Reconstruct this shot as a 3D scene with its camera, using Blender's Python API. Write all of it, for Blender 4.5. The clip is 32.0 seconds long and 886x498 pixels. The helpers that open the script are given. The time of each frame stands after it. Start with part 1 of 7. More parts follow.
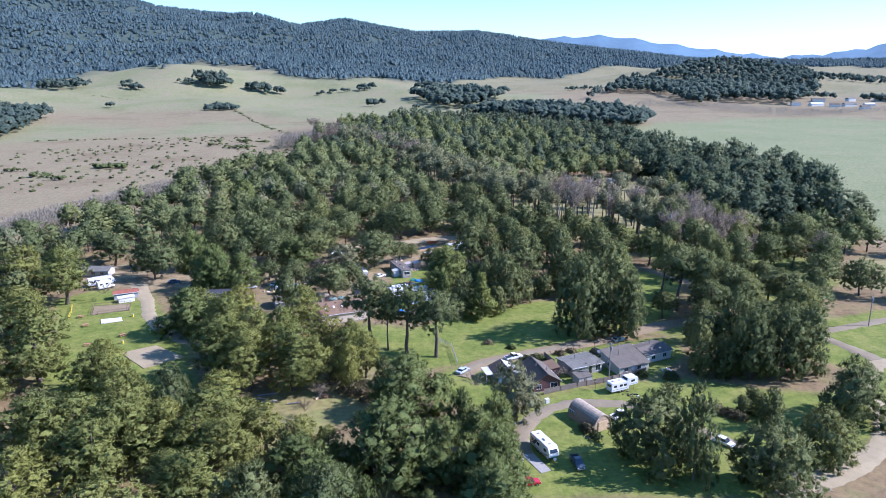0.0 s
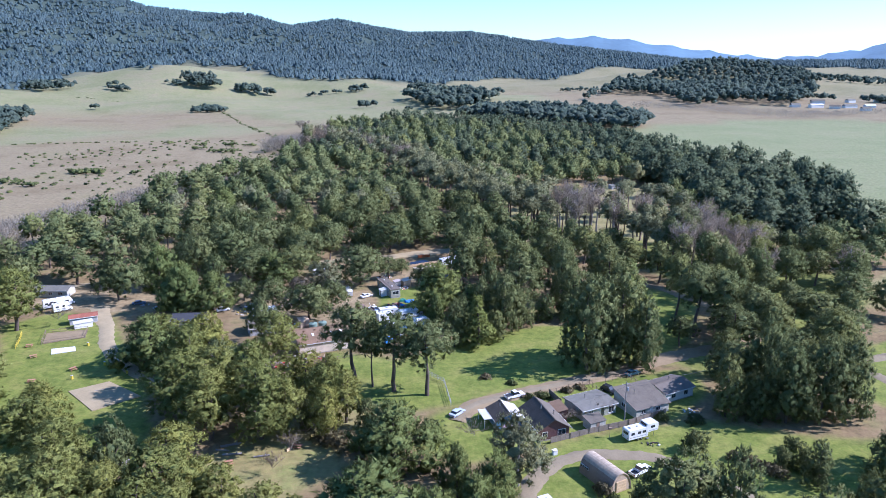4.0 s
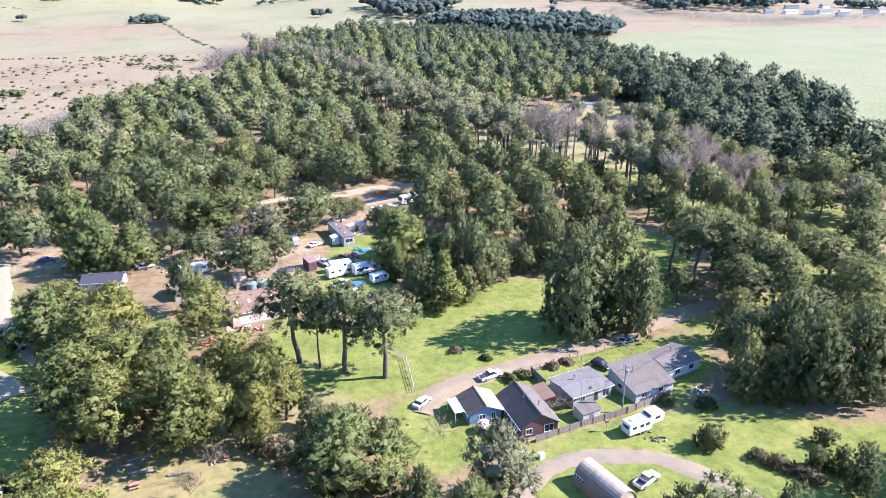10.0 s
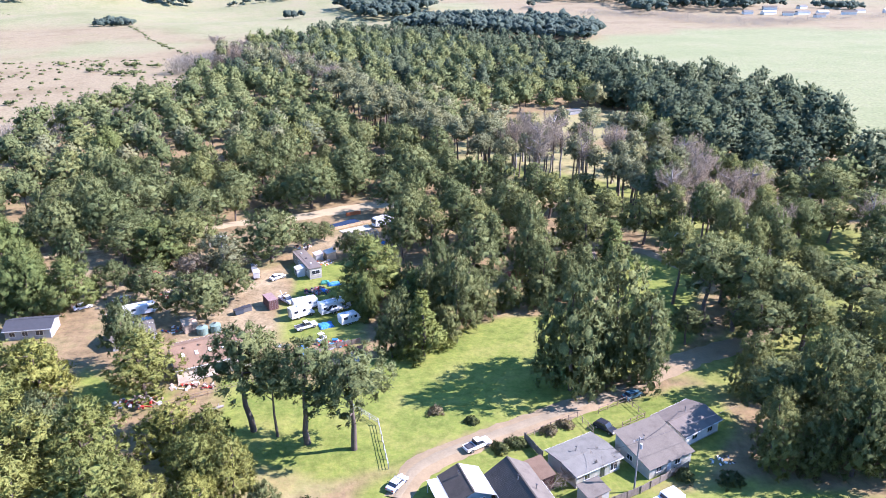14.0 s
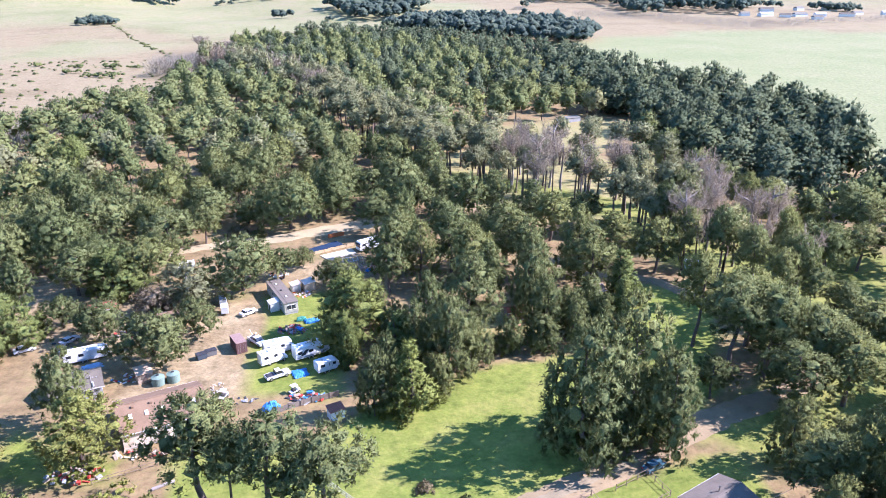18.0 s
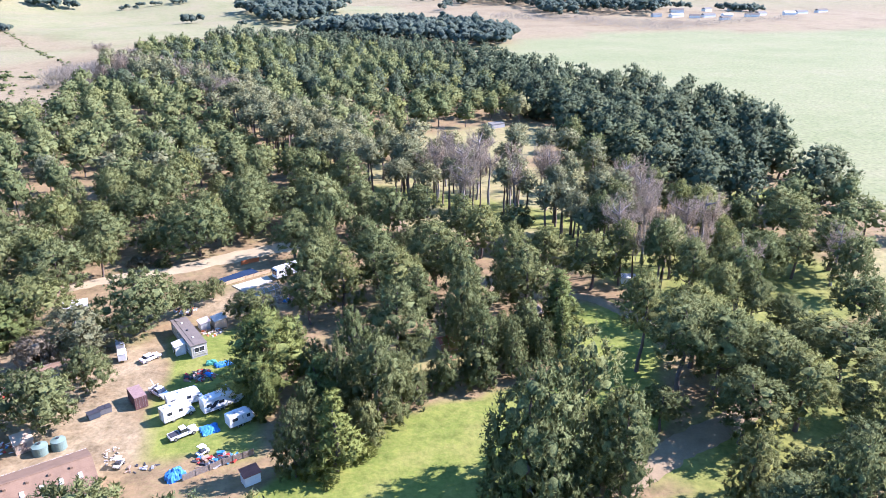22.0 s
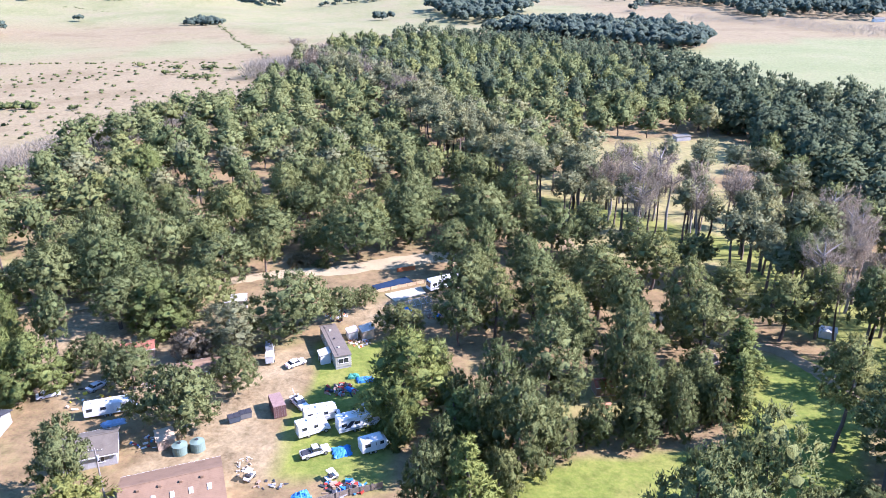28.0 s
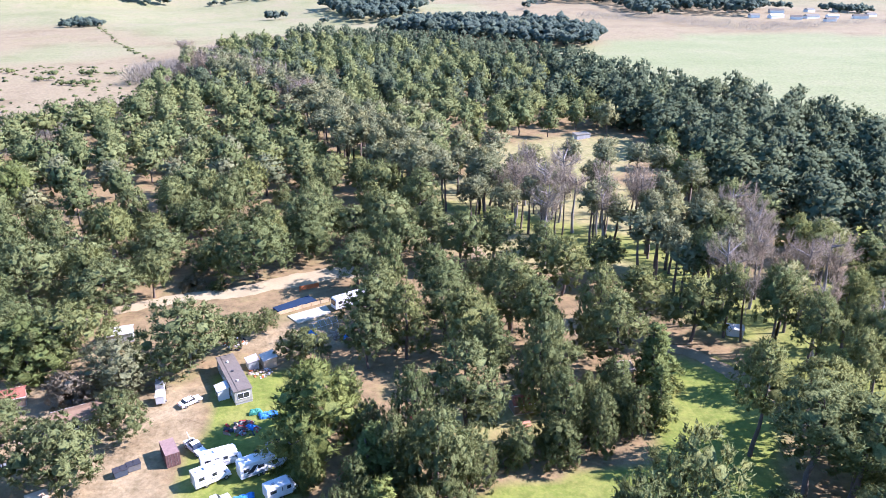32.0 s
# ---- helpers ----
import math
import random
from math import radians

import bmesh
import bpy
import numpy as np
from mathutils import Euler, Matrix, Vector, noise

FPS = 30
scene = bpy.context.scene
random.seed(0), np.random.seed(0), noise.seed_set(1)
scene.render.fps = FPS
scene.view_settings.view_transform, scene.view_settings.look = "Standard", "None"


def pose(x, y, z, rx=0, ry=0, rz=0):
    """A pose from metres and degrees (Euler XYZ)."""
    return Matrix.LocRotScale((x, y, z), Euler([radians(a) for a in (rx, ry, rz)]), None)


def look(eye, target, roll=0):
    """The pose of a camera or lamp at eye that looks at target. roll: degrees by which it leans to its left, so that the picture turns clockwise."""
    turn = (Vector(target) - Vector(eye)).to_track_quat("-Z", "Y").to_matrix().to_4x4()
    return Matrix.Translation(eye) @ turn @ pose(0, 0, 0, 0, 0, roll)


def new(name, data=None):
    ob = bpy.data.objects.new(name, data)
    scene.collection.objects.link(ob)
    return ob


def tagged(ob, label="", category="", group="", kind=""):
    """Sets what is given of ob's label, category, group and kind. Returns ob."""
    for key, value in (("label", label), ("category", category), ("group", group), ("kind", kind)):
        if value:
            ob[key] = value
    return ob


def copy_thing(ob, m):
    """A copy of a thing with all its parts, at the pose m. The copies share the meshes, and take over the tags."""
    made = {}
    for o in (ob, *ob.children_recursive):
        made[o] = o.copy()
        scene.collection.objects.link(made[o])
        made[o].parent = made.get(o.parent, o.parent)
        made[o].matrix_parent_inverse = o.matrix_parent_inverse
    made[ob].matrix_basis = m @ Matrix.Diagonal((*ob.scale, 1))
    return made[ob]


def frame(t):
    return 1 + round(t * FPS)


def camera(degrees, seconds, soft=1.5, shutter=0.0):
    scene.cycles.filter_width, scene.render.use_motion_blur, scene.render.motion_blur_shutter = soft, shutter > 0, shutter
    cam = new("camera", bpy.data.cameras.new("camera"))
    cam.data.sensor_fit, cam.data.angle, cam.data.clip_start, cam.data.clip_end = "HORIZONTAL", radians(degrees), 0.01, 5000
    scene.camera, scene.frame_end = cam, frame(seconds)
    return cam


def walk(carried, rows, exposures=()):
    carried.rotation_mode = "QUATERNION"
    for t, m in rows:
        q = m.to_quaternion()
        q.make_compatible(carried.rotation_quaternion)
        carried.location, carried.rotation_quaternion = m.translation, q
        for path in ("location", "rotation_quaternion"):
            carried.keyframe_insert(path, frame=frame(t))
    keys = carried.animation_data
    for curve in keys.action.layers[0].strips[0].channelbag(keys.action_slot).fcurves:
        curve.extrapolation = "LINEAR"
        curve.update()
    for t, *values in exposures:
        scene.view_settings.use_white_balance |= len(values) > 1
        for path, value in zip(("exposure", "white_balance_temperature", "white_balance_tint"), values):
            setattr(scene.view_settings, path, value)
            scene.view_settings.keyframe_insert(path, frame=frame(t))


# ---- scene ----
# ---- camera ----
PATH = [
    (0, (-0.03, 0.02, 84.38), (-0.06, 96.70, 58.84), -0.29),
    (0.5, (0.05, 2.69, 84.26), (2.38, 99.36, 58.77), -0.30),
    (1, (0.13, 5.69, 84.15), (3.14, 102.35, 58.68), -0.30),
    (1.5, (0.21, 8.91, 84.03), (3.15, 105.57, 58.56), -0.31),
    (2, (0.29, 12.26, 83.92), (3.27, 108.92, 58.46), -0.31),
    (2.5, (0.38, 15.66, 83.81), (3.30, 112.32, 58.35), -0.31),
    (4.5, (0.77, 28.98, 83.41), (1.08, 125.70, 58.03), -0.28),
    (4.7, (0.81, 30.24, 83.37), (1.08, 126.95, 57.91), -0.29),
    (5, (0.88, 32.14, 83.31), (1.10, 127.88, 54.43), -0.32),
    (5.2, (0.93, 33.38, 83.27), (1.11, 127.64, 49.89), -0.33),
    (5.35, (0.96, 34.30, 83.25), (1.13, 127.54, 47.08), -0.35),
    (5.5, (1.00, 35.23, 83.22), (1.13, 128.24, 46.48), -0.37),
    (6, (1.13, 38.26, 83.13), (1.22, 131.27, 46.41), -0.42),
    (6.5, (1.26, 41.23, 83.04), (1.31, 134.24, 46.30), -0.43),
    (7, (1.40, 44.15, 82.96), (1.51, 137.15, 46.20), -0.43),
    (7.5, (1.55, 47.05, 82.88), (1.52, 140.08, 46.21), -0.44),
    (8, (1.70, 49.93, 82.80), (1.73, 142.96, 46.11), -0.44),
    (8.5, (1.87, 52.80, 82.72), (2.36, 145.82, 46.02), -0.45),
    (9, (2.04, 55.69, 82.65), (4.17, 148.69, 45.96), -0.45),
    (9.5, (2.22, 58.59, 82.58), (5.98, 151.54, 45.90), -0.47),
    (10, (2.41, 61.53, 82.51), (7.82, 154.41, 45.84), -0.48),
    (10.5, (2.62, 64.49, 82.45), (9.07, 157.30, 45.78), -0.49),
    (11, (2.83, 67.49, 82.38), (9.72, 160.30, 45.80), -0.51),
    (11.5, (3.04, 70.52, 82.32), (10.08, 163.32, 45.73), -0.52),
    (12, (3.27, 73.58, 82.27), (10.54, 166.36, 45.67), -0.53),
    (12.5, (3.51, 76.66, 82.21), (11.03, 169.41, 45.60), -0.55),
    (13, (3.75, 79.76, 82.16), (11.40, 172.50, 45.53), -0.56),
    (13.5, (4.00, 82.87, 82.11), (12.04, 175.56, 45.44), -0.52),
    (14, (4.26, 85.97, 82.07), (12.58, 178.65, 45.46), -0.48),
    (14.5, (4.53, 89.05, 82.02), (13.24, 181.68, 45.37), -0.45),
    (16.5, (5.67, 100.87, 81.88), (15.08, 193.40, 45.16), -0.30),
    (17, (5.97, 103.63, 81.85), (15.35, 196.19, 45.18), -0.26),
    (17.5, (6.28, 106.27, 81.83), (15.63, 198.83, 45.14), -0.21),
    (18, (6.58, 108.79, 81.80), (16.01, 201.33, 45.10), -0.15),
    (18.5, (6.90, 111.18, 81.78), (16.92, 203.66, 45.07), -0.10),
    (19, (7.21, 113.43, 81.77), (18.63, 205.79, 45.16), -0.05),
    (19.5, (7.52, 115.53, 81.75), (20.89, 207.62, 45.13), -0.07),
    (20, (7.84, 117.49, 81.74), (23.27, 209.25, 45.10), -0.09),
    (20.5, (8.16, 119.30, 81.73), (25.45, 210.76, 45.17), -0.12),
    (21, (8.47, 120.97, 81.73), (26.68, 212.24, 45.14), -0.14),
    (21.5, (8.78, 122.51, 81.73), (27.72, 213.64, 45.17), -0.16),
    (22, (9.09, 123.92, 81.73), (28.36, 215.03, 45.29), -0.17),
    (22.5, (9.40, 125.22, 81.73), (28.67, 216.34, 45.32), -0.19),
    (23, (9.70, 126.43, 81.74), (28.66, 217.62, 45.35), -0.21),
    (23.5, (9.99, 127.56, 81.75), (26.99, 219.15, 45.38), -0.23),
    (24, (10.28, 128.64, 81.76), (23.77, 220.81, 45.39), -0.25),
    (24.5, (10.55, 129.69, 81.77), (19.93, 222.40, 45.49), -0.27),
    (25, (10.82, 130.74, 81.79), (15.44, 223.79, 45.46), -0.28),
    (25.5, (11.08, 131.80, 81.81), (11.14, 224.96, 45.46), -0.27),
    (26.5, (11.50, 134.08, 81.87), (5.81, 227.05, 45.48), -0.22),
    (27.5, (11.95, 136.56, 81.93), (7.08, 229.55, 45.48), -0.19),
    (28, (12.12, 137.93, 81.96), (8.86, 230.96, 45.44), -0.22),
    (28.5, (12.28, 139.37, 82.00), (11.10, 232.42, 45.38), -0.25),
    (29, (12.41, 140.86, 82.04), (13.49, 233.87, 45.33), -0.28),
    (29.5, (12.52, 142.36, 82.09), (15.42, 235.29, 45.28), -0.32),
    (30, (12.60, 143.82, 82.14), (16.41, 236.68, 45.23), -0.28),
    (30.5, (12.65, 145.16, 82.19), (17.30, 237.96, 45.23), -0.23),
    (31, (12.67, 146.29, 82.24), (18.50, 239.02, 45.27), -0.19),
    (31.5, (12.66, 147.08, 82.30), (20.03, 239.73, 45.39), -0.15),
    (32, (12.62, 147.38, 82.36), (22.02, 239.89, 45.58), -0.11),
]
cam = camera(62.4, 32.0, soft=0.9)
walk(cam, [(t, look(eye, target, roll)) for t, eye, target, roll in PATH],
     exposures=[(0, 1.05, 5200, 30), (5.1, 1.05, 5200, 30), (5.3, 1.40, 5500, 31), (5.5, 1.72, 5540, 34), (6.2, 1.85, 5570, 35), (32, 1.85, 5570, 35)])

# ---- light ----
SUN_DIR = Vector((0.78, 0.0, 0.62)).normalized()
world = bpy.data.worlds.new("sky")
scene.world = world
world.use_nodes = True
wn, wl = world.node_tree.nodes, world.node_tree.links
sky = wn.new("ShaderNodeTexSky")
sky.sky_type = "NISHITA"
sky.sun_disc = False
sky.sun_elevation = math.asin(SUN_DIR.z)
sky.sun_rotation = math.atan2(SUN_DIR.x, SUN_DIR.y)
sky.air_density, sky.dust_density, sky.ozone_density = 1.2, 0.0, 2.5
tint = wn.new("ShaderNodeMix")
tint.data_type, tint.blend_type = "RGBA", "MULTIPLY"
tint.inputs[0].default_value, tint.inputs[7].default_value = 1.0, (0.62, 0.92, 1.04, 1)
wl.new(sky.outputs[0], tint.inputs[6])
wl.new(tint.outputs[2], wn["Background"].inputs[0])
wn["Background"].inputs[1].default_value = 0.105
sun = new("sun", bpy.data.lights.new("sun", "SUN"))
sun.data.energy, sun.data.angle, sun.data.color = 4.75, radians(0.53), (1.0, 0.945, 0.85)
sun.matrix_world = look(SUN_DIR * 200, (0, 0, 0))


# ---- materials ----
def material(name, rough=0.8, metal=0.0, spec=0.3):
    m = bpy.data.materials.new(name)
    m.use_nodes = True
    b = m.node_tree.nodes["Principled BSDF"]
    b.inputs["Roughness"].default_value, b.inputs["Metallic"].default_value = rough, metal
    b.inputs["Specular IOR Level"].default_value = spec
    return m, m.node_tree.nodes, m.node_tree.links, b


def noise_node(nodes, links, vec, scale, detail=4.0, rough=0.55):
    n = nodes.new("ShaderNodeTexNoise")
    n.inputs["Scale"].default_value, n.inputs["Detail"].default_value, n.inputs["Roughness"].default_value = scale, detail, rough
    links.new(vec, n.inputs["Vector"])
    return n.outputs["Fac"]


def ramp(nodes, links, fac, stops):
    r = nodes.new("ShaderNodeValToRGB")
    e = r.color_ramp.elements
    while len(e) < len(stops):
        e.new(0.5)
    for el, (p, c) in zip(e, stops):
        el.position, el.color = p, (*c, 1)
    links.new(fac, r.inputs[0])
    return r.outputs[0]


def mix(nodes, links, fac, a, b, mode="MIX"):
    n = nodes.new("ShaderNodeMix")
    n.data_type, n.blend_type = "RGBA", mode
    for sock, v in ((n.inputs[0], fac), (n.inputs[6], a), (n.inputs[7], b)):
        if isinstance(v, bpy.types.NodeSocket):
            links.new(v, sock)
        else:
            sock.default_value = v if isinstance(v, float) else (*v, 1)
    return n.outputs[2]


def bump(nodes, links, b, height, strength, dist):
    n = nodes.new("ShaderNodeBump")
    n.inputs["Strength"].default_value, n.inputs["Distance"].default_value = strength, dist
    links.new(height, n.inputs["Height"])
    links.new(n.outputs[0], b.inputs["Normal"])


def shifted(c, k):
    return tuple(max(0.0, v * k) for v in c)


def paint(name, c, rough=0.6, metal=0.0, wear=0.18, scale=1.5, fine=25.0, bumps=0.05, spec=0.3):
    """A painted or plain surface with stains at two scales and fine relief."""
    m, n, l, b = material(name, rough, metal, spec)
    tc = n.new("ShaderNodeTexCoord").outputs["Object"]
    big, small = noise_node(n, l, tc, scale), noise_node(n, l, tc, fine)
    col = ramp(n, l, big, [(0.3, shifted(c, 1 - wear)), (0.7, shifted(c, 1 + wear * 0.4))])
    col = mix(n, l, 0.35, col, ramp(n, l, small, [(0.35, shifted(c, 1 - wear)), (0.65, shifted(c, 1.05))]))
    l.new(col, b.inputs["Base Color"])
    if bumps:
        bump(n, l, b, small, 0.3, bumps)
    return m


def rows_paint(name, c, pitch, along="Z", wear=0.25, rough=0.8, depth=0.03):
    """Boards, shingle courses or ribs as relief and slight tone changes, at real pitch."""
    m, n, l, b = material(name, rough, 0.0, 0.12)
    tc = n.new("ShaderNodeTexCoord").outputs["Object"]
    w = n.new("ShaderNodeTexWave")
    w.bands_direction, w.wave_profile = along, "SAW"
    w.inputs["Scale"].default_value = 0.314 / pitch
    w.inputs["Distortion"].default_value = 0.4
    l.new(tc, w.inputs["Vector"])
    big = noise_node(n, l, tc, 0.55, 6.0, 0.65)
    fine = noise_node(n, l, tc, 14.0)
    col = ramp(n, l, big, [(0.32, shifted(c, 1 - 1.5 * wear)), (0.5, c), (0.68, shifted(c, 1.18))])
    col = mix(n, l, 0.4, col, ramp(n, l, fine, [(0.3, shifted(c, 1 - wear)), (0.7, shifted(c, 1.1))]))
    col = mix(n, l, 0.25, col, ramp(n, l, w.outputs["Fac"], [(0.0, shifted(c, 0.5)), (0.25, c)]))
    l.new(col, b.inputs["Base Color"])
    bump(n, l, b, w.outputs["Fac"], 0.6, depth)
    return m


def foliage(name, dark, light, tip, patch=0.35, grain=0.72):
    """Needles: tone by tree, by clump and by spray."""
    m, n, l, b = material(name, 0.85, 0.0, 0.08)
    tc = n.new("ShaderNodeTexCoord").outputs["Object"]
    geo = n.new("ShaderNodeNewGeometry")
    info = n.new("ShaderNodeObjectInfo")
    clump = noise_node(n, l, tc, patch, 3.0)
    needle = noise_node(n, l, tc, patch * 9, 3.0, 0.7)
    even = [tuple(0.72 * a + 0.28 * b for a, b in zip(p, q)) for p, q in ((dark, light), (light, dark))]
    col = ramp(n, l, clump, [(0.35, even[0]), (0.65, even[1])])
    col = mix(n, l, grain, col, ramp(n, l, needle, [(0.34, (0.6, 0.64, 0.64)), (0.5, (1, 1, 1)), (0.66, (1.3, 1.28, 1.2))]), "MULTIPLY")
    col = mix(n, l, ramp(n, l, geo.outputs["Random Per Island"], [(0.6, (0, 0, 0)), (1.0, (0.1, 0.1, 0.1))]), col, tip)
    own = n.new("ShaderNodeAttribute")
    own.attribute_name = "tree"
    pick = n.new("ShaderNodeMath")
    pick.operation = "WRAP"
    pick.inputs[1].default_value, pick.inputs[2].default_value = 1.0, 0.0
    add = n.new("ShaderNodeMath")
    l.new(info.outputs["Random"], add.inputs[0])
    l.new(own.outputs["Fac"], add.inputs[1])
    l.new(add.outputs[0], pick.inputs[0])
    tree = ramp(n, l, pick.outputs[0], [(0.0, (0.80, 0.86, 0.84)), (0.5, (0.98, 1, 1)), (0.82, (1.06, 1.05, 1.0)), (1.0, (1.16, 1.12, 0.96))])
    col = mix(n, l, 1.0, col, tree, "MULTIPLY")
    l.new(col, b.inputs["Base Color"])
    bump(n, l, b, needle, 0.9, 0.25 * 0.35 / patch)
    tr = n.new("ShaderNodeBsdfTranslucent")
    l.new(col, tr.inputs["Color"])
    ms = n.new("ShaderNodeMixShader")
    ms.inputs[0].default_value = 0.28
    l.new(b.outputs[0], ms.inputs[1])
    l.new(tr.outputs[0], ms.inputs[2])
    l.new(ms.outputs[0], n["Material Output"].inputs["Surface"])
    return m


M_PINE = foliage("pine_needles", (0.122, 0.148, 0.058), (0.212, 0.230, 0.092), (0.33, 0.32, 0.135))
M_OLIVE = foliage("olive_needles", (0.162, 0.172, 0.086), (0.247, 0.250, 0.134), (0.37, 0.35, 0.20))
M_BLUEPINE = foliage("deep_green_needles", (0.078, 0.104, 0.058), (0.138, 0.164, 0.090), (0.21, 0.23, 0.12))
M_CYPRESS = foliage("cypress_needles", (0.114, 0.146, 0.046), (0.208, 0.238, 0.076), (0.28, 0.29, 0.105))
M_YELLOW = foliage("sunny_needles", (0.172, 0.188, 0.050), (0.284, 0.288, 0.084), (0.36, 0.345, 0.12))
M_GREY = foliage("grey_leaves", (0.190, 0.190, 0.092), (0.275, 0.27, 0.142), (0.31, 0.31, 0.195))
M_DRYLEAF = foliage("dry_leaves", (0.20, 0.165, 0.115), (0.30, 0.25, 0.175), (0.38, 0.33, 0.24))
M_TWIG = foliage("bare_twigs", (0.275, 0.225, 0.175), (0.375, 0.315, 0.25), (0.44, 0.375, 0.305))
M_SHRUB = foliage("shrub_leaves", (0.085, 0.105, 0.04), (0.15, 0.168, 0.065), (0.21, 0.22, 0.095))
# grove needles a kilometre off, tinted towards blue to stand for haze
M_HAZYWOOD = foliage("hazy_wood_needles", (0.062, 0.088, 0.070), (0.105, 0.134, 0.102), (0.15, 0.172, 0.13), 0.05)
# hillside needles bluer and flatter in tone: air haze worked into their colour
M_HAZYHILL = foliage("hazy_hill_needles", (0.068, 0.104, 0.108), (0.108, 0.150, 0.152), (0.135, 0.178, 0.178), 0.006, 0.3)
M_BARK = paint("bark", (0.13, 0.10, 0.08), 0.95, wear=0.4, scale=0.8, fine=6)
M_GREYBARK = paint("grey_bark", (0.26, 0.235, 0.215), 0.95, wear=0.3, scale=0.8, fine=6)


def ground_material():
    m, n, l, b = material("ground", 0.95, 0.0, 0.15)
    pos = n.new("ShaderNodeNewGeometry").outputs["Position"]
    n1, n2, n3, n4 = (noise_node(n, l, pos, s, 5.0) for s in (0.015, 0.12, 1.4, 0.5))

    def tone(a, bb, c, f1, f2):
        return mix(n, l, 0.45, ramp(n, l, f1, [(0.35, a), (0.5, bb), (0.68, c)]), ramp(n, l, f2, [(0.3, a), (0.5, bb), (0.72, c)]))

    def mask(name):
        a = n.new("ShaderNodeAttribute")
        a.attribute_name = name
        return a.outputs["Fac"]

    dry = tone((0.158, 0.118, 0.061), (0.228, 0.182, 0.103), (0.200, 0.170, 0.083), n1, n2)
    pasture = tone((0.157, 0.166, 0.070), (0.208, 0.200, 0.098), (0.234, 0.196, 0.115), n1, n2)
    crop = tone((0.158, 0.178, 0.075), (0.190, 0.200, 0.092), (0.222, 0.212, 0.112), n1, n2)
    duff = tone((0.125, 0.090, 0.046), (0.215, 0.150, 0.076), (0.170, 0.158, 0.058), n2, n3)
    lush = tone((0.096, 0.130, 0.022), (0.150, 0.174, 0.034), (0.226, 0.212, 0.060), n2, n3)
    worn = tone((0.191, 0.180, 0.066), (0.251, 0.212, 0.098), (0.162, 0.178, 0.051), n2, n3)
    dirt = tone((0.128, 0.092, 0.048), (0.242, 0.184, 0.099), (0.336, 0.265, 0.155), n2, n3)
    clay = tone((0.205, 0.165, 0.066), (0.228, 0.190, 0.076), (0.165, 0.192, 0.054), n2, n3)
    # far woodland floor, with distance haze put into its bluish green
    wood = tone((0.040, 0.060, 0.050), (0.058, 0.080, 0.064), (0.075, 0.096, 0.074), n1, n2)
    col = dry
    for name, c in (("pasture", pasture), ("crop", crop), ("wooded", wood), ("duff", duff), ("worn", worn), ("lush", lush), ("dirt", dirt), ("clay", clay)):
        col = mix(n, l, mask(name), col, c)
    col = mix(n, l, 0.8, col, ramp(n, l, n4, [(0.33, (0.72, 0.74, 0.7)), (0.5, (1, 1, 1)), (0.68, (1.22, 1.2, 1.15))]), "MULTIPLY")
    l.new(col, b.inputs["Base Color"])
    bump(n, l, b, n3, 0.8, 0.12)
    return m


# ---- terrain ----
def smooth(a, b, v):
    t = np.clip((v - a) / (b - a), 0, 1)
    return t * t * (3 - 2 * t)


def wavy(x, y, s, seed=0.0):
    """Cheap rolling noise of about unit size, from a few sines."""
    return (np.sin(x / s + 1.3 * seed) * np.cos(y / s * 0.83 + seed) + 0.5 * np.sin(x / s * 2.1 + y / s * 1.7 + 2 * seed) + 0.3 * np.sin(y / s * 4.3 - x / s * 3.1 + seed)) / 1.4


WOOD_AZ = [-50, -28.7, -26.7, -24.6, -20.3, -18, -14.2, -11.4, -7.7, -3.9, 0.8, 4.7, 9, 13.1, 20, 50]
WOOD_R = [1500, 1580, 1670, 1900, 1680, 2160, 1970, 1680, 1600, 1640, 1800, 2200, 2240, 2700, 2900, 2900]
RIDGE_AZ = [-48, -40, -31.2, -27.9, -23.7, -20.5, -17.3, -13.2, -10.7, -9, -7.2, -2, 2.5, 5.1, 9.5, 13.7, 17.8, 31, 48]
RIDGE_H = [430, 410, 373, 343, 319, 265, 244, 230, 195, 203, 217, 173, 195, 173, 135, 103, 74, 62, 70]


def height(x, y):
    x, y = np.asarray(x, float), np.asarray(y, float)
    r, az = np.hypot(x, y), np.degrees(np.arctan2(x, y))
    west = smooth(8, -12, az)
    roll = smooth(950, 1500, r) * (9 + 10 * west) * (1 + wavy(x, y, 170.0)) * 0.8
    rise = smooth(1250, 2000, r) * (10 + 22 * west)
    ridge = np.interp(az, RIDGE_AZ, RIDGE_H)
    start = 1750 + 400 * smooth(-12, 10, az)
    hill = smooth(start, 3500, r) * np.maximum(ridge - 30, 0) * (1 + (0.20 * wavy(x, y, 300.0, 1.0) + 0.10 * wavy(x, y, 120.0, 2.0)) * smooth(3450, 2600, r))
    east = 40 * np.exp(-((x - 620) / 290) ** 2 - ((y - 1830) / 170) ** 2) + 34 * np.exp(-((x + 525) / 150) ** 2 - ((y - 1600) / 130) ** 2)
    knoll = 11 * np.exp(-((x + 363) / 42) ** 2 - ((y - 1210) / 30) ** 2)
    front = smooth(60, -40, y)
    return roll + rise + hill + east + knoll - 6 * front


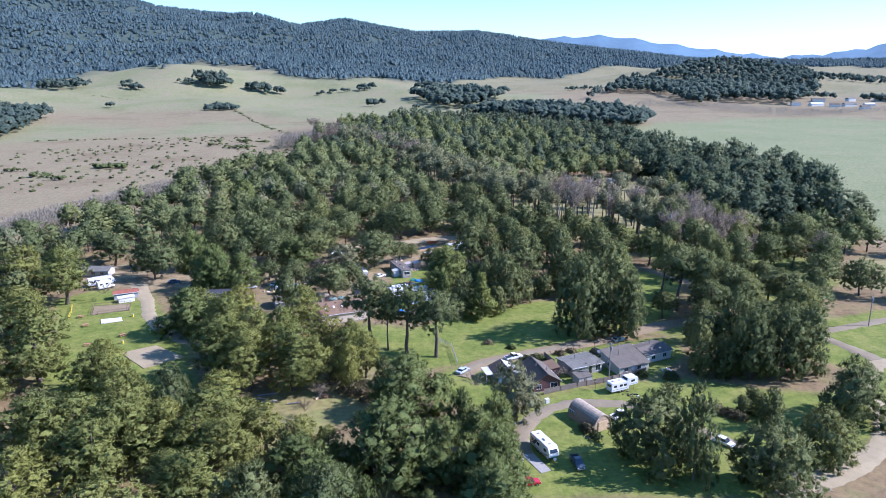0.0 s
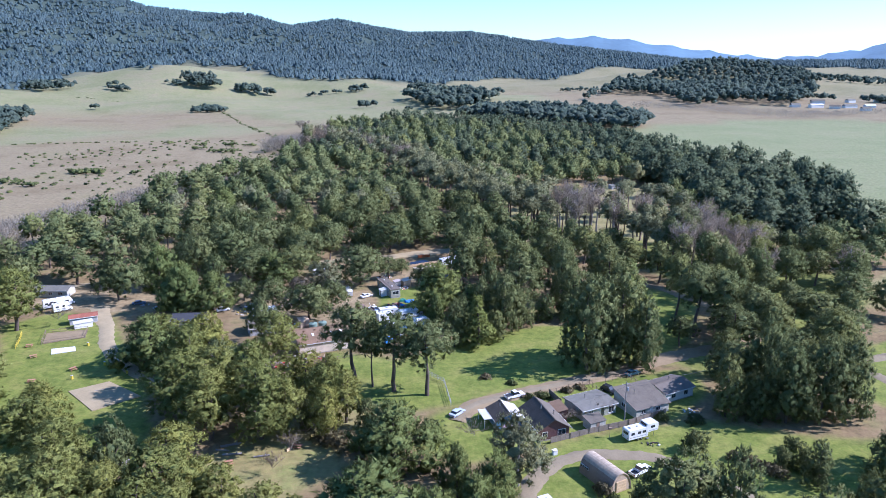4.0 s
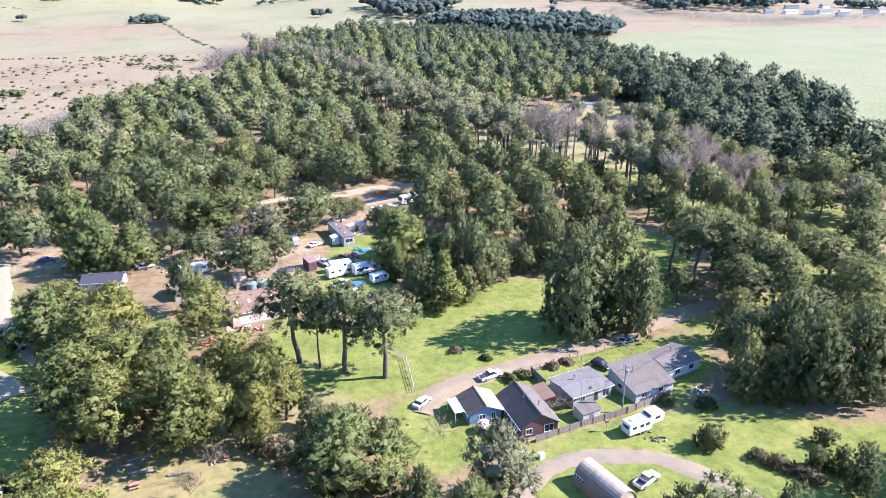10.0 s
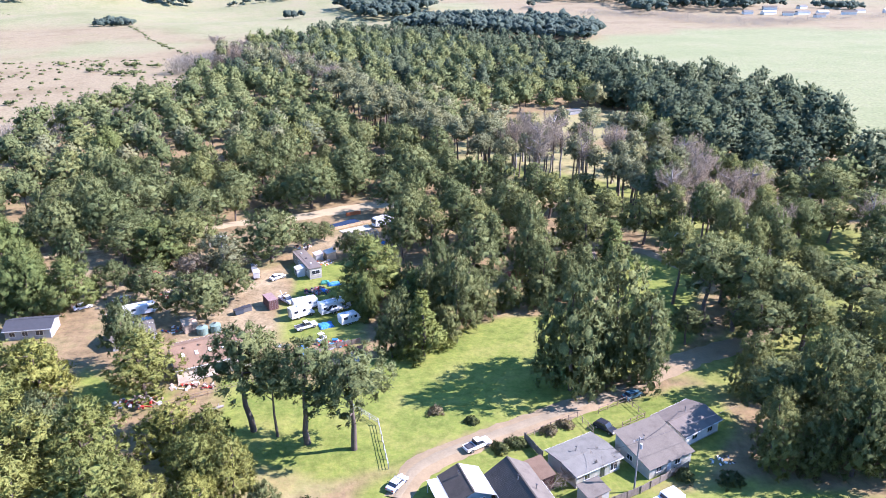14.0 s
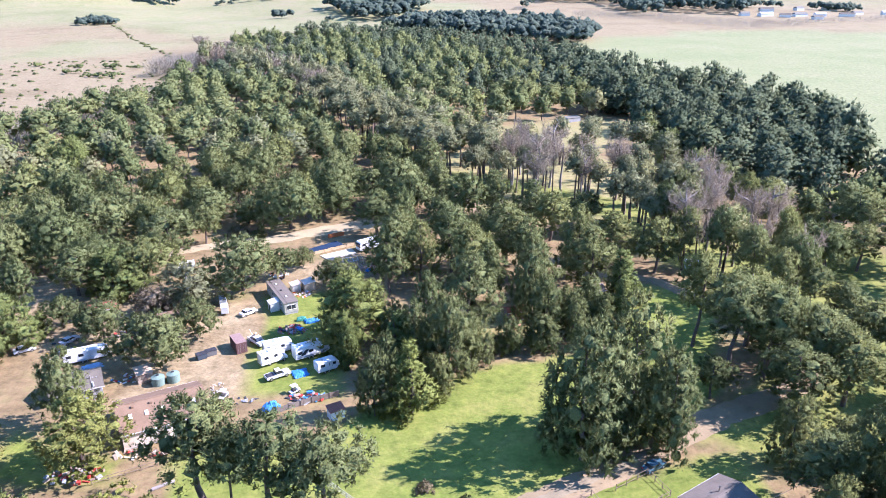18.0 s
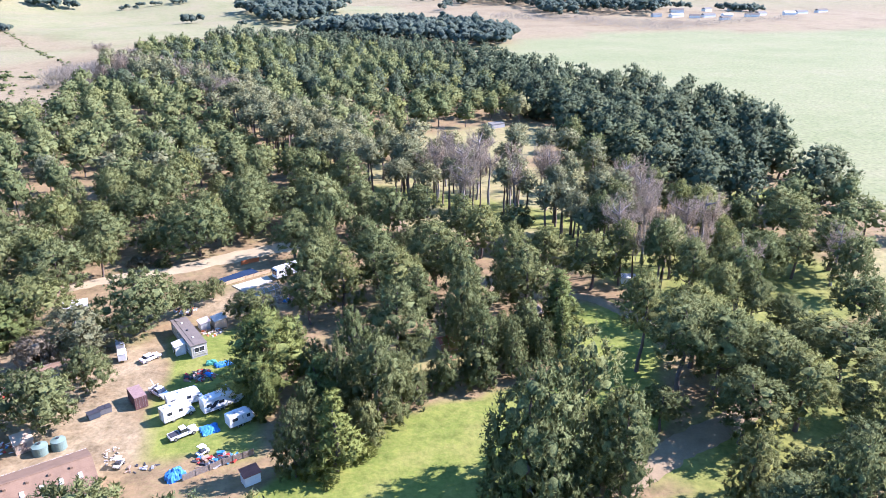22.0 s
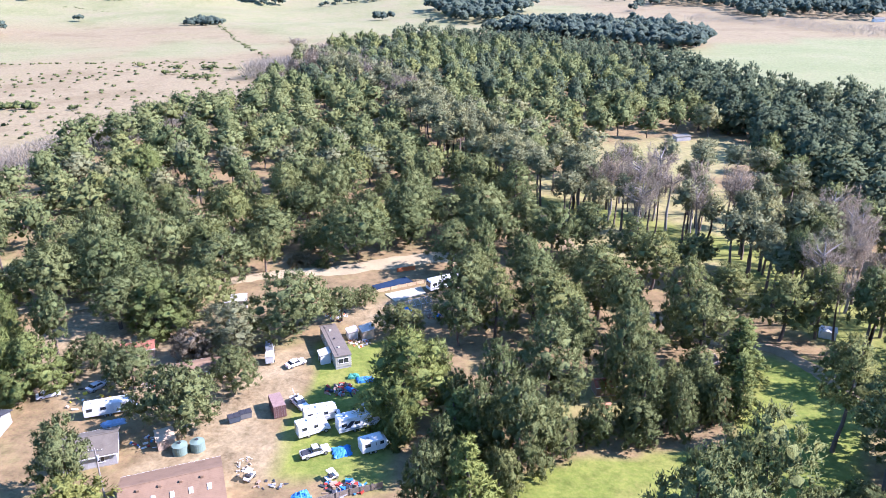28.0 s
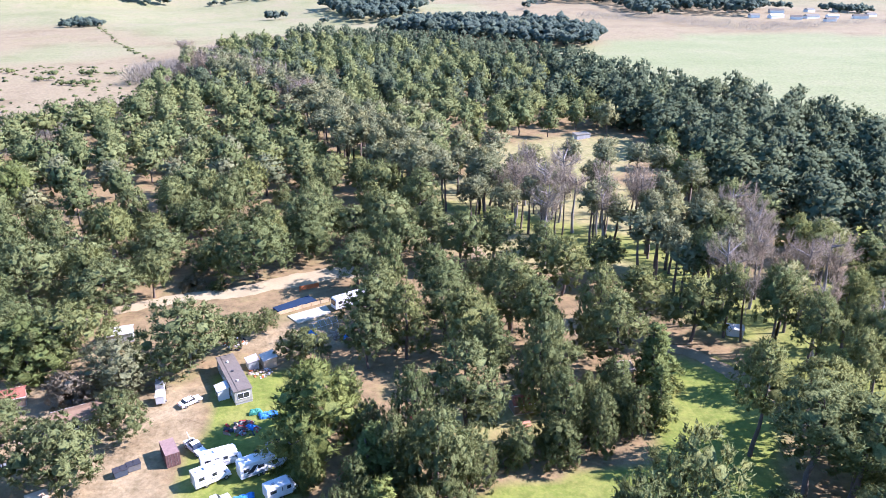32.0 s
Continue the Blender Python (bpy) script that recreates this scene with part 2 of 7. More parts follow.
def inside(x, y, poly):
    """Signed distance to a closed outline, positive inside."""
    p = np.array(poly, float)
    d, odd = np.full(x.shape, 1e9), np.zeros(x.shape, bool)
    for (ax, ay), (bx, by) in zip(p, np.roll(p, -1, 0)):
        ex, ey = bx - ax, by - ay
        t = np.clip(((x - ax) * ex + (y - ay) * ey) / (ex * ex + ey * ey), 0, 1)
        d = np.minimum(d, np.hypot(x - ax - t * ex, y - ay - t * ey))
        odd ^= ((ay > y) != (by > y)) & (x < (bx - ax) * (y - ay) / (by - ay + 1e-12) + ax)
    return np.where(odd, d, -d)


FOREST = [(-195, 330), (-176, 375), (-166, 443), (-152, 505), (-116, 576), (-136, 720), (-112, 871), (-52, 947), (32, 905), (105, 830), (172, 690), (184, 610), (200, 550), (222, 514), (238, 478), (230, 440), (211, 392), (198, 356), (200, 300), (192, 250),
          (150, 195), (118, 150), (100, 100), (70, 60), (-80, 60), (-190, 120), (-230, 230)]
MEADOW = [(3.6, 231), (14, 236), (27, 244), (45, 247), (64, 250), (74, 270), (86, 284), (94, 276), (84, 250), (76, 230), (62, 220), (34, 205.5), (10, 194.5), (2, 190), (-14, 188), (-28, 200), (-31, 226), (-10, 220)]
LAWNS = [
    [(-122, 214), (-140, 250), (-128, 262), (-110, 260), (-88, 226), (-76, 204), (-62, 168), (-79, 148), (-112, 185)],
    [(-6, 172), (6, 164), (22, 171), (58, 184), (70, 196), (70, 212), (45, 206), (12, 195), (0, 188)],
    [(16, 128), (60, 126), (86, 140), (98, 150), (105, 162), (106, 172), (92, 173), (66, 181), (44, 180), (24, 171), (16, 160)],
    [(104, 194), (124, 180), (154, 236), (122, 226)],
    [(128, 208), (160, 222), (230, 240), (240, 150), (150, 176), (132, 192)],
    [(112, 190), (108, 165), (116, 172), (124, 186), (118, 196)],
    [(160, 350), (190, 346), (204, 358), (176, 366)],
    [(-62, 232), (-48, 222), (-38, 221), (-40, 214), (-60, 216)],
    [(-21, 240), (-2, 236), (2, 262), (-6, 288), (-22, 286), (-20, 268), (-23, 257)],
    [(60, 244), (62, 256), (78, 284), (92, 276), (80, 244)],
]
WORN = [
    [(60, 436), (68, 478), (84, 494), (140, 496), (136, 462), (116, 434), (90, 418)],
    [(36, 352), (32, 420), (60, 448), (104, 440), (124, 380), (110, 300), (92, 288), (80, 330)],
    [(148, 262), (158, 290), (182, 300), (206, 290), (190, 246)],
    [(100, 236), (112, 252), (130, 250), (130, 215), (112, 212)],
    [(-130, 330), (-110, 322), (-60, 330), (-62, 338), (-112, 340)],
    [(-34, 206), (-6, 188), (-14, 178), (-40, 172)],
    [(-40, 600), (-8, 590), (60, 470), (44, 440), (-4, 520)],
]
DIRT = [
    [(-44, 252), (-46, 240), (-30, 236), (-22, 237.5), (-21.5, 247), (-24, 258), (-21, 270), (-24, 282), (-36, 284), (-40, 266)],
    [(-78, 262), (-50, 256), (-44, 272), (-50, 300), (-84, 306), (-92, 282)],
    [(-20, 296), (2, 294), (8, 306), (-4, 312), (-18, 304)],
    [(-150, 268), (-110, 262), (-84, 268), (-92, 292), (-140, 296)],
]
CLAY = [
    [(-54, 150), (-51, 168), (-41, 176), (-29, 178), (-20, 172), (-19, 163), (-27, 152), (-38, 145)],
    [(14, 262), (30, 254), (50, 256), (52, 272), (30, 276)],
    [(-24, 196), (-10, 190), (-10, 184), (-24, 188)],
]
EAST_FIELD = [(110, 190), (106, 162), (98, 148), (86, 138), (66, 110), (66, 60), (260, 60), (260, 230), (190, 240), (160, 230), (128, 214)]
GRASS_FLOOR = [[(96, 262), (128, 258), (150, 262), (160, 300), (125, 330), (112, 300), (98, 285)], [(64, 217), (80, 229), (92, 240), (98, 256), (96, 274), (120, 264), (132, 242), (122, 222), (104, 208), (84, 202), (70, 206)], [(92, 290), (114, 292), (114, 330), (100, 354), (82, 370), (60, 388), (38, 404), (34, 394), (68, 362), (86, 338)], [(-2, 480), (8, 484), (34, 424), (24, 418)]]
SAND_COURT = [(-95.3, 200.8), (-87.1, 206.6), (-75.2, 197.6), (-84.1, 189.7)]
CROP = [(176, 690), (200, 900), (320, 955), (456, 1008), (620, 940), (1500, 900), (1500, 250), (230, 290), (206, 352), (232, 430), (242, 480), (226, 518), (204, 556), (188, 615)]
PASTURES = [
    [(-800, 1080), (-330, 1150), (-150, 950), (-170, 1010), (60, 1080), (220, 1060), (200, 1500), (-200, 1700), (-900, 1700)],
    [(-900, 700), (-420, 760), (-330, 900), (-700, 1020)],
    [(-330, 800), (-230, 840), (-180, 930), (-320, 1000)],
]


def axis_steps(lo, a, b, hi, step, grow):
    mid = list(np.arange(a, b + 0.1, step))
    up, s = [b], step
    while up[-1] < hi:
        s = min(s * grow, 60)
        up.append(up[-1] + s)
    down, s = [a], step
    while down[-1] > lo:
        s = min(s * grow, 60)
        down.append(down[-1] - s)
    return np.array(down[:0:-1] + mid + up[1:])


def mesh_from(name, verts, faces, mats, index=None, smooth_on=False):
    me = bpy.data.meshes.new(name)
    v, f = np.asarray(verts, np.float32), np.asarray(faces, np.int32)
    k = f.shape[1]
    me.vertices.add(len(v))
    me.vertices.foreach_set("co", v.ravel())
    me.loops.add(f.size)
    me.loops.foreach_set("vertex_index", f.ravel())
    me.polygons.add(len(f))
    me.polygons.foreach_set("loop_start", np.arange(0, f.size, k, dtype=np.int32))
    if index is not None:
        me.polygons.foreach_set("material_index", np.asarray(index, np.int32))
    me.polygons.foreach_set("use_smooth", np.full(len(f), smooth_on))
    for m in mats:
        me.materials.append(m)
    me.update(calc_edges=True)
    return me


def build_ground():
    xs = axis_steps(-4300, -140, 130, 4300, 2.2, 1.08)
    ys = axis_steps(-900, 115, 345, 4600, 2.2, 1.07)
    gx, gy = np.meshgrid(xs, ys)
    x, y = gx.ravel(), gy.ravel()
    z = height(x, y)
    near = smooth(900, 500, np.hypot(x, y - 200))
    z = z + near * 0.12 * wavy(x, y, 3.1)
    nx, ny = len(xs), len(ys)
    i = (np.arange(ny - 1)[:, None] * nx + np.arange(nx - 1)[None]).ravel()
    me = mesh_from("ground", np.stack([x, y, z], 1), np.stack([i, i + 1, i + nx + 1, i + nx], 1), [ground_material()], smooth_on=True)
    edge = 0.9 * wavy(x, y, 2.3, 2.0) + 0.8 * wavy(x, y, 7.0, 4.0)

    def cover(polys, soft, rough=1.0):
        return np.max([smooth(-soft, soft, inside(x, y, p) + rough * edge) for p in polys], 0)

    r, az = np.hypot(x, y), np.degrees(np.arctan2(x, y))
    masks = {
        "lush": np.maximum(np.maximum(cover([MEADOW], 1.0, 0.7), cover(LAWNS, 1.4)), 0.85 * cover(GRASS_FLOOR, 3.0, 2.0)),
        "worn": cover(WORN, 3.0, 2.0), "dirt": cover(DIRT, 2.0, 1.5), "clay": cover(CLAY, 1.2, 0.8),
        "duff": cover([FOREST], 8.0, 2.0), "crop": cover([CROP], 4.0),
        "pasture": np.maximum(cover(PASTURES, 25.0, 8.0), smooth(1500, 1700, r) * 0.6),
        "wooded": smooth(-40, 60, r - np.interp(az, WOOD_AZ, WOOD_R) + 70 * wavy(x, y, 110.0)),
    }
    for name, v in masks.items():
        me.attributes.new(name, "FLOAT", "POINT").data.foreach_set("value", v.astype(np.float32))
    tagged(new("ground", me), "rolling ground of meadow, duff, dirt and dry pasture", "ground", kind="structure")


build_ground()


# ---- roads ----
def strip(name, pts, width, mat, label, lift=0.05, rag=0.35, cat="road"):
    """A ribbon of road along a line of points, with a ragged edge and a slight crown."""
    p = np.array(pts, float)
    seg = np.r_[0, np.cumsum(np.hypot(*np.diff(p, axis=0).T))]
    t = np.linspace(0, seg[-1], max(int(seg[-1] / 1.2), 4))
    c = np.stack([np.interp(t, seg, p[:, 0]), np.interp(t, seg, p[:, 1])], 1)
    for _ in range(6):
        c[1:-1] = (c[:-2] + 2 * c[1:-1] + c[2:]) / 4
    d = np.gradient(c, axis=0)
    d /= np.hypot(d[:, 0], d[:, 1])[:, None]
    nrm = np.stack([-d[:, 1], d[:, 0]], 1)
    w = np.interp(t, seg, width if isinstance(width, list) else [width] * len(p)) / 2
    cols = []
    for k in (-1, -0.6, -0.2, 0.2, 0.6, 1):
        j = rag * wavy(c[:, 0] * 3 + 9 * k, c[:, 1] * 3, 2.0) if abs(k) == 1 else 0
        q = c + nrm * (k * w + j)[:, None] if abs(k) == 1 else c + nrm * (k * w)[:, None]
        z = height(q[:, 0], q[:, 1]) + lift + 0.14 + 0.06 * (1 - abs(k)) - (0.2 if abs(k) == 1 else 0)
        cols.append(np.c_[q, z])
    v = np.stack(cols, 1).reshape(-1, 3)
    i = (np.arange(len(c) - 1)[:, None] * 6 + np.arange(5)[None]).ravel()
    ob = new(name, mesh_from(name, v, np.stack([i, i + 1, i + 7, i + 6], 1), [mat], smooth_on=True))
    return tagged(ob, label, cat, kind="structure")


def patch(name, poly, mat, label, cat, lift=0.08, thick=0.2):
    """A flat slab on the ground with an edge."""
    bm = bmesh.new()
    top = [bm.verts.new((x, y, lift + float(height(x, y)))) for x, y in poly]
    f = bm.faces.new(top)
    if f.normal.z < 0:
        f.normal_flip()
    ext = bmesh.ops.extrude_face_region(bm, geom=[f])
    bmesh.ops.translate(bm, verts=[v for v in ext["geom"] if isinstance(v, bmesh.types.BMVert)], vec=(0, 0, -thick))
    bmesh.ops.recalc_face_normals(bm, faces=bm.faces)
    me = bpy.data.meshes.new(name)
    bm.to_mesh(me)
    bm.free()
    me.materials.append(mat)
    return tagged(new(name, me), label, cat, kind="structure")


M_GRAVEL = paint("gravel", (0.235, 0.19, 0.116), 0.95, wear=0.28, scale=0.25, fine=3.0, bumps=0.06)
M_SANDROAD = paint("sandy_road", (0.325, 0.262, 0.150), 0.95, wear=0.25, scale=0.2, fine=2.0, bumps=0.06)
M_BROWNROAD = paint("earth_road", (0.25, 0.188, 0.104), 0.95, wear=0.3, scale=0.25, fine=3.0, bumps=0.06)
M_CONCRETE = paint("concrete", (0.32, 0.297, 0.25), 0.85, wear=0.2, scale=0.6, fine=8.0)
strip("road", [(5, 183), (8, 190), (13, 193.5), (21.5, 197.5), (38.7, 205), (59.5, 215), (70, 221.5), (88, 228), (102, 237), (106, 250), (96, 262), (90, 272), (82, 287), (63, 292), (54, 310), (46, 335), (41, 362), (36, 385)],
      [5, 6, 6, 5.5, 6, 6, 7, 6, 5, 4.5, 4.5, 5, 4.5, 4, 4, 5, 6, 5], M_BROWNROAD, "tan earth lane along the green meadow")
strip("road_2", [(5, 183), (8, 190), (13, 193.5), (21.5, 197.5), (38.7, 205), (55, 213)], [2, 3, 3.4, 3.2, 3.2, 2], M_GRAVEL, "pale gravel on the worn wheel lane", lift=0.09)
strip("road_3", [(18, 143), (17, 150), (20, 158), (25.5, 164.5), (33, 168), (46.5, 166.5), (54, 160.5), (59, 153), (65, 147), (72, 138), (76, 128)], [3.5, 4, 4.5, 4, 4, 4.5, 4, 4, 4, 4, 4], M_GRAVEL, "gravel drive looping round the arched hut")
strip("road_4", [(66, 108), (68, 128), (85, 136.5), (97.5, 146), (106, 159), (110, 176), (124, 193), (150, 180), (190, 166)], [5, 6, 6, 5, 5, 4.5, 5, 5, 5], M_SANDROAD, "pale sandy track curving past the pines")
strip("road_5", [(124, 193), (115.6, 214), (128, 219), (146, 226), (180, 236)], [5, 4, 4, 4, 4], M_GRAVEL, "light gravel road at the edge of the grove")
strip("road_6", [(-117, 268), (-113, 260), (-105, 247), (-100, 234), (-92, 222), (-81, 211), (-72, 205)], [7, 6, 5, 4.5, 4.5, 4, 3], M_SANDROAD, "curving gravel drive beside the lawn")
strip("road_7", [(-140, 292), (-112, 300), (-90, 303), (-66, 313), (-54, 321), (-37, 327.5), (-24, 329), (-8, 336), (4, 341), (14, 335)], [4, 4.5, 5, 5, 5, 6, 7, 9, 8, 6], M_SANDROAD, "bright sandy camp road between pines")
strip("road_8", [(-92, 268), (-80, 276), (-70, 268), (-62, 270), (-50, 282), (-46, 292)], [5, 5, 5, 5, 4, 3], M_BROWNROAD, "dusty brown camp lane")


patch("sand_court", SAND_COURT, M_SANDROAD, "trampled sand court with sharp edges on the lawn", "sand court", 0.16, 0.3)
patch("court_line", [(-88.6, 200.6), (-83.6, 202.6), (-83.5, 202.8), (-88.5, 200.8)], M_CONCRETE, "pale plank lying across the sand court", "plank", 0.24, 0.1)

# ---- trees ----
def unit(v):
    return v / (np.linalg.norm(v, axis=-1, keepdims=True) + 1e-9)


GOLD = (1 + 5 ** 0.5) / 2
ICO = unit(np.array([(-1, GOLD, 0), (1, GOLD, 0), (-1, -GOLD, 0), (1, -GOLD, 0), (0, -1, GOLD), (0, 1, GOLD), (0, -1, -GOLD), (0, 1, -GOLD), (GOLD, 0, -1), (GOLD, 0, 1), (-GOLD, 0, -1), (-GOLD, 0, 1)], float))
ICO_F = np.array([(0, 11, 5), (0, 5, 1), (0, 1, 7), (0, 7, 10), (0, 10, 11), (1, 5, 9), (5, 11, 4), (11, 10, 2), (10, 7, 6), (7, 1, 8), (3, 9, 4), (3, 4, 2), (3, 2, 6), (3, 6, 8), (3, 8, 9), (4, 9, 5), (2, 4, 11), (6, 2, 10), (8, 6, 7), (9, 8, 1)])


OCTA = np.array([(1, 0, 0), (-1, 0, 0), (0, 1, 0), (0, -1, 0), (0, 0, 1), (0, 0, -1)], float)
OCTA_F = np.array([(0, 2, 4), (2, 1, 4), (1, 3, 4), (3, 0, 4), (2, 0, 5), (1, 2, 5), (3, 1, 5), (0, 3, 5)])

# kind: lobes, crown base, widest point, lobe size, lobe stretch, tuft upsweep, outline power
CROWNS = {
    "pine": (17, 0.40, 0.28, 0.37, 0.74, 0.35, 0.5),
    "broad": (22, 0.33, 0.24, 0.31, 0.78, 0.35, 0.5),
    "dome": (30, 0.05, 0.34, 0.30, 0.9, 0.4, 0.5),
    "full": (30, 0.10, 0.30, 0.32, 0.86, 0.4, 0.55),
    "tall": (12, 0.50, 0.35, 0.42, 0.66, 0.3, 0.5),
    "grove": (10, 0.64, 0.40, 0.42, 0.62, 0.3, 0.45),
    "peaked": (20, 0.28, 0.20, 0.33, 0.60, 0.35, 0.75),
    "layered": (24, 0.22, 0.30, 0.33, 0.52, 0.3, 0.6),
    "cypress": (26, 0.05, 0.28, 0.27, 1.25, 1.0, 0.75),
    "fan": (24, 0.06, 0.45, 0.30, 1.1, 0.9, 0.5),
    "spruce": (26, 0.05, 0.0, 0.30, 0.7, 0.3, 1.0),
    "round": (11, 0.14, 0.36, 0.42, 0.86, 0.4, 0.5),
}


def ball_dirs(rng, n):
    i = np.arange(n) + 0.5
    z = 1 - 1.55 * i / n
    a = i * 2.39996 + rng.uniform(0, 6.28)
    q = np.sqrt(np.clip(1 - z * z, 0, 1))
    return unit(np.stack([q * np.cos(a), q * np.sin(a), z], 1) + rng.normal(0, 0.16, (n, 3)))


def bare_tris(rng, H, R, twigs, length, width):
    """Leafless crown: rising limbs, side shoots along them and fine twigs along the shoots."""
    k = 9
    a = np.arange(k) * 2.39996 + rng.uniform(0, 6.28)
    reach = rng.uniform(0.45, 1.0, k) * R
    foot = np.stack([np.zeros(k), np.zeros(k), H * rng.uniform(0.34, 0.6, k)], 1)
    tip = np.stack([reach * np.cos(a), reach * np.sin(a), H * rng.uniform(0.84, 1.0, k) - 0.08 * H * (reach / R)], 1)
    m = k * 12
    li = np.repeat(np.arange(k), 12)
    u = rng.uniform(0.25, 1.0, (m, 1))
    s0 = foot[li] + (tip - foot)[li] * u
    sd = unit(unit((tip - foot)[li]) + 0.75 * rng.normal(size=(m, 3)) + [0, 0, 0.35])
    sl = H * 0.17 * rng.uniform(0.6, 1.3, (m, 1)) * (1.25 - 0.6 * u)
    wi = rng.integers(0, m, twigs)
    p = s0[wi] + sd[wi] * sl[wi] * rng.uniform(0.1, 1.0, (twigs, 1))
    t1 = unit(sd[wi] + 0.7 * rng.normal(size=(twigs, 3)) + [0, 0, 0.3])
    base = np.concatenate([foot, s0, p])
    way = np.concatenate([tip - foot, sd * sl, t1 * length * rng.uniform(0.5, 1.4, (twigs, 1))])
    wide = np.r_[np.full(k, 0.16), np.full(m, max(0.07, width)), np.full(twigs, width)][:, None]
    n = len(base)
    side = unit(np.cross(way, rng.normal(size=(n, 3)))) * wide
    v = np.stack([base - side * 0.5, base + side * 0.5, base + way], 1).reshape(-1, 3)
    nrm = np.repeat(unit(unit(base + way * 0.5 - [0, 0, 0.55 * H]) + 0.6 * rng.normal(size=(n, 3)) + [0, 0, 0.3]), 3, 0)
    return v, np.arange(n * 3).reshape(-1, 3), nrm, tip


def crown_tris(rng, kind, H, R, puffs, tufts, length, width):
    """A crown of leafy masses, each set with rounded puffs and fringed with needle tufts: corners, triangles, normals, mass centres."""
    if kind == "bare":
        return bare_tris(rng, H, R, tufts, length, width)
    m, low, wide, size, stretch, sweep, power = CROWNS[kind]
    u = (np.arange(m) + rng.uniform(0.1, 0.9, m)) / m
    a = np.arange(m) * 2.39996 + rng.uniform(-0.5, 0.5, m)
    if kind == "spruce":
        prof = 1.0 - u
    else:
        prof = np.clip(1 - (np.abs(u - wide) / np.where(u > wide, 1.04 - wide, wide + 0.35)) ** 2, 0.02, 1) ** power
    lean = 1 + 0.17 * np.sin(a + rng.uniform(0, 6)) + 0.13 * np.sin(2 * a + rng.uniform(0, 6))
    lr = R * size * rng.uniform(0.72, 1.28, m) * (0.62 + 0.5 * prof)
    inner = np.where(np.arange(m) % 4 == 3, 0.45, 1.0)
    rad = np.maximum(R * prof * lean * inner * rng.uniform(0.85, 1.05, m) - lr * 0.72, 0)
    z = H * (low + (1 - low) * u) - lr * stretch * (0.25 + 0.5 * u)
    c = np.stack([rad * np.cos(a), rad * np.sin(a), z], 1)
    flat = np.array([1.0, 1.0, stretch])
    mid = np.array([0, 0, H * (low + 0.25 * (1 - low))])
    # puffs over each mass, but for those buried in a neighbour
    d1 = np.concatenate([ball_dirs(rng, puffs) for _ in range(m)])
    k1 = np.repeat(np.arange(m), puffs)
    p1 = c[k1] + d1 * lr[k1][:, None] * flat * rng.uniform(0.78, 1.06, (len(k1), 1))
    gap = np.linalg.norm((p1[:, None] - c[None]) / flat, axis=2) / lr[None]
    gap[np.arange(len(k1)), k1] = 9
    keep = gap.min(1) > 0.72
    p1, d1, k1 = p1[keep], d1[keep], k1[keep]
    q = len(p1)
    pr = lr[k1] * (1.55 / math.sqrt(puffs)) * rng.uniform(0.62, 1.3, q)
    # tufts over the puffs
    share = pr ** 2 / (pr ** 2).sum()
    k2 = rng.choice(q, tufts, p=share)
    d2 = unit(rng.normal(size=(tufts, 3)) + 0.95 * d1[k2] + [0, 0, 0.2])
    p2 = p1[k2] + d2 * pr[k2][:, None] * np.array([1, 1, 0.9]) * rng.uniform(0.45, 1.22, (tufts, 1))
    nn = unit(d2 + 0.55 * rng.normal(size=(tufts, 3)))
    t1 = unit(np.cross(nn, rng.normal(size=(tufts, 3))))
    t1 = unit(t1 + 0.5 * d2 + 0.35 * d1[k2] + [0, 0, sweep])
    t2 = unit(np.cross(nn, t1))
    ln, wd = length * rng.uniform(0.6, 1.4, (tufts, 1)), width * rng.uniform(0.7, 1.3, (tufts, 1))
    v = np.stack([p2 - t2 * wd * 0.5 - t1 * ln * 0.35, p2 + t2 * wd * 0.5 - t1 * ln * 0.35, p2 + t1 * ln * 0.65], 1)
    nrm = unit(0.42 * d2 + 0.5 * d1[k2] + 0.75 * unit(p2 - mid) + 0.27 * rng.normal(size=(tufts, 3)))
    back = (np.cross(v[:, 1] - v[:, 0], v[:, 2] - v[:, 0]) * nrm).sum(1) < 0
    v[back] = v[back][:, [1, 0, 2]]
    near = length < 0.8
    if near:
        # broad inner sprays that fill each puff with ragged edges
        kb = np.repeat(np.arange(q), 9)
        b = len(kb)
        db = unit(rng.normal(size=(b, 3)) + 0.7 * d1[kb] + [0, 0, 0.25])
        rb = pr[kb][:, None] * rng.uniform(0.6, 0.98, (b, 1))
        sb = unit(np.cross(db, rng.normal(size=(b, 3)))) * rb * rng.uniform(0.24, 0.4, (b, 1))
        p3, off = p1[kb], 0.35 * rb * unit(rng.normal(size=(b, 3)))
        vb = np.stack([p3 + off - sb, p3 + off + sb, p3 + db * rb], 1)
        nb = unit(0.45 * db + 0.5 * d1[kb] + 0.75 * unit(p3 - mid) + 0.2 * rng.normal(size=(b, 3)))
        back = (np.cross(vb[:, 1] - vb[:, 0], vb[:, 2] - vb[:, 0]) * nb).sum(1) < 0
        vb[back] = vb[back][:, [1, 0, 2]]
        v, nrm = np.concatenate([v, vb]), np.concatenate([nrm, nb])
    o = len(v) * 3
    verts, faces, normals = [v.reshape(-1, 3)], [np.arange(o).reshape(-1, 3)], [np.repeat(nrm, 3, 0)]
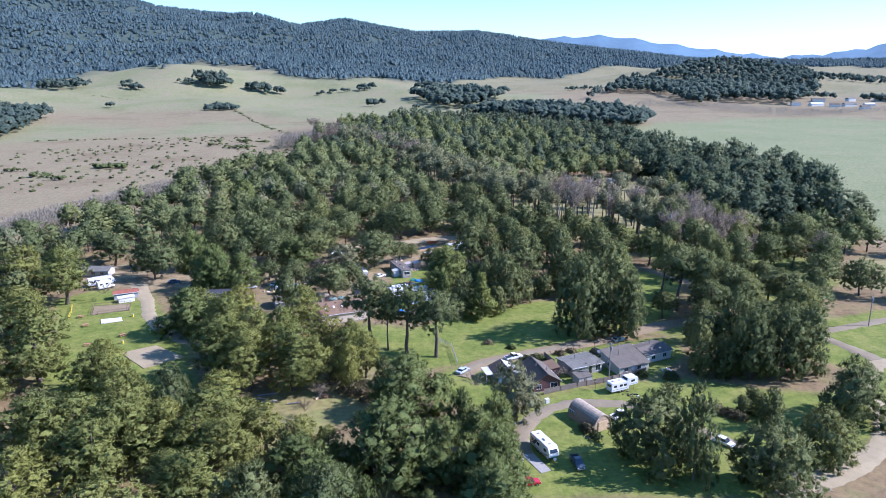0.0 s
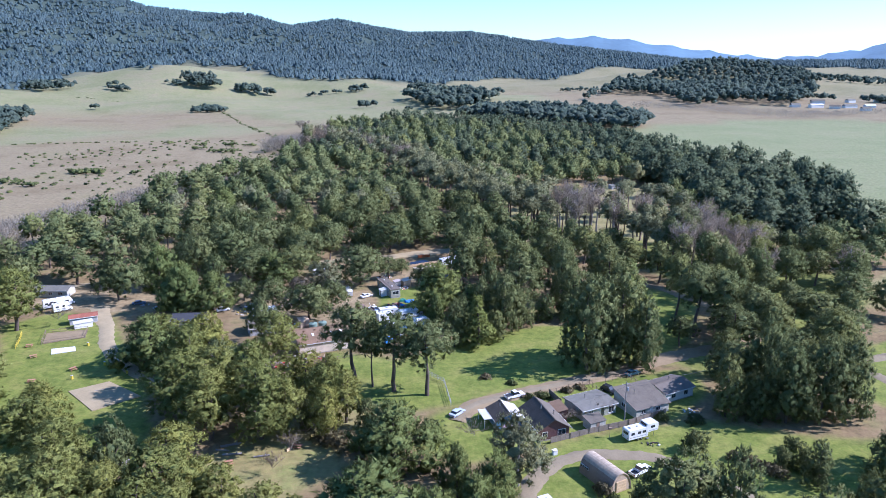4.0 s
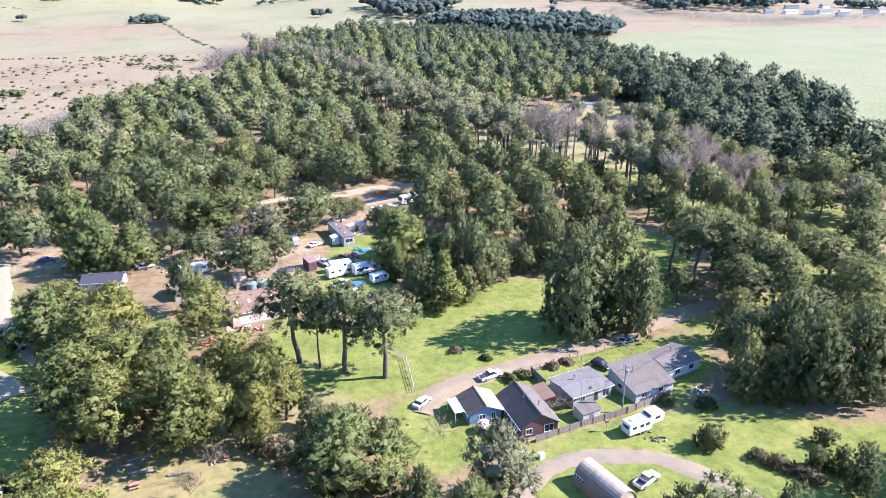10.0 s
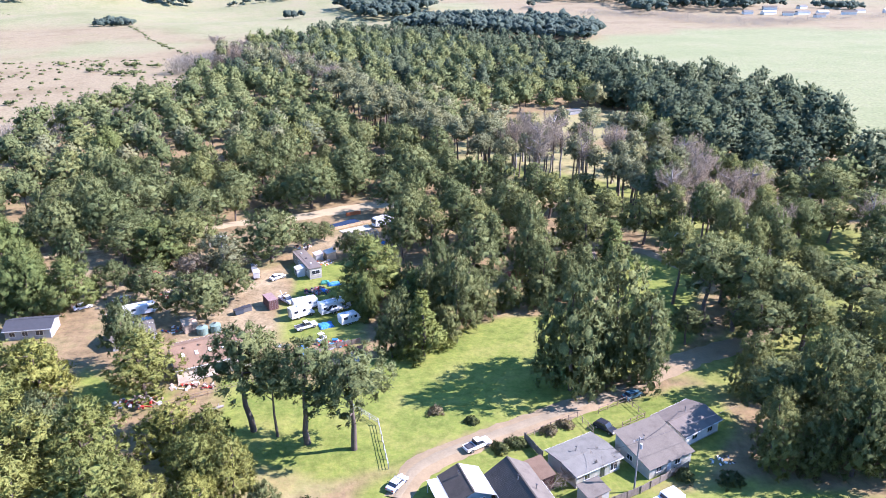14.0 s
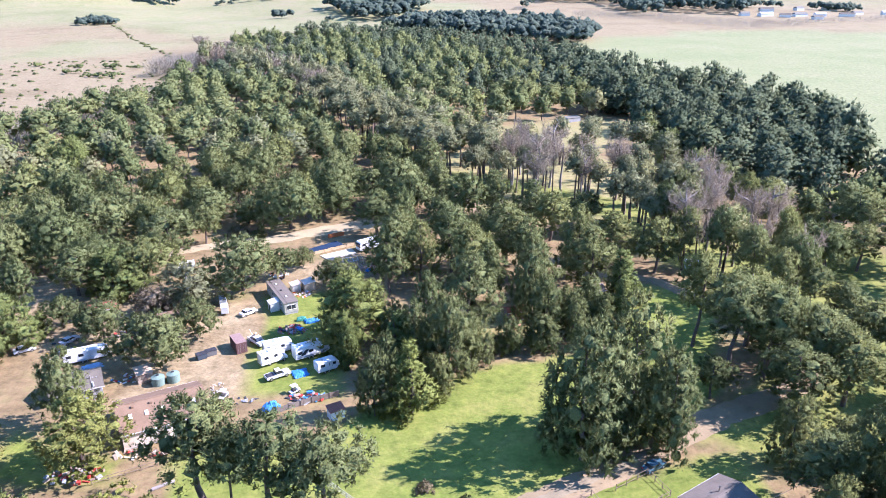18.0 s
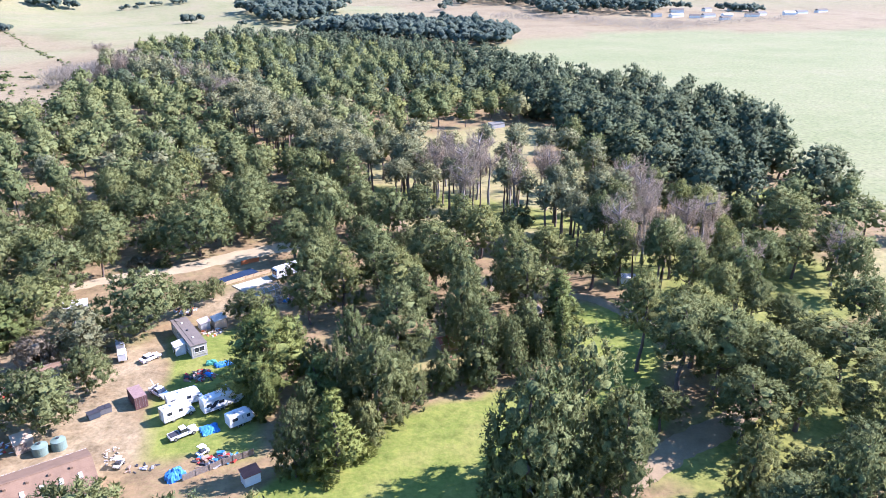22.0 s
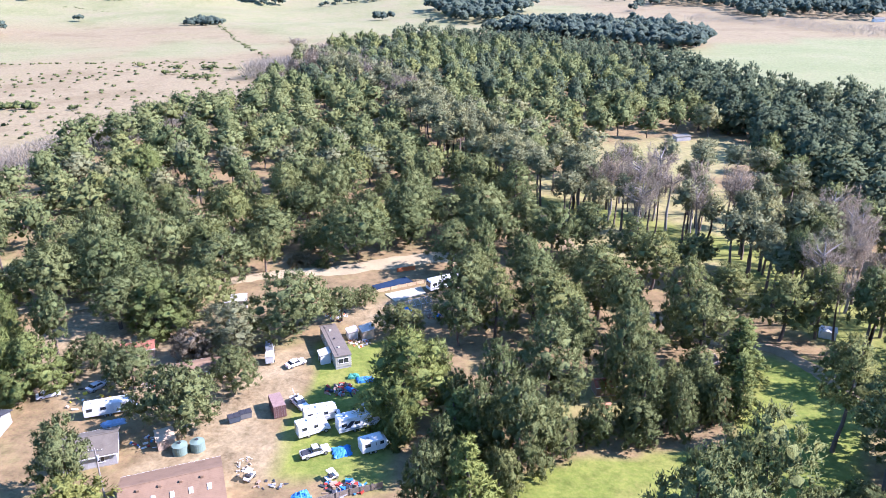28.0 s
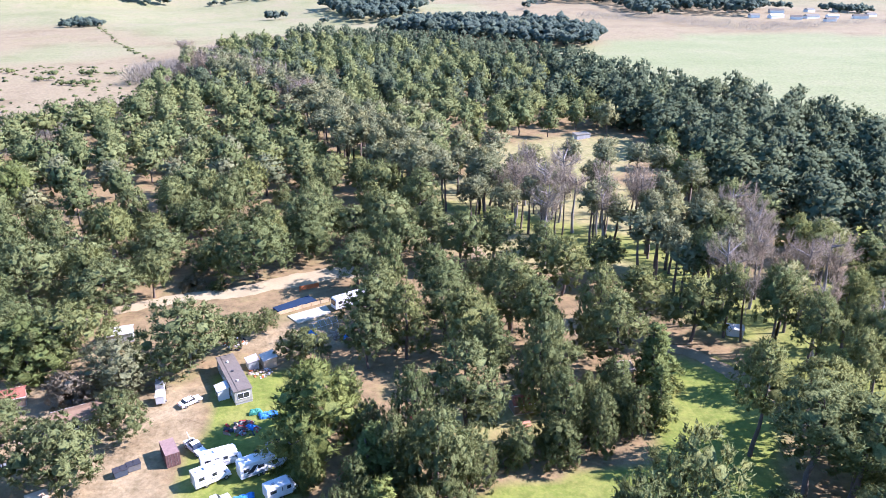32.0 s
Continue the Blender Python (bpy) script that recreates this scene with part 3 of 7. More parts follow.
    for cen, r, dirs, shape, tri, lo, hi in ((c, lr, unit(c - mid), ICO, ICO_F, *((0.3, 0.52) if near else (0.42, 0.66))), (p1, pr, d1, OCTA, OCTA_F, 0.3, 0.74))[:1 if near else 2]:
        n = len(shape)
        cv = cen[:, None] + shape[None] * r[:, None, None] * flat * rng.uniform(lo, hi, (len(cen), n, 1))
        cn = unit(0.5 * shape[None] + 0.55 * dirs[:, None] + 0.7 * unit(cen - mid)[:, None] + 0.2 * rng.normal(size=(len(cen), n, 3)))
        faces.append((tri[None] + (o + np.arange(len(cen)) * n)[:, None, None]).reshape(-1, 3))
        verts.append(cv.reshape(-1, 3))
        normals.append(cn.reshape(-1, 3))
        o += cv.shape[0] * n
    return np.concatenate(verts), np.concatenate(faces), np.concatenate(normals), c


def tube(path, radii, sides):
    """Verts and triangles of a tapered tube along a path."""
    path = np.asarray(path, float)
    n = len(path)
    d = unit(np.gradient(path, axis=0))
    s = unit(np.cross(d, [0.31, 0.95, 0.05]))
    t = np.cross(d, s)
    a = np.linspace(0, 2 * np.pi, sides, endpoint=False)
    v = path[:, None] + np.asarray(radii)[:, None, None] * (np.cos(a)[None, :, None] * s[:, None] + np.sin(a)[None, :, None] * t[:, None])
    i = np.arange(n - 1)[:, None] * sides
    j = np.arange(sides)[None]
    k = (j + 1) % sides
    q = np.stack([i + j, i + k, i + sides + k, i + sides + j], -1).reshape(-1, 4)
    return v.reshape(-1, 3), np.r_[q[:, [0, 1, 2]], q[:, [0, 2, 3]]]


def wood_arrays(rng, kind, H, R, centres, limbs, sides):
    """The trunk, and its limbs out to some of the clumps."""
    top = H * (0.86 if kind != "bare" else 0.95)
    z = np.linspace(-0.3, top, 7)
    bend = np.cumsum(rng.normal(0, 0.012 * H, (7, 2)), 0) * (np.arange(7) > 0)[:, None]
    path = np.c_[bend, z]
    r0 = 0.018 * H + 0.09
    trunk = tube(path, r0 * np.linspace(1.25, 0.18, 7) ** 0.9, sides)
    pieces = []
    for c in centres[rng.permutation(len(centres))[:limbs]]:
        zs = np.clip(c[2] - 0.35 * np.hypot(c[0], c[1]) - 0.6, 0.2 * H, top * 0.95)
        s = np.array([np.interp(zs, z, path[:, 0]), np.interp(zs, z, path[:, 1]), zs])
        mid = (s + c) / 2 + rng.normal(0, 0.25, 3) + [0, 0, -0.2]
        pieces.append(tube([s, mid, c], r0 * np.array([0.42, 0.28, 0.08]), 4))
    return trunk, pieces


def tree_thing(name, kind, seed, H, R, crown_mat, bark, label, puffs=12, tufts=3600, length=0.5, width=0.17, limbs=5):
    """One tree: an empty at its foot with trunk, branches and crown."""
    rng = np.random.default_rng(seed)
    v, f, nrm, c = crown_tris(rng, kind, H, R, puffs, tufts, length, width)
    trunk, limb = wood_arrays(rng, kind, H, R, c, limbs, 8)
    root = tagged(new(name), label, "tree")
    for part_name, (pv, pf), m in (("trunk", trunk, bark), *(("branch", b, bark) for b in limb)):
        new(part_name, mesh_from(part_name, pv, pf, [m], smooth_on=True)).parent = root
    crown = mesh_from("crown", v, f, [crown_mat], smooth_on=True)
    crown.normals_split_custom_set_from_vertices(nrm)
    new("crown", crown).parent = root
    return root


TREE_KINDS = {
    "pine": [("pine_tree", "pine", s, 18, 6.6, M_PINE, M_BARK, "dark green Monterey pine with a rounded clumpy crown", 14, 3900, 0.56, 0.21, 5) for s in (11, 12, 13, 14, 15)],
    "broad": [("pine_tree", "broad", s, 13.5, 8.2, M_PINE, M_BARK, "broad low-domed dark green pine", 14, 4300, 0.58, 0.23, 6) for s in (1, 2, 3, 4, 5)],
    "dome": [("pine_tree", "dome", s, 14, 8.2, M_PINE, M_BARK, "dense round dark pine clothed to the ground", 13, 6200, 0.56, 0.22, 4) for s in (6, 7, 8)],
    "wood": [("pine_tree", "pine", s, 16, 7.0, M_PINE, M_BARK, "dark green pine standing in the dense wood", 12, 2300, 0.68, 0.26, 3) for s in (91, 92, 93, 94, 95)],
    "full": [("pine_tree", "full", s, 20, 8.4, M_PINE, M_BARK, "large dark pine clothed almost to the ground", 13, 6200, 0.56, 0.22, 3) for s in (16, 17, 18, 19)],
    "yellow": [("pine_tree", "layered", s, 18, 6.4, M_YELLOW, M_BARK, "sunlit yellow-green pine with an open tiered crown", 13, 4000, 0.62, 0.2, 7) for s in (21, 22, 23, 24)],
    "mid": [("pine_tree", "peaked", s, 20, 7.4, M_PINE, M_BARK, "tall green pine with a ragged peaked crown", 13, 4000, 0.6, 0.22, 6) for s in (25, 26, 27, 28)],
    "tall": [("pine_tree", "tall", s, 20, 6.0, M_PINE, M_BARK, "tall pine with a bare trunk and flat high crown", 13, 3900, 0.54, 0.21, 8) for s in (31, 32, 33)],
    "olive": [("pine_tree", "grove", s, 20, 5.0, M_OLIVE, M_BARK, "tall thin olive-green pine on a long bare trunk", 11, 2600, 0.6, 0.26, 6) for s in (34, 35, 36)],
    "cypress": [("cypress_tree", "cypress", s, 17, 7.4, M_CYPRESS, M_BARK, "dense dark cypress with feathery upswept sprays", 12, 6000, 0.95, 0.2, 3) for s in (41, 42, 43)],
    "spruce": [("fir_tree", "spruce", s, 11, 3.4, M_CYPRESS, M_BARK, "small pointed fir at the meadow edge", 10, 3000, 0.5, 0.22, 2) for s in (51, 52)],
    "grey": [("eucalyptus_tree", "round", s, 14, 6.2, M_GREY, M_GREYBARK, "grey-green leafy tree with a rounded airy crown", 13, 4200, 0.45, 0.22, 5) for s in (61, 62)],
    "bare": [("bare_tree", "bare", s, 19, 6.0, M_TWIG, M_GREYBARK, "leafless grey-brown tree with a haze of fine twigs", 0, 3200, 1.5, 0.045, 9) for s in (71, 72, 73)],
    "brown": [("bushy_tree", "round", s, 7, 4.6, M_DRYLEAF, M_GREYBARK, "small half-bare tree with thin brownish foliage", 12, 3000, 0.45, 0.18, 5) for s in (75, 76)],
    "round": [("bushy_tree", "round", s, 9, 4.6, M_PINE, M_BARK, "low bushy dark green tree", 12, 3600, 0.5, 0.24, 2) for s in (81, 82, 83)],
}
tree_protos, taken = {}, []


def plant(kind, x, y, H, R, k):
    """Plants a tree unless one already stands there."""
    for tx, ty, tr in taken:
        if (tx - x) ** 2 + (ty - y) ** 2 < (0.42 * (tr + R)) ** 2:
            return
    taken.append((x, y, R))
    if kind in ("pine", "wood", "full", "round") and H < 2.0 * R:
        kind = "dome" if kind == "full" else "broad"
    spec = TREE_KINDS[kind][k % len(TREE_KINDS[kind])]
    z = float(height(x, y))
    turn = pose(x, y, z, 0, 0, (k * 137.5) % 360)
    s = Matrix.Diagonal((R / spec[4], R / spec[4], H / spec[3], 1))
    if spec not in tree_protos:
        tree_protos[spec] = tree_thing(*spec)
        tree_protos[spec].matrix_basis = turn @ s
        return
    copy_thing(tree_protos[spec], turn @ s)


MEADOW_TALL = [(-21.1, 204.5, 21.6, 9), (-10.7, 199.6, 20.8, 9), (-2.2, 197, 19.8, 8.6), (-16.5, 202.5, 17, 3.6), (79.3, 235.6, 22, 7.6), (86.1, 233.3, 22, 7.6), (77.8, 249, 21, 5.5), (100, 268, 20, 5), (104, 275.5, 19, 4.6), (98, 281, 20, 5), (109, 262, 20, 5), (111, 271, 19, 4.8), (101, 257, 18, 4.6), (125, 319.8, 19, 4.6), (108.4, 292.4, 18, 4.6), (117.6, 284, 18, 4.6), (109.5, 256.3, 15, 4.6), (104.9, 325.3, 20, 4.6), (93, 306.4, 20, 4.6), (93.1, 291.4, 18, 4.6)]
MEADOW_PINES = [(41.5, 212, 27, 8.2), (52.5, 219.5, 28, 8.4), (57.5, 212.5, 21, 6.5), (47.5, 215, 16, 6), (82.2, 180.9, 15, 7), (91, 182, 15, 7.2), (69.2, 184.2, 15, 7), (75.6, 183, 15, 7), (98, 183.6, 15, 6.6), (82, 191.8, 16, 6.5), (92, 191.6, 16, 6.8), (77.3, 206.7, 17, 7), (18.1, 254.8, 14, 5.2), (21.3, 241.3, 14, 6.7), (51, 253.2, 13, 5.7), (10.8, 255.6, 15, 6.1), (5.6, 229.2, 11, 4.2), (27.5, 245.7, 9, 4.3), (8.4, 239.9, 12, 5.1), (59.1, 256.6, 13, 5.2), (44.9, 255.4, 12, 5.7), (14.3, 244.3, 12, 4.6), (55.4, 256.5, 11, 4.8), (52.4, 264.6, 12, 4.7), (43.9, 266.6, 16, 6.4), (62.1, 289.3, 15, 6.8), (74.6, 210.6, 12, 5.8)]
CYPRESSES = [(-112.1, 410, 17.2, 8.3), (0.8, 262, 16.5, 11), (0.3, 248.6, 10, 3.3), (4, 229.6, 15, 4.4), (8.1, 257.1, 15, 5.5)]
SPRUCES = [(20.2, 409.5, 14.3, 6.7), (64.2, 258.8, 14, 4.7), (12.3, 229.6, 12, 3.6), (68.7, 272.2, 12, 5.2), (11.3, 245.2, 11, 3.5)]
GREYS = [(-39.5, 281.2, 12.5, 8), (16.5, 155.8, 15.8, 6.6)]
YARD_PINES = [(-41.4, 253.5, 12, 8.6), (-35.9, 267.1, 9, 5.8), (-28.3, 290.9, 15, 10.8), (-54.6, 318.6, 14, 10.1), (-68.6, 338.5, 14, 9.8), (-47.5, 345.7, 14, 10.1), (-34.6, 345.4, 14, 9.7), (-20, 338.4, 15, 9.3), (-55.5, 295.7, 13, 8.1), (-52, 299, 11, 5.5), (-5.7, 351.1, 15, 9.7), (-13.7, 305.6, 9, 5.2), (-18.5, 298, 9, 4.4), (-4, 289.9, 8, 4.5), (16, 359.8, 16, 10), (7.9, 329.8, 15, 7.1), (-68.1, 273.5, 12.3, 7.6), (-56.1, 265.7, 9, 5.2), (-77.7, 330.7, 15.7, 9.7), (-91.2, 327.2, 15.7, 9.1), (-41.2, 368.6, 15.7, 9.7), (-21.9, 373.7, 15.7, 8.9), (-6.2, 361.2, 15.7, 8.4), (-71, 292.4, 13.4, 6.8)]
MID_PINES = [(28.4, 374.1, 20.7, 8.9), (30, 348.3, 18, 8.6), (13.6, 307.9, 17, 7.2), (28.2, 297.1, 19, 9.1), (18.9, 289.5, 18, 6.6), (47.3, 342.3, 19, 8.5), (58.4, 331, 19, 9.1), (44.2, 300.1, 20, 9.6), (28.2, 259, 20.5, 8.7), (35.3, 275.8, 19, 6.9), (47.4, 273.2, 20, 7.5), (44.6, 254.8, 19, 7.2), (62.6, 279.9, 18, 8.6), (75, 300.8, 17, 8.2)]
LOW_TREES = [(43.4, 210.7, 11, 5.3), (14.1, 248.7, 9, 4.5), (20.8, 244.6, 9, 4.4), (27.8, 246.8, 8, 4.8), (36.2, 250, 9, 4.6), (43.4, 250.7, 9, 4.7), (51.4, 254.1, 9, 4.6), (6.5, 269.1, 11, 4.4), (11.1, 257.7, 11, 4.1), (58.7, 260.6, 9, 4.4), (29.2, 245.4, 9, 5.3), (34.3, 248.5, 9, 6), (45.2, 251.8, 8, 5.6), (17.7, 236.2, 9, 4.4), (58.8, 267.7, 10, 5.5), (56.1, 168.5, 5, 2.4), (-16.3, 179.8, 7.5, 3.6), (-28.9, 179.5, 8, 3.8), (72, 161.4, 5, 2.4), (76.6, 160.5, 5, 2.4)]
CAMP_CYPRESSES = [(-84.5, 261, 17, 8), (-76, 264, 14, 6), (-92, 283, 19, 8.5), (-88, 268, 16, 7), (-62, 293, 13, 7), (-85, 231, 16, 8.5), (-104, 291, 17, 8)]
CAMP_PINES = [(-66, 270, 10, 6), (-110, 304, 15, 8.5), (-82, 312, 15, 8.5), (-101, 326, 15, 9), (-113, 275, 15, 8), (-137, 294, 16, 8), (-122, 292, 14, 8), (-94, 305, 14, 8), (-70, 303, 12, 7), (-150, 276, 15, 8)]
WEST_YELLOW = [(-80, 226, 12, 7), (-67, 221, 12, 7), (-44.5, 218.7, 14.5, 7.6), (-82, 168, 10, 5.5), (-76, 152, 14, 7.5), (-69, 139, 14, 7), (-61, 145, 11, 5.5)]
BROWN_TREES = [(-48.6, 278.2, 7, 5)]
BARE_TREES = [(79, 388.8, 22.4, 7.2), (76.7, 364.4, 21.2, 5.8), (80.6, 347.1, 21.2, 5.8), (65.9, 364.9, 21.2, 4.9), (114.1, 297, 20.1, 5.4), (61.5, 380.3, 20.1, 4.3), (-24, 569.8, 17.7, 8.5), (-101.4, 703.1, 16.5, 7.9), (-78.8, 691.5, 15.3, 7.3), (-143.6, 819.2, 16.5, 7.9), (106.4, 305.2, 19, 4.7), (97.6, 284.3, 18, 4.2), (123.4, 300.7, 18, 4.8), (114.9, 270.6, 17, 4.7), (149.4, 279.5, 15, 5), (115.3, 335.3, 20, 5.3), (108.9, 281.3, 17, 4.3)]
FRONT_CYPRESSES = [(10.5, 128, 15, 6.8), (9, 116, 15, 7), (-3, 117, 14, 7), (11.5, 147, 13, 5.2), (-12.1, 136.1, 17.5, 8.4), (4.2, 152.4, 19.6, 8.5), (7.1, 136.8, 14.4, 6), (-9.3, 162.7, 15.5, 7.3), (-18.3, 133.6, 13.4, 6.4), (-0.3, 132.7, 14.4, 5.9), (-79.3, 215.2, 15.5, 7.4), (-3.2, 141.4, 16.5, 7.2), (-25.5, 132.7, 9.3, 4.5), (-28.8, 129.8, 12.4, 6), (-7.4, 128.6, 15.5, 7.3), (1.6, 135.3, 17.5, 7.5), (-22.5, 121.7, 12.4, 6), (-15.5, 121.7, 14.4, 6.9)]
RIGHT_PINES = [(75.3, 195.2, 17, 7), (101.4, 192.7, 17, 6.5), (86.5, 205.9, 18, 7.4), (96.2, 204.9, 18, 7.2), (107.2, 207.6, 18, 7), (84.8, 221.6, 18, 7), (97.1, 222.8, 18, 7.4), (108.5, 221.9, 18, 7.2), (117.2, 221.7, 18, 7), (89.8, 247.8, 19, 7.7), (83.9, 233.7, 18, 5.9), (132.1, 317.5, 19, 9.1), (143.2, 309.4, 19, 9.1), (134.9, 289.9, 17, 8.2), (152.8, 303.8, 18, 8.6), (155.8, 288.6, 19, 9.1), (141.5, 285.3, 15, 6.5), (114.2, 244.9, 18, 8.6), (117.5, 236.3, 18, 8.3), (94.2, 228.6, 18, 7.4), (96.9, 255.8, 16, 7.7), (86.8, 252.2, 16, 7.4), (72.4, 228.1, 19, 6.6), (89.8, 237.5, 17, 6.3), (96.7, 221.8, 19, 9), (104.5, 218.3, 18, 7.4), (135.6, 253.4, 16, 7.7)]
LEFT_PINES = [(-51.6, 186, 18.4, 8.8), (-62.6, 199.1, 18.4, 8.8), (-44.3, 188.5, 18.4, 7.9), (-29.5, 180.3, 17.2, 7.8), (-32.9, 194.6, 12.5, 6.4), (-39.4, 175.6, 17.2, 7.2), (-50.9, 175.4, 17.2, 8), (-62.1, 212.6, 17.2, 7.4), (-61.7, 211.5, 17.9, 8.6), (-59, 182.6, 17.9, 8.6), (-44.1, 173.2, 16.8, 8.1), (-43.6, 184.9, 15.7, 6.9), (-59.6, 195.7, 16.8, 8.1), (-51.6, 154.1, 14.6, 7), (-59, 140.5, 14.6, 6.8), (-74.3, 154.3, 16.8, 8.1), (-66.6, 135.9, 16.8, 8.1), (-44.9, 135.4, 13.4, 6.4), (-87.1, 173.9, 14.6, 7), (-40.8, 134.5, 10, 4.8), (-52.9, 138.3, 13, 6.2), (-44.2, 132.4, 10, 4.8), (-52.6, 124.3, 12, 5.8), (-62.7, 136.1, 13, 6.2), (-30.8, 139.8, 11, 5.3), (-39.3, 144.2, 12, 5.1), (-24, 137.1, 10, 4.2), (-24.7, 174.8, 14, 4.9), (-21.2, 183.1, 13, 4.5), (-40.6, 123.2, 9, 4.3), (-26.4, 183.6, 14, 5.3), (-33.7, 176.9, 15, 5.9), (-26.3, 193.5, 13, 4)]
FRONT_PINES = [(44.3, 140.4, 15.9, 9.6), (50.8, 132.7, 15.2, 5.3)]
FRONT_RIGHT = [(65.3, 130.7, 12.7, 7.9), (81.2, 140, 11.8, 7.3), (76.5, 154.6, 9.8, 4.9), (96.4, 157.3, 13.7, 8.5)]
BOTTOM_LEFT = [(-84.9, 136.9, 16.8, 8.1), (-69, 127.8, 16.8, 8.1), (-54.2, 123.6, 16.8, 8.1), (-50.9, 144, 16.8, 8.1), (-68.2, 141.6, 16.8, 8.1), (-108.9, 181.8, 20.4, 9.8), (-133.4, 245.6, 20.4, 9.8), (-151.4, 253.1, 20.4, 9.8), (-86.5, 168, 14.4, 6.6), (-46.8, 120.1, 14.4, 6.9), (-76.8, 116.2, 16.8, 8.1)]
LISTS = [("tall", MEADOW_TALL), ("full", MEADOW_PINES), ("cypress", CYPRESSES), ("spruce", SPRUCES), ("grey", GREYS), ("pine", YARD_PINES), ("mid", MID_PINES), ("round", LOW_TREES), ("brown", BROWN_TREES), ("bare", BARE_TREES), ("cypress", FRONT_CYPRESSES),
         ("pine", RIGHT_PINES), ("yellow", LEFT_PINES), ("cypress", CAMP_CYPRESSES), ("pine", CAMP_PINES), ("yellow", WEST_YELLOW), ("full", FRONT_PINES), ("full", FRONT_RIGHT), ("yellow", BOTTOM_LEFT)]
for kind, rows in LISTS:
    for k, (x, y, H, R) in enumerate(rows):
        plant(kind, x, y, H, R * {"bare": 1.0, "full": 0.9, "pine": 0.96, "mid": 0.84, "yellow": 0.86, "tall": 0.78, "round": 0.84}.get(kind, 0.94), k)

# the rest of the grove, by even random spacing
OPEN = [MEADOW, *LAWNS, *WORN[:1], WORN[2], DIRT[0], DIRT[2], *CLAY, SAND_COURT]
ROAD_LINES = [[(5, 183), (13, 193.5), (38.7, 205), (70, 221.5), (88, 228), (102, 237), (106, 250), (90, 272), (82, 287), (63, 292), (46, 335), (36, 385)],
              [(-140, 292), (-90, 303), (-54, 321), (-24, 330), (4, 341), (14, 335)], [(66, 108), (85, 136.5), (106, 159), (124, 193), (150, 180)],
              [(124, 193), (115.6, 214), (146, 226)], [(18, 143), (25, 164), (46, 167), (65, 147), (76, 128)], [(-20, 345), (20, 345)]]
BUILT = [(-34, 229, 12), (-16, 228, 13), (-15, 282, 12), (-56, 252, 10), (-8, 318, 12), (6, 317, 8), (-46, 304, 6), (63, 277, 6), (-140, 281, 12), (-12, 306, 7), (0, 305, 8), (92, 272, 6), (20, 142, 8), (-32, 256, 10), (22, 266, 5), (40, 268, 4), (-57, 257, 9), (-72, 262, 4), (-64, 266, 4), (-131, 268, 10), (-127, 263, 6), (-73, 248, 9), (-93, 273, 3), (-104, 270, 5), (-115, 252, 8), (-61, 279, 6)]


HAND_PLACED = [(-60, 262), (-46, 236), (-46, 205), (-50, 172), (-50, 128), (-36, 112), (66, 108), (66, 176), (0, 176), (0, 190), (-30, 226), (-10, 238), (2, 262), (0, 300), (8, 312), (-20, 330), (-50, 322)]


def free_spot(x, y, R):
    px, py = np.array([x]), np.array([y])
    if inside(px, py, HAND_PLACED)[0] > 0 or inside(px, py, EAST_FIELD)[0] > -3:
        return False
    if any(inside(px, py, p)[0] > -0.45 * R for p in OPEN):
        return False
    for line in ROAD_LINES:
        for (ax, ay), (bx, by) in zip(line, line[1:]):
            t = max(0, min(1, ((x - ax) * (bx - ax) + (y - ay) * (by - ay)) / ((bx - ax) ** 2 + (by - ay) ** 2)))
            if math.hypot(x - ax - t * (bx - ax), y - ay - t * (by - ay)) < 2.6 + 0.22 * R:
                return False
    return all(math.hypot(x - bx, y - by) > br + 0.3 * R for bx, by, br in BUILT)


def scatter(poly, gap, seed, tries):
    """Even random points inside an outline, at least gap apart."""
    rng = np.random.default_rng(seed)
    p = np.array(poly, float)
    lo, hi = p.min(0), p.max(0)
    cand = rng.uniform(lo, hi, (tries, 2))
    cand = cand[inside(cand[:, 0], cand[:, 1], poly) > 0]
    cell, kept = {}, []
    for x, y in cand:
        i, j = int(x // gap), int(y // gap)
        if all((x - q[0]) ** 2 + (y - q[1]) ** 2 > gap * gap for a in (-1, 0, 1) for b in (-1, 0, 1) for q in cell.get((i + a, j + b), ())):
            cell.setdefault((i, j), []).append((x, y))
            kept.append((x, y))
    return kept, rng


GROVE = WORN[1]
BAND = [(-150, 840), (-103, 712), (-25, 578), (2, 480), (27, 416), (64, 378), (92, 347), (97, 314), (112, 286)]


WINDBREAK = [(-52, 947), (32, 905), (105, 830), (172, 690), (184, 610), (200, 550), (222, 514), (238, 478)]
EDGE_ROW = [(-178, 440), (-158, 492), (-124, 530), (-92, 552), (-40, 548)]
BARE_STANDS = [(80, 376, 25), (62, 342, 12), (112, 298, 22), (116, 272, 13), (94, 258, 10), (122, 326, 10), (-24, 568, 15), (-52, 640, 14), (-92, 705, 30), (-130, 795, 28)]


def line_gap(x, y, line):
    """Distance to a line of points."""
    best = 1e9
    for (ax, ay), (bx, by) in zip(line, line[1:]):
        t = max(0, min(1, ((x - ax) * (bx - ax) + (y - ay) * (by - ay)) / ((bx - ax) ** 2 + (by - ay) ** 2)))
        best = min(best, math.hypot(x - ax - t * (bx - ax), y - ay - t * (by - ay)))
    return best


def in_bare_stand(x, y):
    return any(math.hypot(x - bx, y - by) < br for bx, by, br in BARE_STANDS)


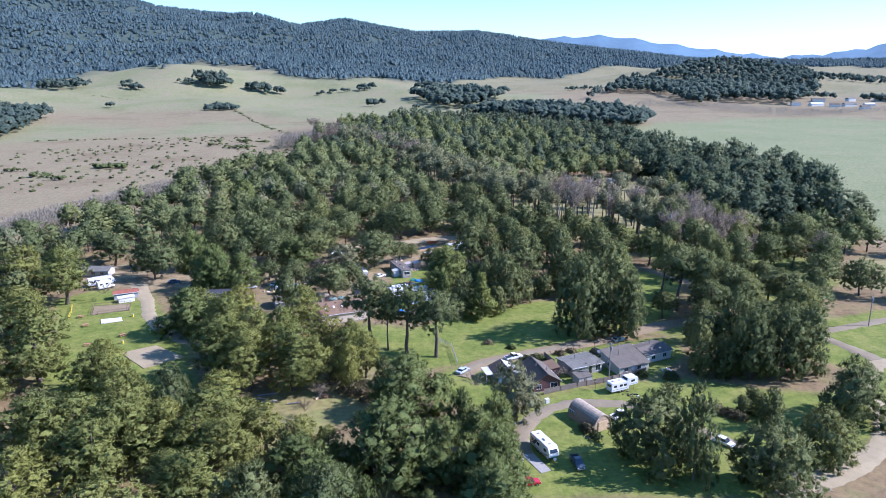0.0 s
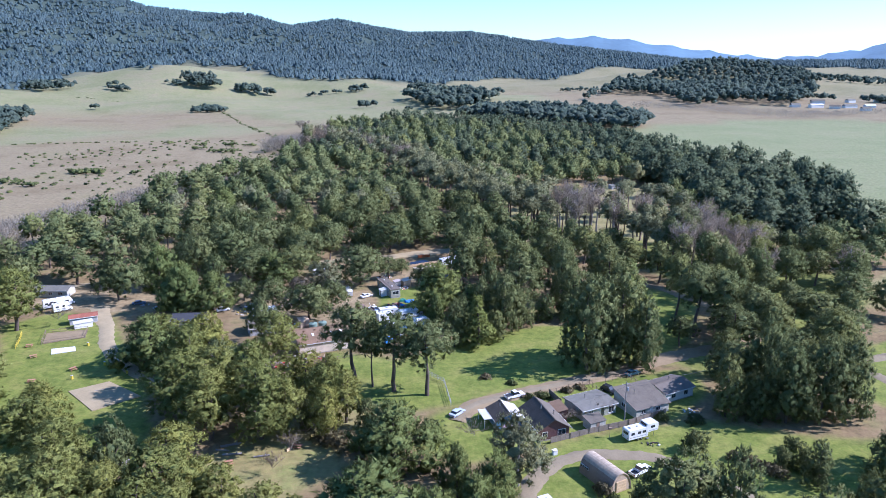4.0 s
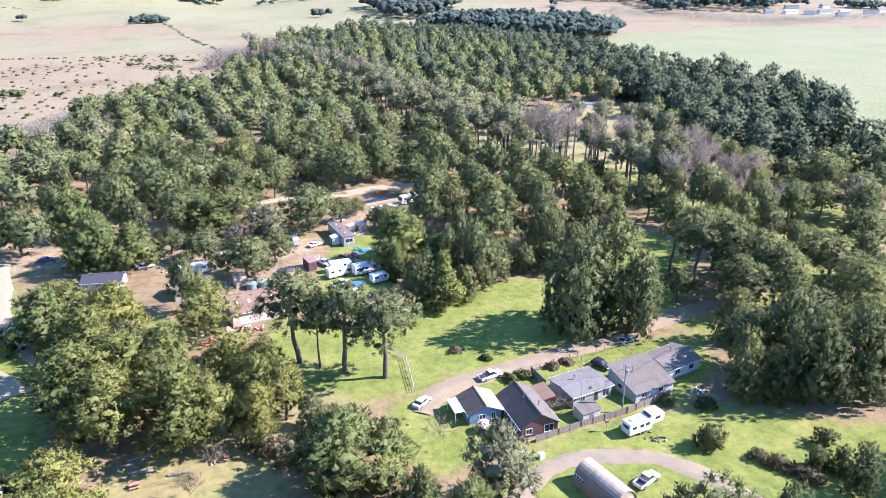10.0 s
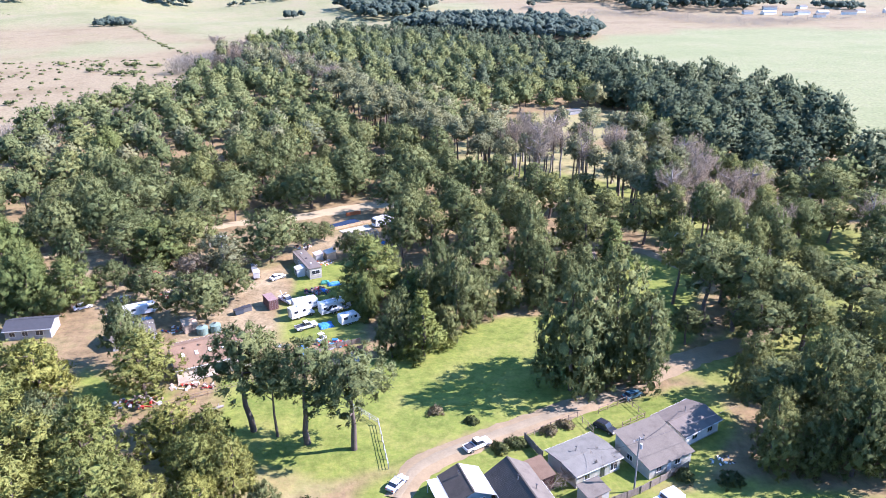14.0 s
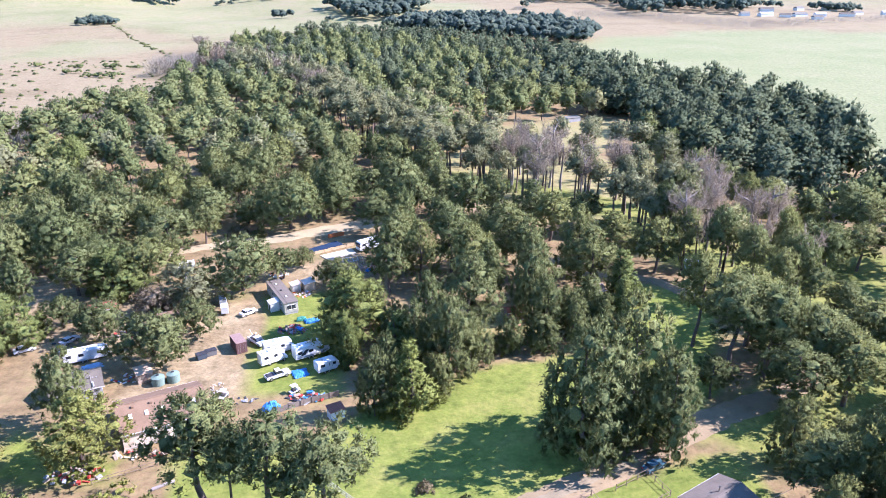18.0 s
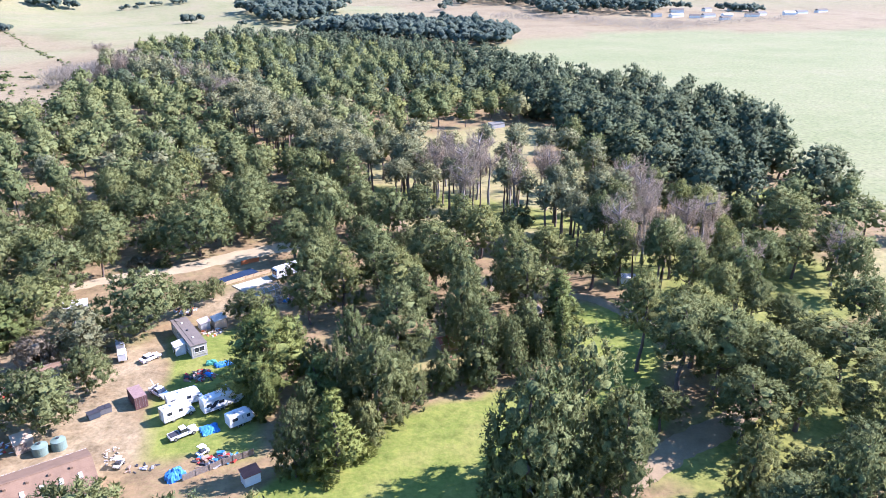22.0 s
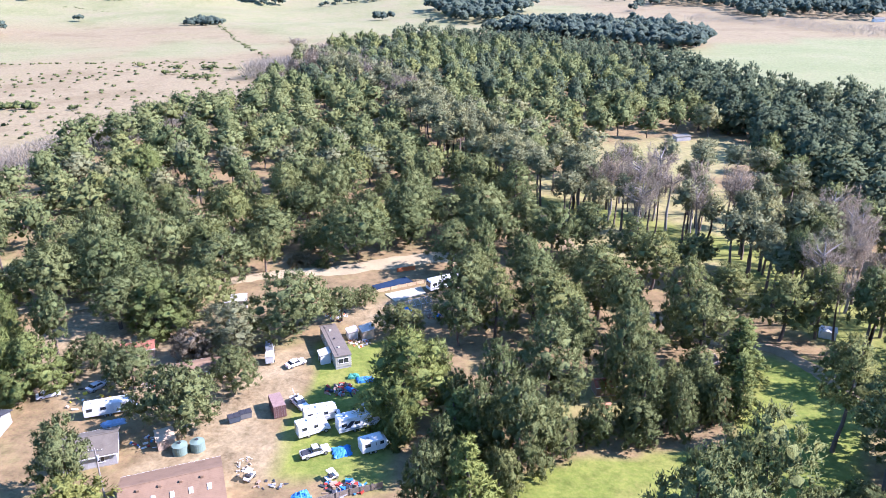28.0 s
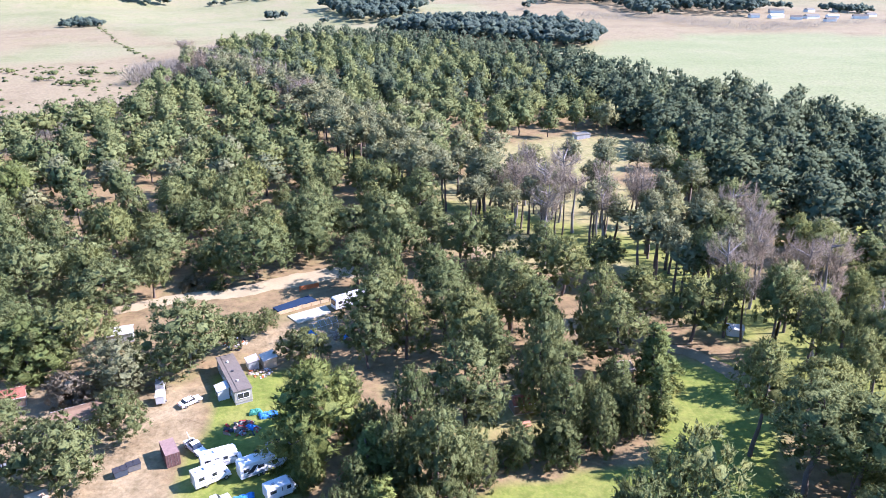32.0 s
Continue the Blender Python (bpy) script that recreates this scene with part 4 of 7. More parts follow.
spots, rng = scatter(FOREST, 12.2, 5, 60000)
wood_near, wood_far = [], []
for x, y in spots:
    R = rng.uniform(5.0, 7.5)
    H = rng.uniform(9, 14) + R * 0.5
    if (x - 10) ** 2 + (y - 250) ** 2 < 330 ** 2 and any((tx - x) ** 2 + (ty - y) ** 2 < (0.56 * (tr + R)) ** 2 for tx, ty, tr in taken):
        continue
    if abs(x) > 60 + 0.62 * y or y < 100:
        continue
    if y < 520 and not free_spot(x, y, R):
        continue
    px, py = np.array([x]), np.array([y])
    kind, pick = "pine", rng.random()
    edge = inside(px, py, FOREST)[0]
    if inside(px, py, GROVE)[0] > -2 or line_gap(x, y, BAND) < 15:
        kind, H, R = ("bare" if in_bare_stand(x, y) and pick < 0.8 else "olive"), rng.uniform(17, 21.5), rng.uniform(3.8, 5.4)
    elif in_bare_stand(x, y) and pick < 0.8:
        kind, H, R = "bare", rng.uniform(14, 18), rng.uniform(5, 7)
    elif line_gap(x, y, WINDBREAK) < 30:
        kind, H, R = "fan", rng.uniform(19, 25) + (2 if y < 640 else 0), rng.uniform(7, 9)
    elif x > 138 and y > 335:
        kind, H, R = "deep", rng.uniform(18, 24), rng.uniform(7.5, 9.5)
    elif line_gap(x, y, EDGE_ROW) < 24:
        kind, H, R = "tall", rng.uniform(15, 19), rng.uniform(6, 8)
    elif edge < 12 and x < -60 and y > 330 and pick < 0.45:
        kind, H, R = "bare", rng.uniform(8, 12), rng.uniform(4, 6)
    elif y > 560:
        kind, H = ("deep" if pick < 0.45 else "pine"), rng.uniform(15, 20)
    elif x < -20 and y < 225:
        kind = "yellow" if pick < 0.6 else "pine"
    elif pick < 0.07:
        kind = "round"
    elif pick < 0.17:
        kind = "pale"
    (wood_near if math.hypot(x - 5, (y - 250) * 0.9) < 145 else wood_far).append((kind, x, y, H, R))
for k, (kind, x, y, H, R) in enumerate(wood_near[:190]):
    plant({"pine": "wood", "pale": "wood", "deep": "full", "fan": "cypress"}.get(kind, kind), x, y, H, R, k)
wood_far += wood_near[190:]
for (ax, ay), (bx, by) in zip(BAND[1:], BAND[2:]):
    m = int(math.hypot(bx - ax, by - ay) / 2.4)
    for i in range(m):
        x, y = ax + (bx - ax) * i / m + rng.normal(0, 8), ay + (by - ay) * i / m + rng.normal(0, 8)
        if free_spot(x, y, 2.0):
            wood_far.append(("bare" if in_bare_stand(x, y) and rng.random() < 0.75 else "olive", x, y, rng.uniform(17, 22), rng.uniform(3.2, 4.8)))


STOCK = {"deep": (21, 8.5), "fan": (23, 8.0), "olive": (19.5, 4.5), "bare": (17, 5.5), "tall": (17, 7.0)}


def wood_stuff(name, rows, label, levels, mats, bark, seed):
    """Many far trees as one piece: lighter crowns on plain trunks."""
    rng = np.random.default_rng(seed)
    stock = {}
    vs, fs, ns, ids, shade, o = [], [], [], [], [], 0
    for kind, x, y, H, R in rows:
        level = next(lv for lv in levels if math.hypot(x - 10, y - 130) < lv[0])
        key = (kind, level[0], int(rng.integers(5)))
        size = STOCK.get(kind, (15, 6.8))
        if key not in stock:
            sub = np.random.default_rng((level[0] * 7 + key[2] * 31 + len(kind)) % 9999)
            kk = {"yellow": "layered", "grey": "round", "olive": "grove", "pale": "pine", "deep": "full"}.get(kind, kind)
            bare = kk == "bare"
            v, f, nrm, c = crown_tris(sub, kk, *size, level[1], level[2], level[3] * (1.6 if bare else 1), level[4] * (0.3 if bare else 1))
            trunk, _ = wood_arrays(sub, kk, *size, c, 0, 5 if level[0] < 450 else 3)
            stock[key] = v, f, nrm, trunk
        v, f, nrm, (tv, tf) = stock[key]
        a = rng.uniform(0, 6.28)
        m = np.array([[math.cos(a), -math.sin(a), 0], [math.sin(a), math.cos(a), 0], [0, 0, 1]]) * np.array([R / size[1], R / size[1], H / size[0]])
        base = np.array([x, y, float(height(x, y))])
        tone = rng.uniform(0, 1)
        spin = m / np.array([R / size[1], R / size[1], H / size[0]])
        for pv, pf, pn, mi in ((v, f, nrm, mats[kind]), (tv, tf, unit(tv * [1, 1, 0]), 0)):
            vs.append(pv @ m.T + base)
            ns.append(pn @ spin.T)
            fs.append(pf + o)
            ids.append(np.full(len(pf), mi))
            shade.append(np.full(len(pv), tone))
            o += len(pv)
    me = mesh_from(name, np.concatenate(vs), np.concatenate(fs), [bark, M_CYPRESS, M_TWIG, M_YELLOW, M_PINE, M_OLIVE, M_BLUEPINE], np.concatenate(ids), smooth_on=True)
    me.normals_split_custom_set_from_vertices(np.concatenate(ns))
    me.attributes.new("tree", "FLOAT", "POINT").data.foreach_set("value", np.concatenate(shade).astype(np.float32))
    ob = new(name, me)
    return tagged(ob, label, "woodland", kind="stuff")


WOOD_MATS = {"pine": 4, "full": 4, "tall": 4, "round": 4, "cypress": 1, "spruce": 1, "bare": 2, "yellow": 3, "grey": 4, "olive": 5, "pale": 5, "deep": 6, "fan": 6}
wood_stuff("pine_wood", wood_far, "dense dark pine wood stretching to the fields", [(290, 7, 720, 0.9, 0.42), (460, 5, 370, 1.3, 0.6), (2000, 4, 140, 1.8, 0.9)], WOOD_MATS, M_BARK, 3)


# ---- far country ----
def far_trees(name, rows, label, seed, mat, per=4):
    """Woods a kilometre off and more: crowns of many small leafy clumps."""
    rng = np.random.default_rng(seed)
    n = len(rows)
    r = np.array(rows)
    k = np.repeat(np.arange(n), per)
    m = n * per
    d = unit(rng.normal(size=(m, 3)) + [0, 0, 0.35])
    d[:, 2] = np.abs(d[:, 2])
    R, H = r[k, 3], r[k, 2]
    size = R * rng.uniform(0.22, 0.46, m)
    ground_z = height(r[:, 0], r[:, 1])[k]
    c = np.c_[r[k, 0], r[k, 1], ground_z + H * 0.42] + d * np.stack([R * 0.78, R * 0.78, H * 0.5], 1) * rng.uniform(0.55, 1.0, (m, 1))
    v = c[:, None] + OCTA[None] * size[:, None, None] * np.array([1.1, 1.1, 0.9]) * rng.uniform(0.6, 1.3, (m, 6, 1))
    f = (OCTA_F[None] + (np.arange(m) * 6)[:, None, None]).reshape(-1, 3)
    me = mesh_from(name, v.reshape(-1, 3), f, [mat], smooth_on=True)
    nrm = unit(0.7 * OCTA[None] + 0.8 * d[:, None] + 0.35 * rng.normal(size=(m, 6, 3)))
    me.normals_split_custom_set_from_vertices(nrm.reshape(-1, 3))
    me.attributes.new("tree", "FLOAT", "POINT").data.foreach_set("value", np.repeat(rng.uniform(0, 1, n)[k], 6).astype(np.float32))
    return tagged(new(name, me), label, "woodland", kind="stuff")


def far_firs(name, rows, label, seed, mat):
    """Distant conifers: ragged tapering spires."""
    rng = np.random.default_rng(seed)
    r = np.array(rows)
    n = len(r)
    a = np.arange(5) * 1.2566 + rng.uniform(0, 6.28, (n, 1))
    base = np.c_[r[:, 0], r[:, 1], height(r[:, 0], r[:, 1])]
    w = r[:, 3][:, None] * rng.uniform(0.7, 1.2, (n, 5))
    ring = base[:, None] + np.stack([w * np.cos(a), w * np.sin(a), rng.uniform(0.0, 0.3, (n, 5)) * r[:, 2][:, None]], 2)
    tip = base + np.c_[rng.normal(0, 0.8, (n, 2)), r[:, 2]]
    v = np.concatenate([ring, tip[:, None]], 1).reshape(-1, 3)
    f = (np.array([(i, (i + 1) % 5, 5) for i in range(5)])[None] + (np.arange(n) * 6)[:, None, None]).reshape(-1, 3)
    me = mesh_from(name, v, f, [mat], smooth_on=True)
    me.attributes.new("tree", "FLOAT", "POINT").data.foreach_set("value", np.repeat(rng.uniform(0, 1, n), 6).astype(np.float32))
    return tagged(new(name, me), label, "woodland", kind="stuff")


def far_twigs(name, rows, label, seed, mat, per=40):
    """Leafless brush: a haze of thin upright twigs."""
    rng = np.random.default_rng(seed)
    r = np.array(rows)
    k = np.repeat(np.arange(len(r)), per)
    n = len(k)
    R, H = r[k, 3][:, None], r[k, 2][:, None]
    d = rng.normal(size=(n, 3)) * 0.5
    p = np.c_[r[k, 0], r[k, 1], height(r[k, 0], r[k, 1])] + d * [1, 1, 0] * R + np.array([0, 0, 1]) * H * rng.uniform(0.1, 0.7, (n, 1))
    t1 = unit(d * [1, 1, 0] + [0, 0, 1.0] + 0.3 * rng.normal(size=(n, 3))) * H * rng.uniform(0.25, 0.5, (n, 1))
    t2 = unit(np.cross(t1, rng.normal(size=(n, 3)))) * rng.uniform(0.07, 0.17, (n, 1))
    v = np.stack([p - t2, p + t2, p + t1], 1).reshape(-1, 3)
    return tagged(new(name, mesh_from(name, v, np.arange(n * 3).reshape(-1, 3), [mat])), label, "brush", kind="stuff")


def cluster(rng, x, y, rx, ry, n, H, R):
    a, q = rng.uniform(0, 6.28, n), np.sqrt(rng.uniform(0, 1, n))
    return [(x + rx * q[i] * math.cos(a[i]), y + ry * q[i] * math.sin(a[i]), H * rng.uniform(0.7, 1.15), R * rng.uniform(0.8, 1.2)) for i in range(n)]


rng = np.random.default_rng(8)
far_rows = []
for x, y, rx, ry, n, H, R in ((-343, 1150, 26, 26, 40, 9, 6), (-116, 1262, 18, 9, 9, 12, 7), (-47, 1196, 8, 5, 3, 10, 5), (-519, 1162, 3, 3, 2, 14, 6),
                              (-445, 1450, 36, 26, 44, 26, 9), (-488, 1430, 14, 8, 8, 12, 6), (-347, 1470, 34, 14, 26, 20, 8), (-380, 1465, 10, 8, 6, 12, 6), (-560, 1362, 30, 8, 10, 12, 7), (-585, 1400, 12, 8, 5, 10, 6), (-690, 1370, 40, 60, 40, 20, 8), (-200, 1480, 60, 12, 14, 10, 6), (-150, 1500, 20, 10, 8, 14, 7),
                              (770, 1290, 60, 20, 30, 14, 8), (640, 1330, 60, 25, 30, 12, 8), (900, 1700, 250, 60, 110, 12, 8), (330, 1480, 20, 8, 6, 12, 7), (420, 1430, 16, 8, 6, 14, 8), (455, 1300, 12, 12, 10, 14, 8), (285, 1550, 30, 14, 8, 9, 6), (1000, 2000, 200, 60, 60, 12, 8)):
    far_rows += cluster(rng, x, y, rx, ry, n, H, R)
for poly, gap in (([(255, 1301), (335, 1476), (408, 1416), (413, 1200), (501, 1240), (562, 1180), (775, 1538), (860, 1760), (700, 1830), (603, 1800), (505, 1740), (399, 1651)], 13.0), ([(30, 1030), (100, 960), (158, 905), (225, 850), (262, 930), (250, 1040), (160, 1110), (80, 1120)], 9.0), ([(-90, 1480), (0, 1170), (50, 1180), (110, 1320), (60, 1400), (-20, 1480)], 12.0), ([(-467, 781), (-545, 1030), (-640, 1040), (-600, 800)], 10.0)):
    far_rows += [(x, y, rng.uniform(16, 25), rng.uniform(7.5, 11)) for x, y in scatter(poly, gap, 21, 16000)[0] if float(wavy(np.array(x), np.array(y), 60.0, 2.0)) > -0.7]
far_trees("far_groves", far_rows, "dark groves scattered over the far fields", 9, M_HAZYWOOD, 14)
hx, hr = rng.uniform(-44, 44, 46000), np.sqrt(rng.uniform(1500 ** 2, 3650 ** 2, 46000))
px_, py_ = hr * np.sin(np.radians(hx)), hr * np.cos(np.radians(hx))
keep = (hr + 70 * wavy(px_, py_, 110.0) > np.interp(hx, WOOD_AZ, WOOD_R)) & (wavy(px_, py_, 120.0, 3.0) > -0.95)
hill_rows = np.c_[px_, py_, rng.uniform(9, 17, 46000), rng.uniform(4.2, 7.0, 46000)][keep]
far_firs("hill_woods", hill_rows, "conifer forest covering the far hillsides", 10, M_HAZYHILL)

bush_rows = []
field = [(-200, 470), (-150, 560), (-130, 660), (-170, 780), (-260, 800), (-420, 640), (-380, 460)]
pts, rng = scatter(field, 9.0, 14, 5000)
for x, y in pts:
    if rng.random() < 0.62 * (1 + float(wavy(np.array(x), np.array(y), 30.0))):
        bush_rows.append((x, y, rng.uniform(0.5, 1.3), rng.uniform(1.0, 2.8)))
for x, y, rx, n in ((-262, 575, 14, 34), (-294, 532, 8, 12), (-276, 518, 6, 8), (-224, 571, 4, 4), (-267, 766, 5, 5), (-232, 752, 6, 7), (-202, 748, 8, 10), (-225, 720, 8, 8), (-180, 742, 5, 5), (-330, 560, 9, 8), (-190, 700, 14, 12)):
    bush_rows += cluster(rng, x, y, rx, rx * 0.5, n, 3.4, 2.8)
for line in ([(-313, 1122), (-228, 940), (-166, 806)], [(-429, 771), (-348, 781), (-263, 788), (-176, 796)], [(-610, 1300), (-560, 1290), (-520, 1270)]):
    for (ax, ay), (bx, by) in zip(line, line[1:]):
        m = int(math.hypot(bx - ax, by - ay) / 5)
        bush_rows += [(ax + (bx - ax) * i / m + rng.normal(0, 2), ay + (by - ay) * i / m + rng.normal(0, 2), rng.uniform(0.6, 1.6), rng.uniform(1.2, 2.6)) for i in range(m) if rng.random() < 0.7]
far_trees("field_shrubs", bush_rows, "low dark shrubs dotting the dry field", 15, M_SHRUB, 7)
brush = []
for x, y in scatter([(-245, 330), (-215, 330), (-150, 480), (-118, 590), (-134, 600), (-190, 480)], 4.5, 16, 4000)[0]:
    brush.append((x, y, 6.0, 3.6))
for x, y in scatter([(-160, 690), (-120, 690), (-70, 760), (-60, 800), (-110, 770), (-150, 730)], 5.0, 18, 3000)[0]:
    brush.append((x, y, 15.0, 5.2))
far_twigs("bare_brush", brush, "grey leafless brush along the wood's edge", 17, M_TWIG, 90)
far_brush = [(x, y, 8.0, 8.0) for x, y in scatter([(300, 1190), (389, 1110), (465, 993), (520, 1010), (600, 1050), (720, 1060), (720, 1090), (560, 1090), (479, 1118), (421, 1230), (340, 1250)], 11.0, 19, 6000)[0]]
far_twigs("bare_brush", far_brush, "mauve-grey leafless thicket beyond the green field", 23, M_TWIG, 60)

# horizon ridge: its blue is distance haze painted as base colour
M_HAZERIDGE = paint("haze_blue_ridge", (0.11, 0.185, 0.235), 1.0, wear=0.25, scale=0.004, fine=0.03, bumps=0)
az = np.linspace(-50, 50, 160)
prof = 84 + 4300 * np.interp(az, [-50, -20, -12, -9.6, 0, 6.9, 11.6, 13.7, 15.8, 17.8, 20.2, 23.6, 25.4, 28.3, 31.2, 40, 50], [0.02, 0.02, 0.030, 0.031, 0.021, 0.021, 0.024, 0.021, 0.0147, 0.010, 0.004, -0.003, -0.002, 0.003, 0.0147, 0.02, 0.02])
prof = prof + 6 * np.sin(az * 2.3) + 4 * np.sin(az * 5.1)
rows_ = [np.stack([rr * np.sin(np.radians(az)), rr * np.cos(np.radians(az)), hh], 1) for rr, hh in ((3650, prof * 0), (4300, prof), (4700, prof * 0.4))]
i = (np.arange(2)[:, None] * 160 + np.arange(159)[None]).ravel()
tagged(new("backdrop", mesh_from("backdrop", np.concatenate(rows_), np.stack([i, i + 1, i + 161, i + 160], 1), [M_HAZERIDGE], smooth_on=True)), "wooded ridge on the horizon, coloured haze blue", "hills", kind="structure")


# ---- building kit ----
def part(name, bm, mat, parent, label=""):
    """Links a bmesh as one mesh object under a thing or a part."""
    me = bpy.data.meshes.new(name)
    bmesh.ops.recalc_face_normals(bm, faces=bm.faces)
    bm.to_mesh(me)
    bm.free()
    me.materials.append(mat)
    ob = new(name, me)
    ob.parent = parent
    return tagged(ob, label) if label else ob


def thing(name, label, category, x, y, turn, z=None, group=""):
    """An empty at a thing's base, on the ground."""
    ob = tagged(new(name), label, category, group)
    ob.matrix_basis = pose(x, y, float(height(x, y)) + 0.02 if z is None else z, 0, 0, turn)
    return ob


def box(x0, x1, y0, y1, z0, z1, bevel=0.0, bm=None):
    out = bm or bmesh.new()
    made = bmesh.ops.create_cube(out, size=1.0, matrix=Matrix.LocRotScale(((x0 + x1) / 2, (y0 + y1) / 2, (z0 + z1) / 2), None, (x1 - x0, y1 - y0, z1 - z0)))
    if bevel:
        es = list({e for v in made["verts"] for e in v.link_edges})
        bmesh.ops.bevel(out, geom=es, offset=bevel, segments=2, affect="EDGES", profile=0.6)
    return out


def prism(profile, y0, y1, bevel=0.0, bm=None):
    """A side profile of (x, z) points, drawn out across y."""
    out = bm or bmesh.new()
    a = [out.verts.new((x, y0, z)) for x, z in profile]
    b = [out.verts.new((x, y1, z)) for x, z in profile]
    n = len(a)
    fs = [out.faces.new(a), out.faces.new(b[::-1])] + [out.faces.new((a[i], b[i], b[(i + 1) % n], a[(i + 1) % n])) for i in range(n)]
    if bevel:
        bmesh.ops.recalc_face_normals(out, faces=fs)
        bmesh.ops.bevel(out, geom=list({e for f in fs for e in f.edges}), offset=bevel, segments=2, affect="EDGES", profile=0.6)
    return out


def rod(p0, p1, r, sides=8, bm=None, r1=None):
    out = bm or bmesh.new()
    a, b = Vector(p0), Vector(p1)
    m = Matrix.Translation((a + b) / 2) @ (b - a).to_track_quat("Z", "Y").to_matrix().to_4x4()
    bmesh.ops.create_cone(out, cap_ends=True, segments=sides, radius1=r, radius2=r if r1 is None else r1, depth=(b - a).length, matrix=m)
    return out


M_WHITE = paint("white_paint", (0.64, 0.63, 0.59), 0.5, wear=0.1)
M_GEL = paint("white_fibreglass", (0.66, 0.66, 0.64), 0.35, wear=0.08, spec=0.5)
M_CREAM = rows_paint("cream_siding", (0.62, 0.52, 0.39), 0.22)
M_PALE = rows_paint("pale_siding", (0.42, 0.41, 0.34), 0.2)
M_BLUEWALL = rows_paint("blue_siding", (0.15, 0.25, 0.33), 0.2)
M_DARKWALL = rows_paint("dark_red_siding", (0.14, 0.075, 0.065), 0.2)
M_GREYWALL = rows_paint("grey_siding", (0.36, 0.36, 0.35), 0.2)
M_TAN = rows_paint("tan_siding", (0.44, 0.34, 0.24), 0.2)
M_BROWNWOOD = rows_paint("weathered_wood", (0.26, 0.19, 0.14), 0.25)
M_FENCE = rows_paint("fence_boards", (0.24, 0.20, 0.16), 0.15, "X")
M_SHINGLE = rows_paint("charcoal_shingles", (0.085, 0.073, 0.058), 0.16, "Y", 0.3)
M_GREYSHINGLE = rows_paint("grey_shingles", (0.140, 0.122, 0.096), 0.16, "Y", 0.3)
M_LIGHTROOF = rows_paint("light_grey_roof", (0.165, 0.158, 0.132), 0.3, "Y", 0.25)
M_BROWNROOF = rows_paint("brown_roof", (0.205, 0.135, 0.085), 0.3, "Y", 0.25)
M_MAUVEROOF = rows_paint("mauve_grey_roof", (0.150, 0.128, 0.104), 0.6, "X", 0.2)
M_WHITEMETAL = rows_paint("white_roof_sheets", (0.52, 0.51, 0.47), 0.25, "X", 0.12, 0.5)
M_REDROOF = rows_paint("rusty_red_roof", (0.30, 0.115, 0.075), 0.2, "X", 0.3)
M_RUST = paint("rusty_sheet", (0.40, 0.325, 0.235), 0.8, wear=0.35, scale=0.9, fine=7)
M_MAROON = paint("maroon_steel", (0.155, 0.085, 0.075), 0.65, wear=0.35, scale=0.8)
M_GLASS = paint("dark_glass", (0.03, 0.035, 0.04), 0.08, wear=0.1, bumps=0, spec=0.8)
M_RUBBER = paint("rubber", (0.03, 0.03, 0.03), 0.9, wear=0.2)
M_STEEL = paint("steel", (0.5, 0.5, 0.5), 0.35, 0.9, wear=0.2)
M_BLACK = paint("black_trim", (0.04, 0.04, 0.045), 0.6, wear=0.2)
M_GREYBAND = paint("grey_band", (0.33, 0.34, 0.36), 0.5, wear=0.1)
M_TARP = paint("blue_tarp", (0.05, 0.22, 0.50), 0.5, wear=0.2, scale=2)
M_DEEPBLUE = paint("navy_cover", (0.008, 0.026, 0.058), 0.9, wear=0.25, scale=0.5)
M_TANK = paint("green_tank", (0.16, 0.225, 0.185), 0.6, wear=0.15)
M_REDPAINT = paint("red_paint", (0.42, 0.05, 0.035), 0.5, wear=0.2)
M_ORANGE = paint("orange_plastic", (0.60, 0.16, 0.05), 0.6, wear=0.2)
M_YELLOWPAINT = paint("yellow_paint", (0.62, 0.48, 0.06), 0.6, wear=0.15)
M_LUMBER = paint("bare_lumber", (0.52, 0.38, 0.22), 0.8, wear=0.25)
M_LAMP = paint("lamp_glass", (0.7, 0.68, 0.62), 0.2, wear=0.05, bumps=0)
M_TAIL = paint("tail_glass", (0.35, 0.02, 0.02), 0.3, wear=0.05, bumps=0)


def window(parent, cx, cz, w, h, y, face):
    """A window on the wall at local y (face -1 or 1) or, with face 'x', on a gable end."""
    def at(u0, u1, d0, d1, z0, z1, bm=None):
        if face in (-1, 1):
            a, b = sorted((y + face * d0, y + face * d1))
            return box(u0, u1, a, b, z0, z1, bm=bm)
        s = 1 if y > 0 else -1
        a, b = sorted((y + s * d0, y + s * d1))
        return box(a, b, u0, u1, z0, z1, bm=bm)
    f = at(cx - w / 2 - 0.08, cx + w / 2 + 0.08, 0.003, 0.06, cz + h / 2, cz + h / 2 + 0.08)
    at(cx - w / 2 - 0.08, cx - w / 2, 0.003, 0.06, cz - h / 2, cz + h / 2, f)
    at(cx + w / 2, cx + w / 2 + 0.08, 0.003, 0.06, cz - h / 2, cz + h / 2, f)
    at(cx - 0.025, cx + 0.025, 0.003, 0.05, cz - h / 2, cz + h / 2, f)
    win = part("window", f, M_WHITE, parent)
    part("pane", at(cx - w / 2, cx + w / 2, 0.003, 0.02, cz - h / 2, cz + h / 2), M_GLASS, win)
    part("sill", at(cx - w / 2 - 0.12, cx + w / 2 + 0.12, 0.003, 0.12, cz - h / 2 - 0.08, cz - h / 2), M_WHITE, win)


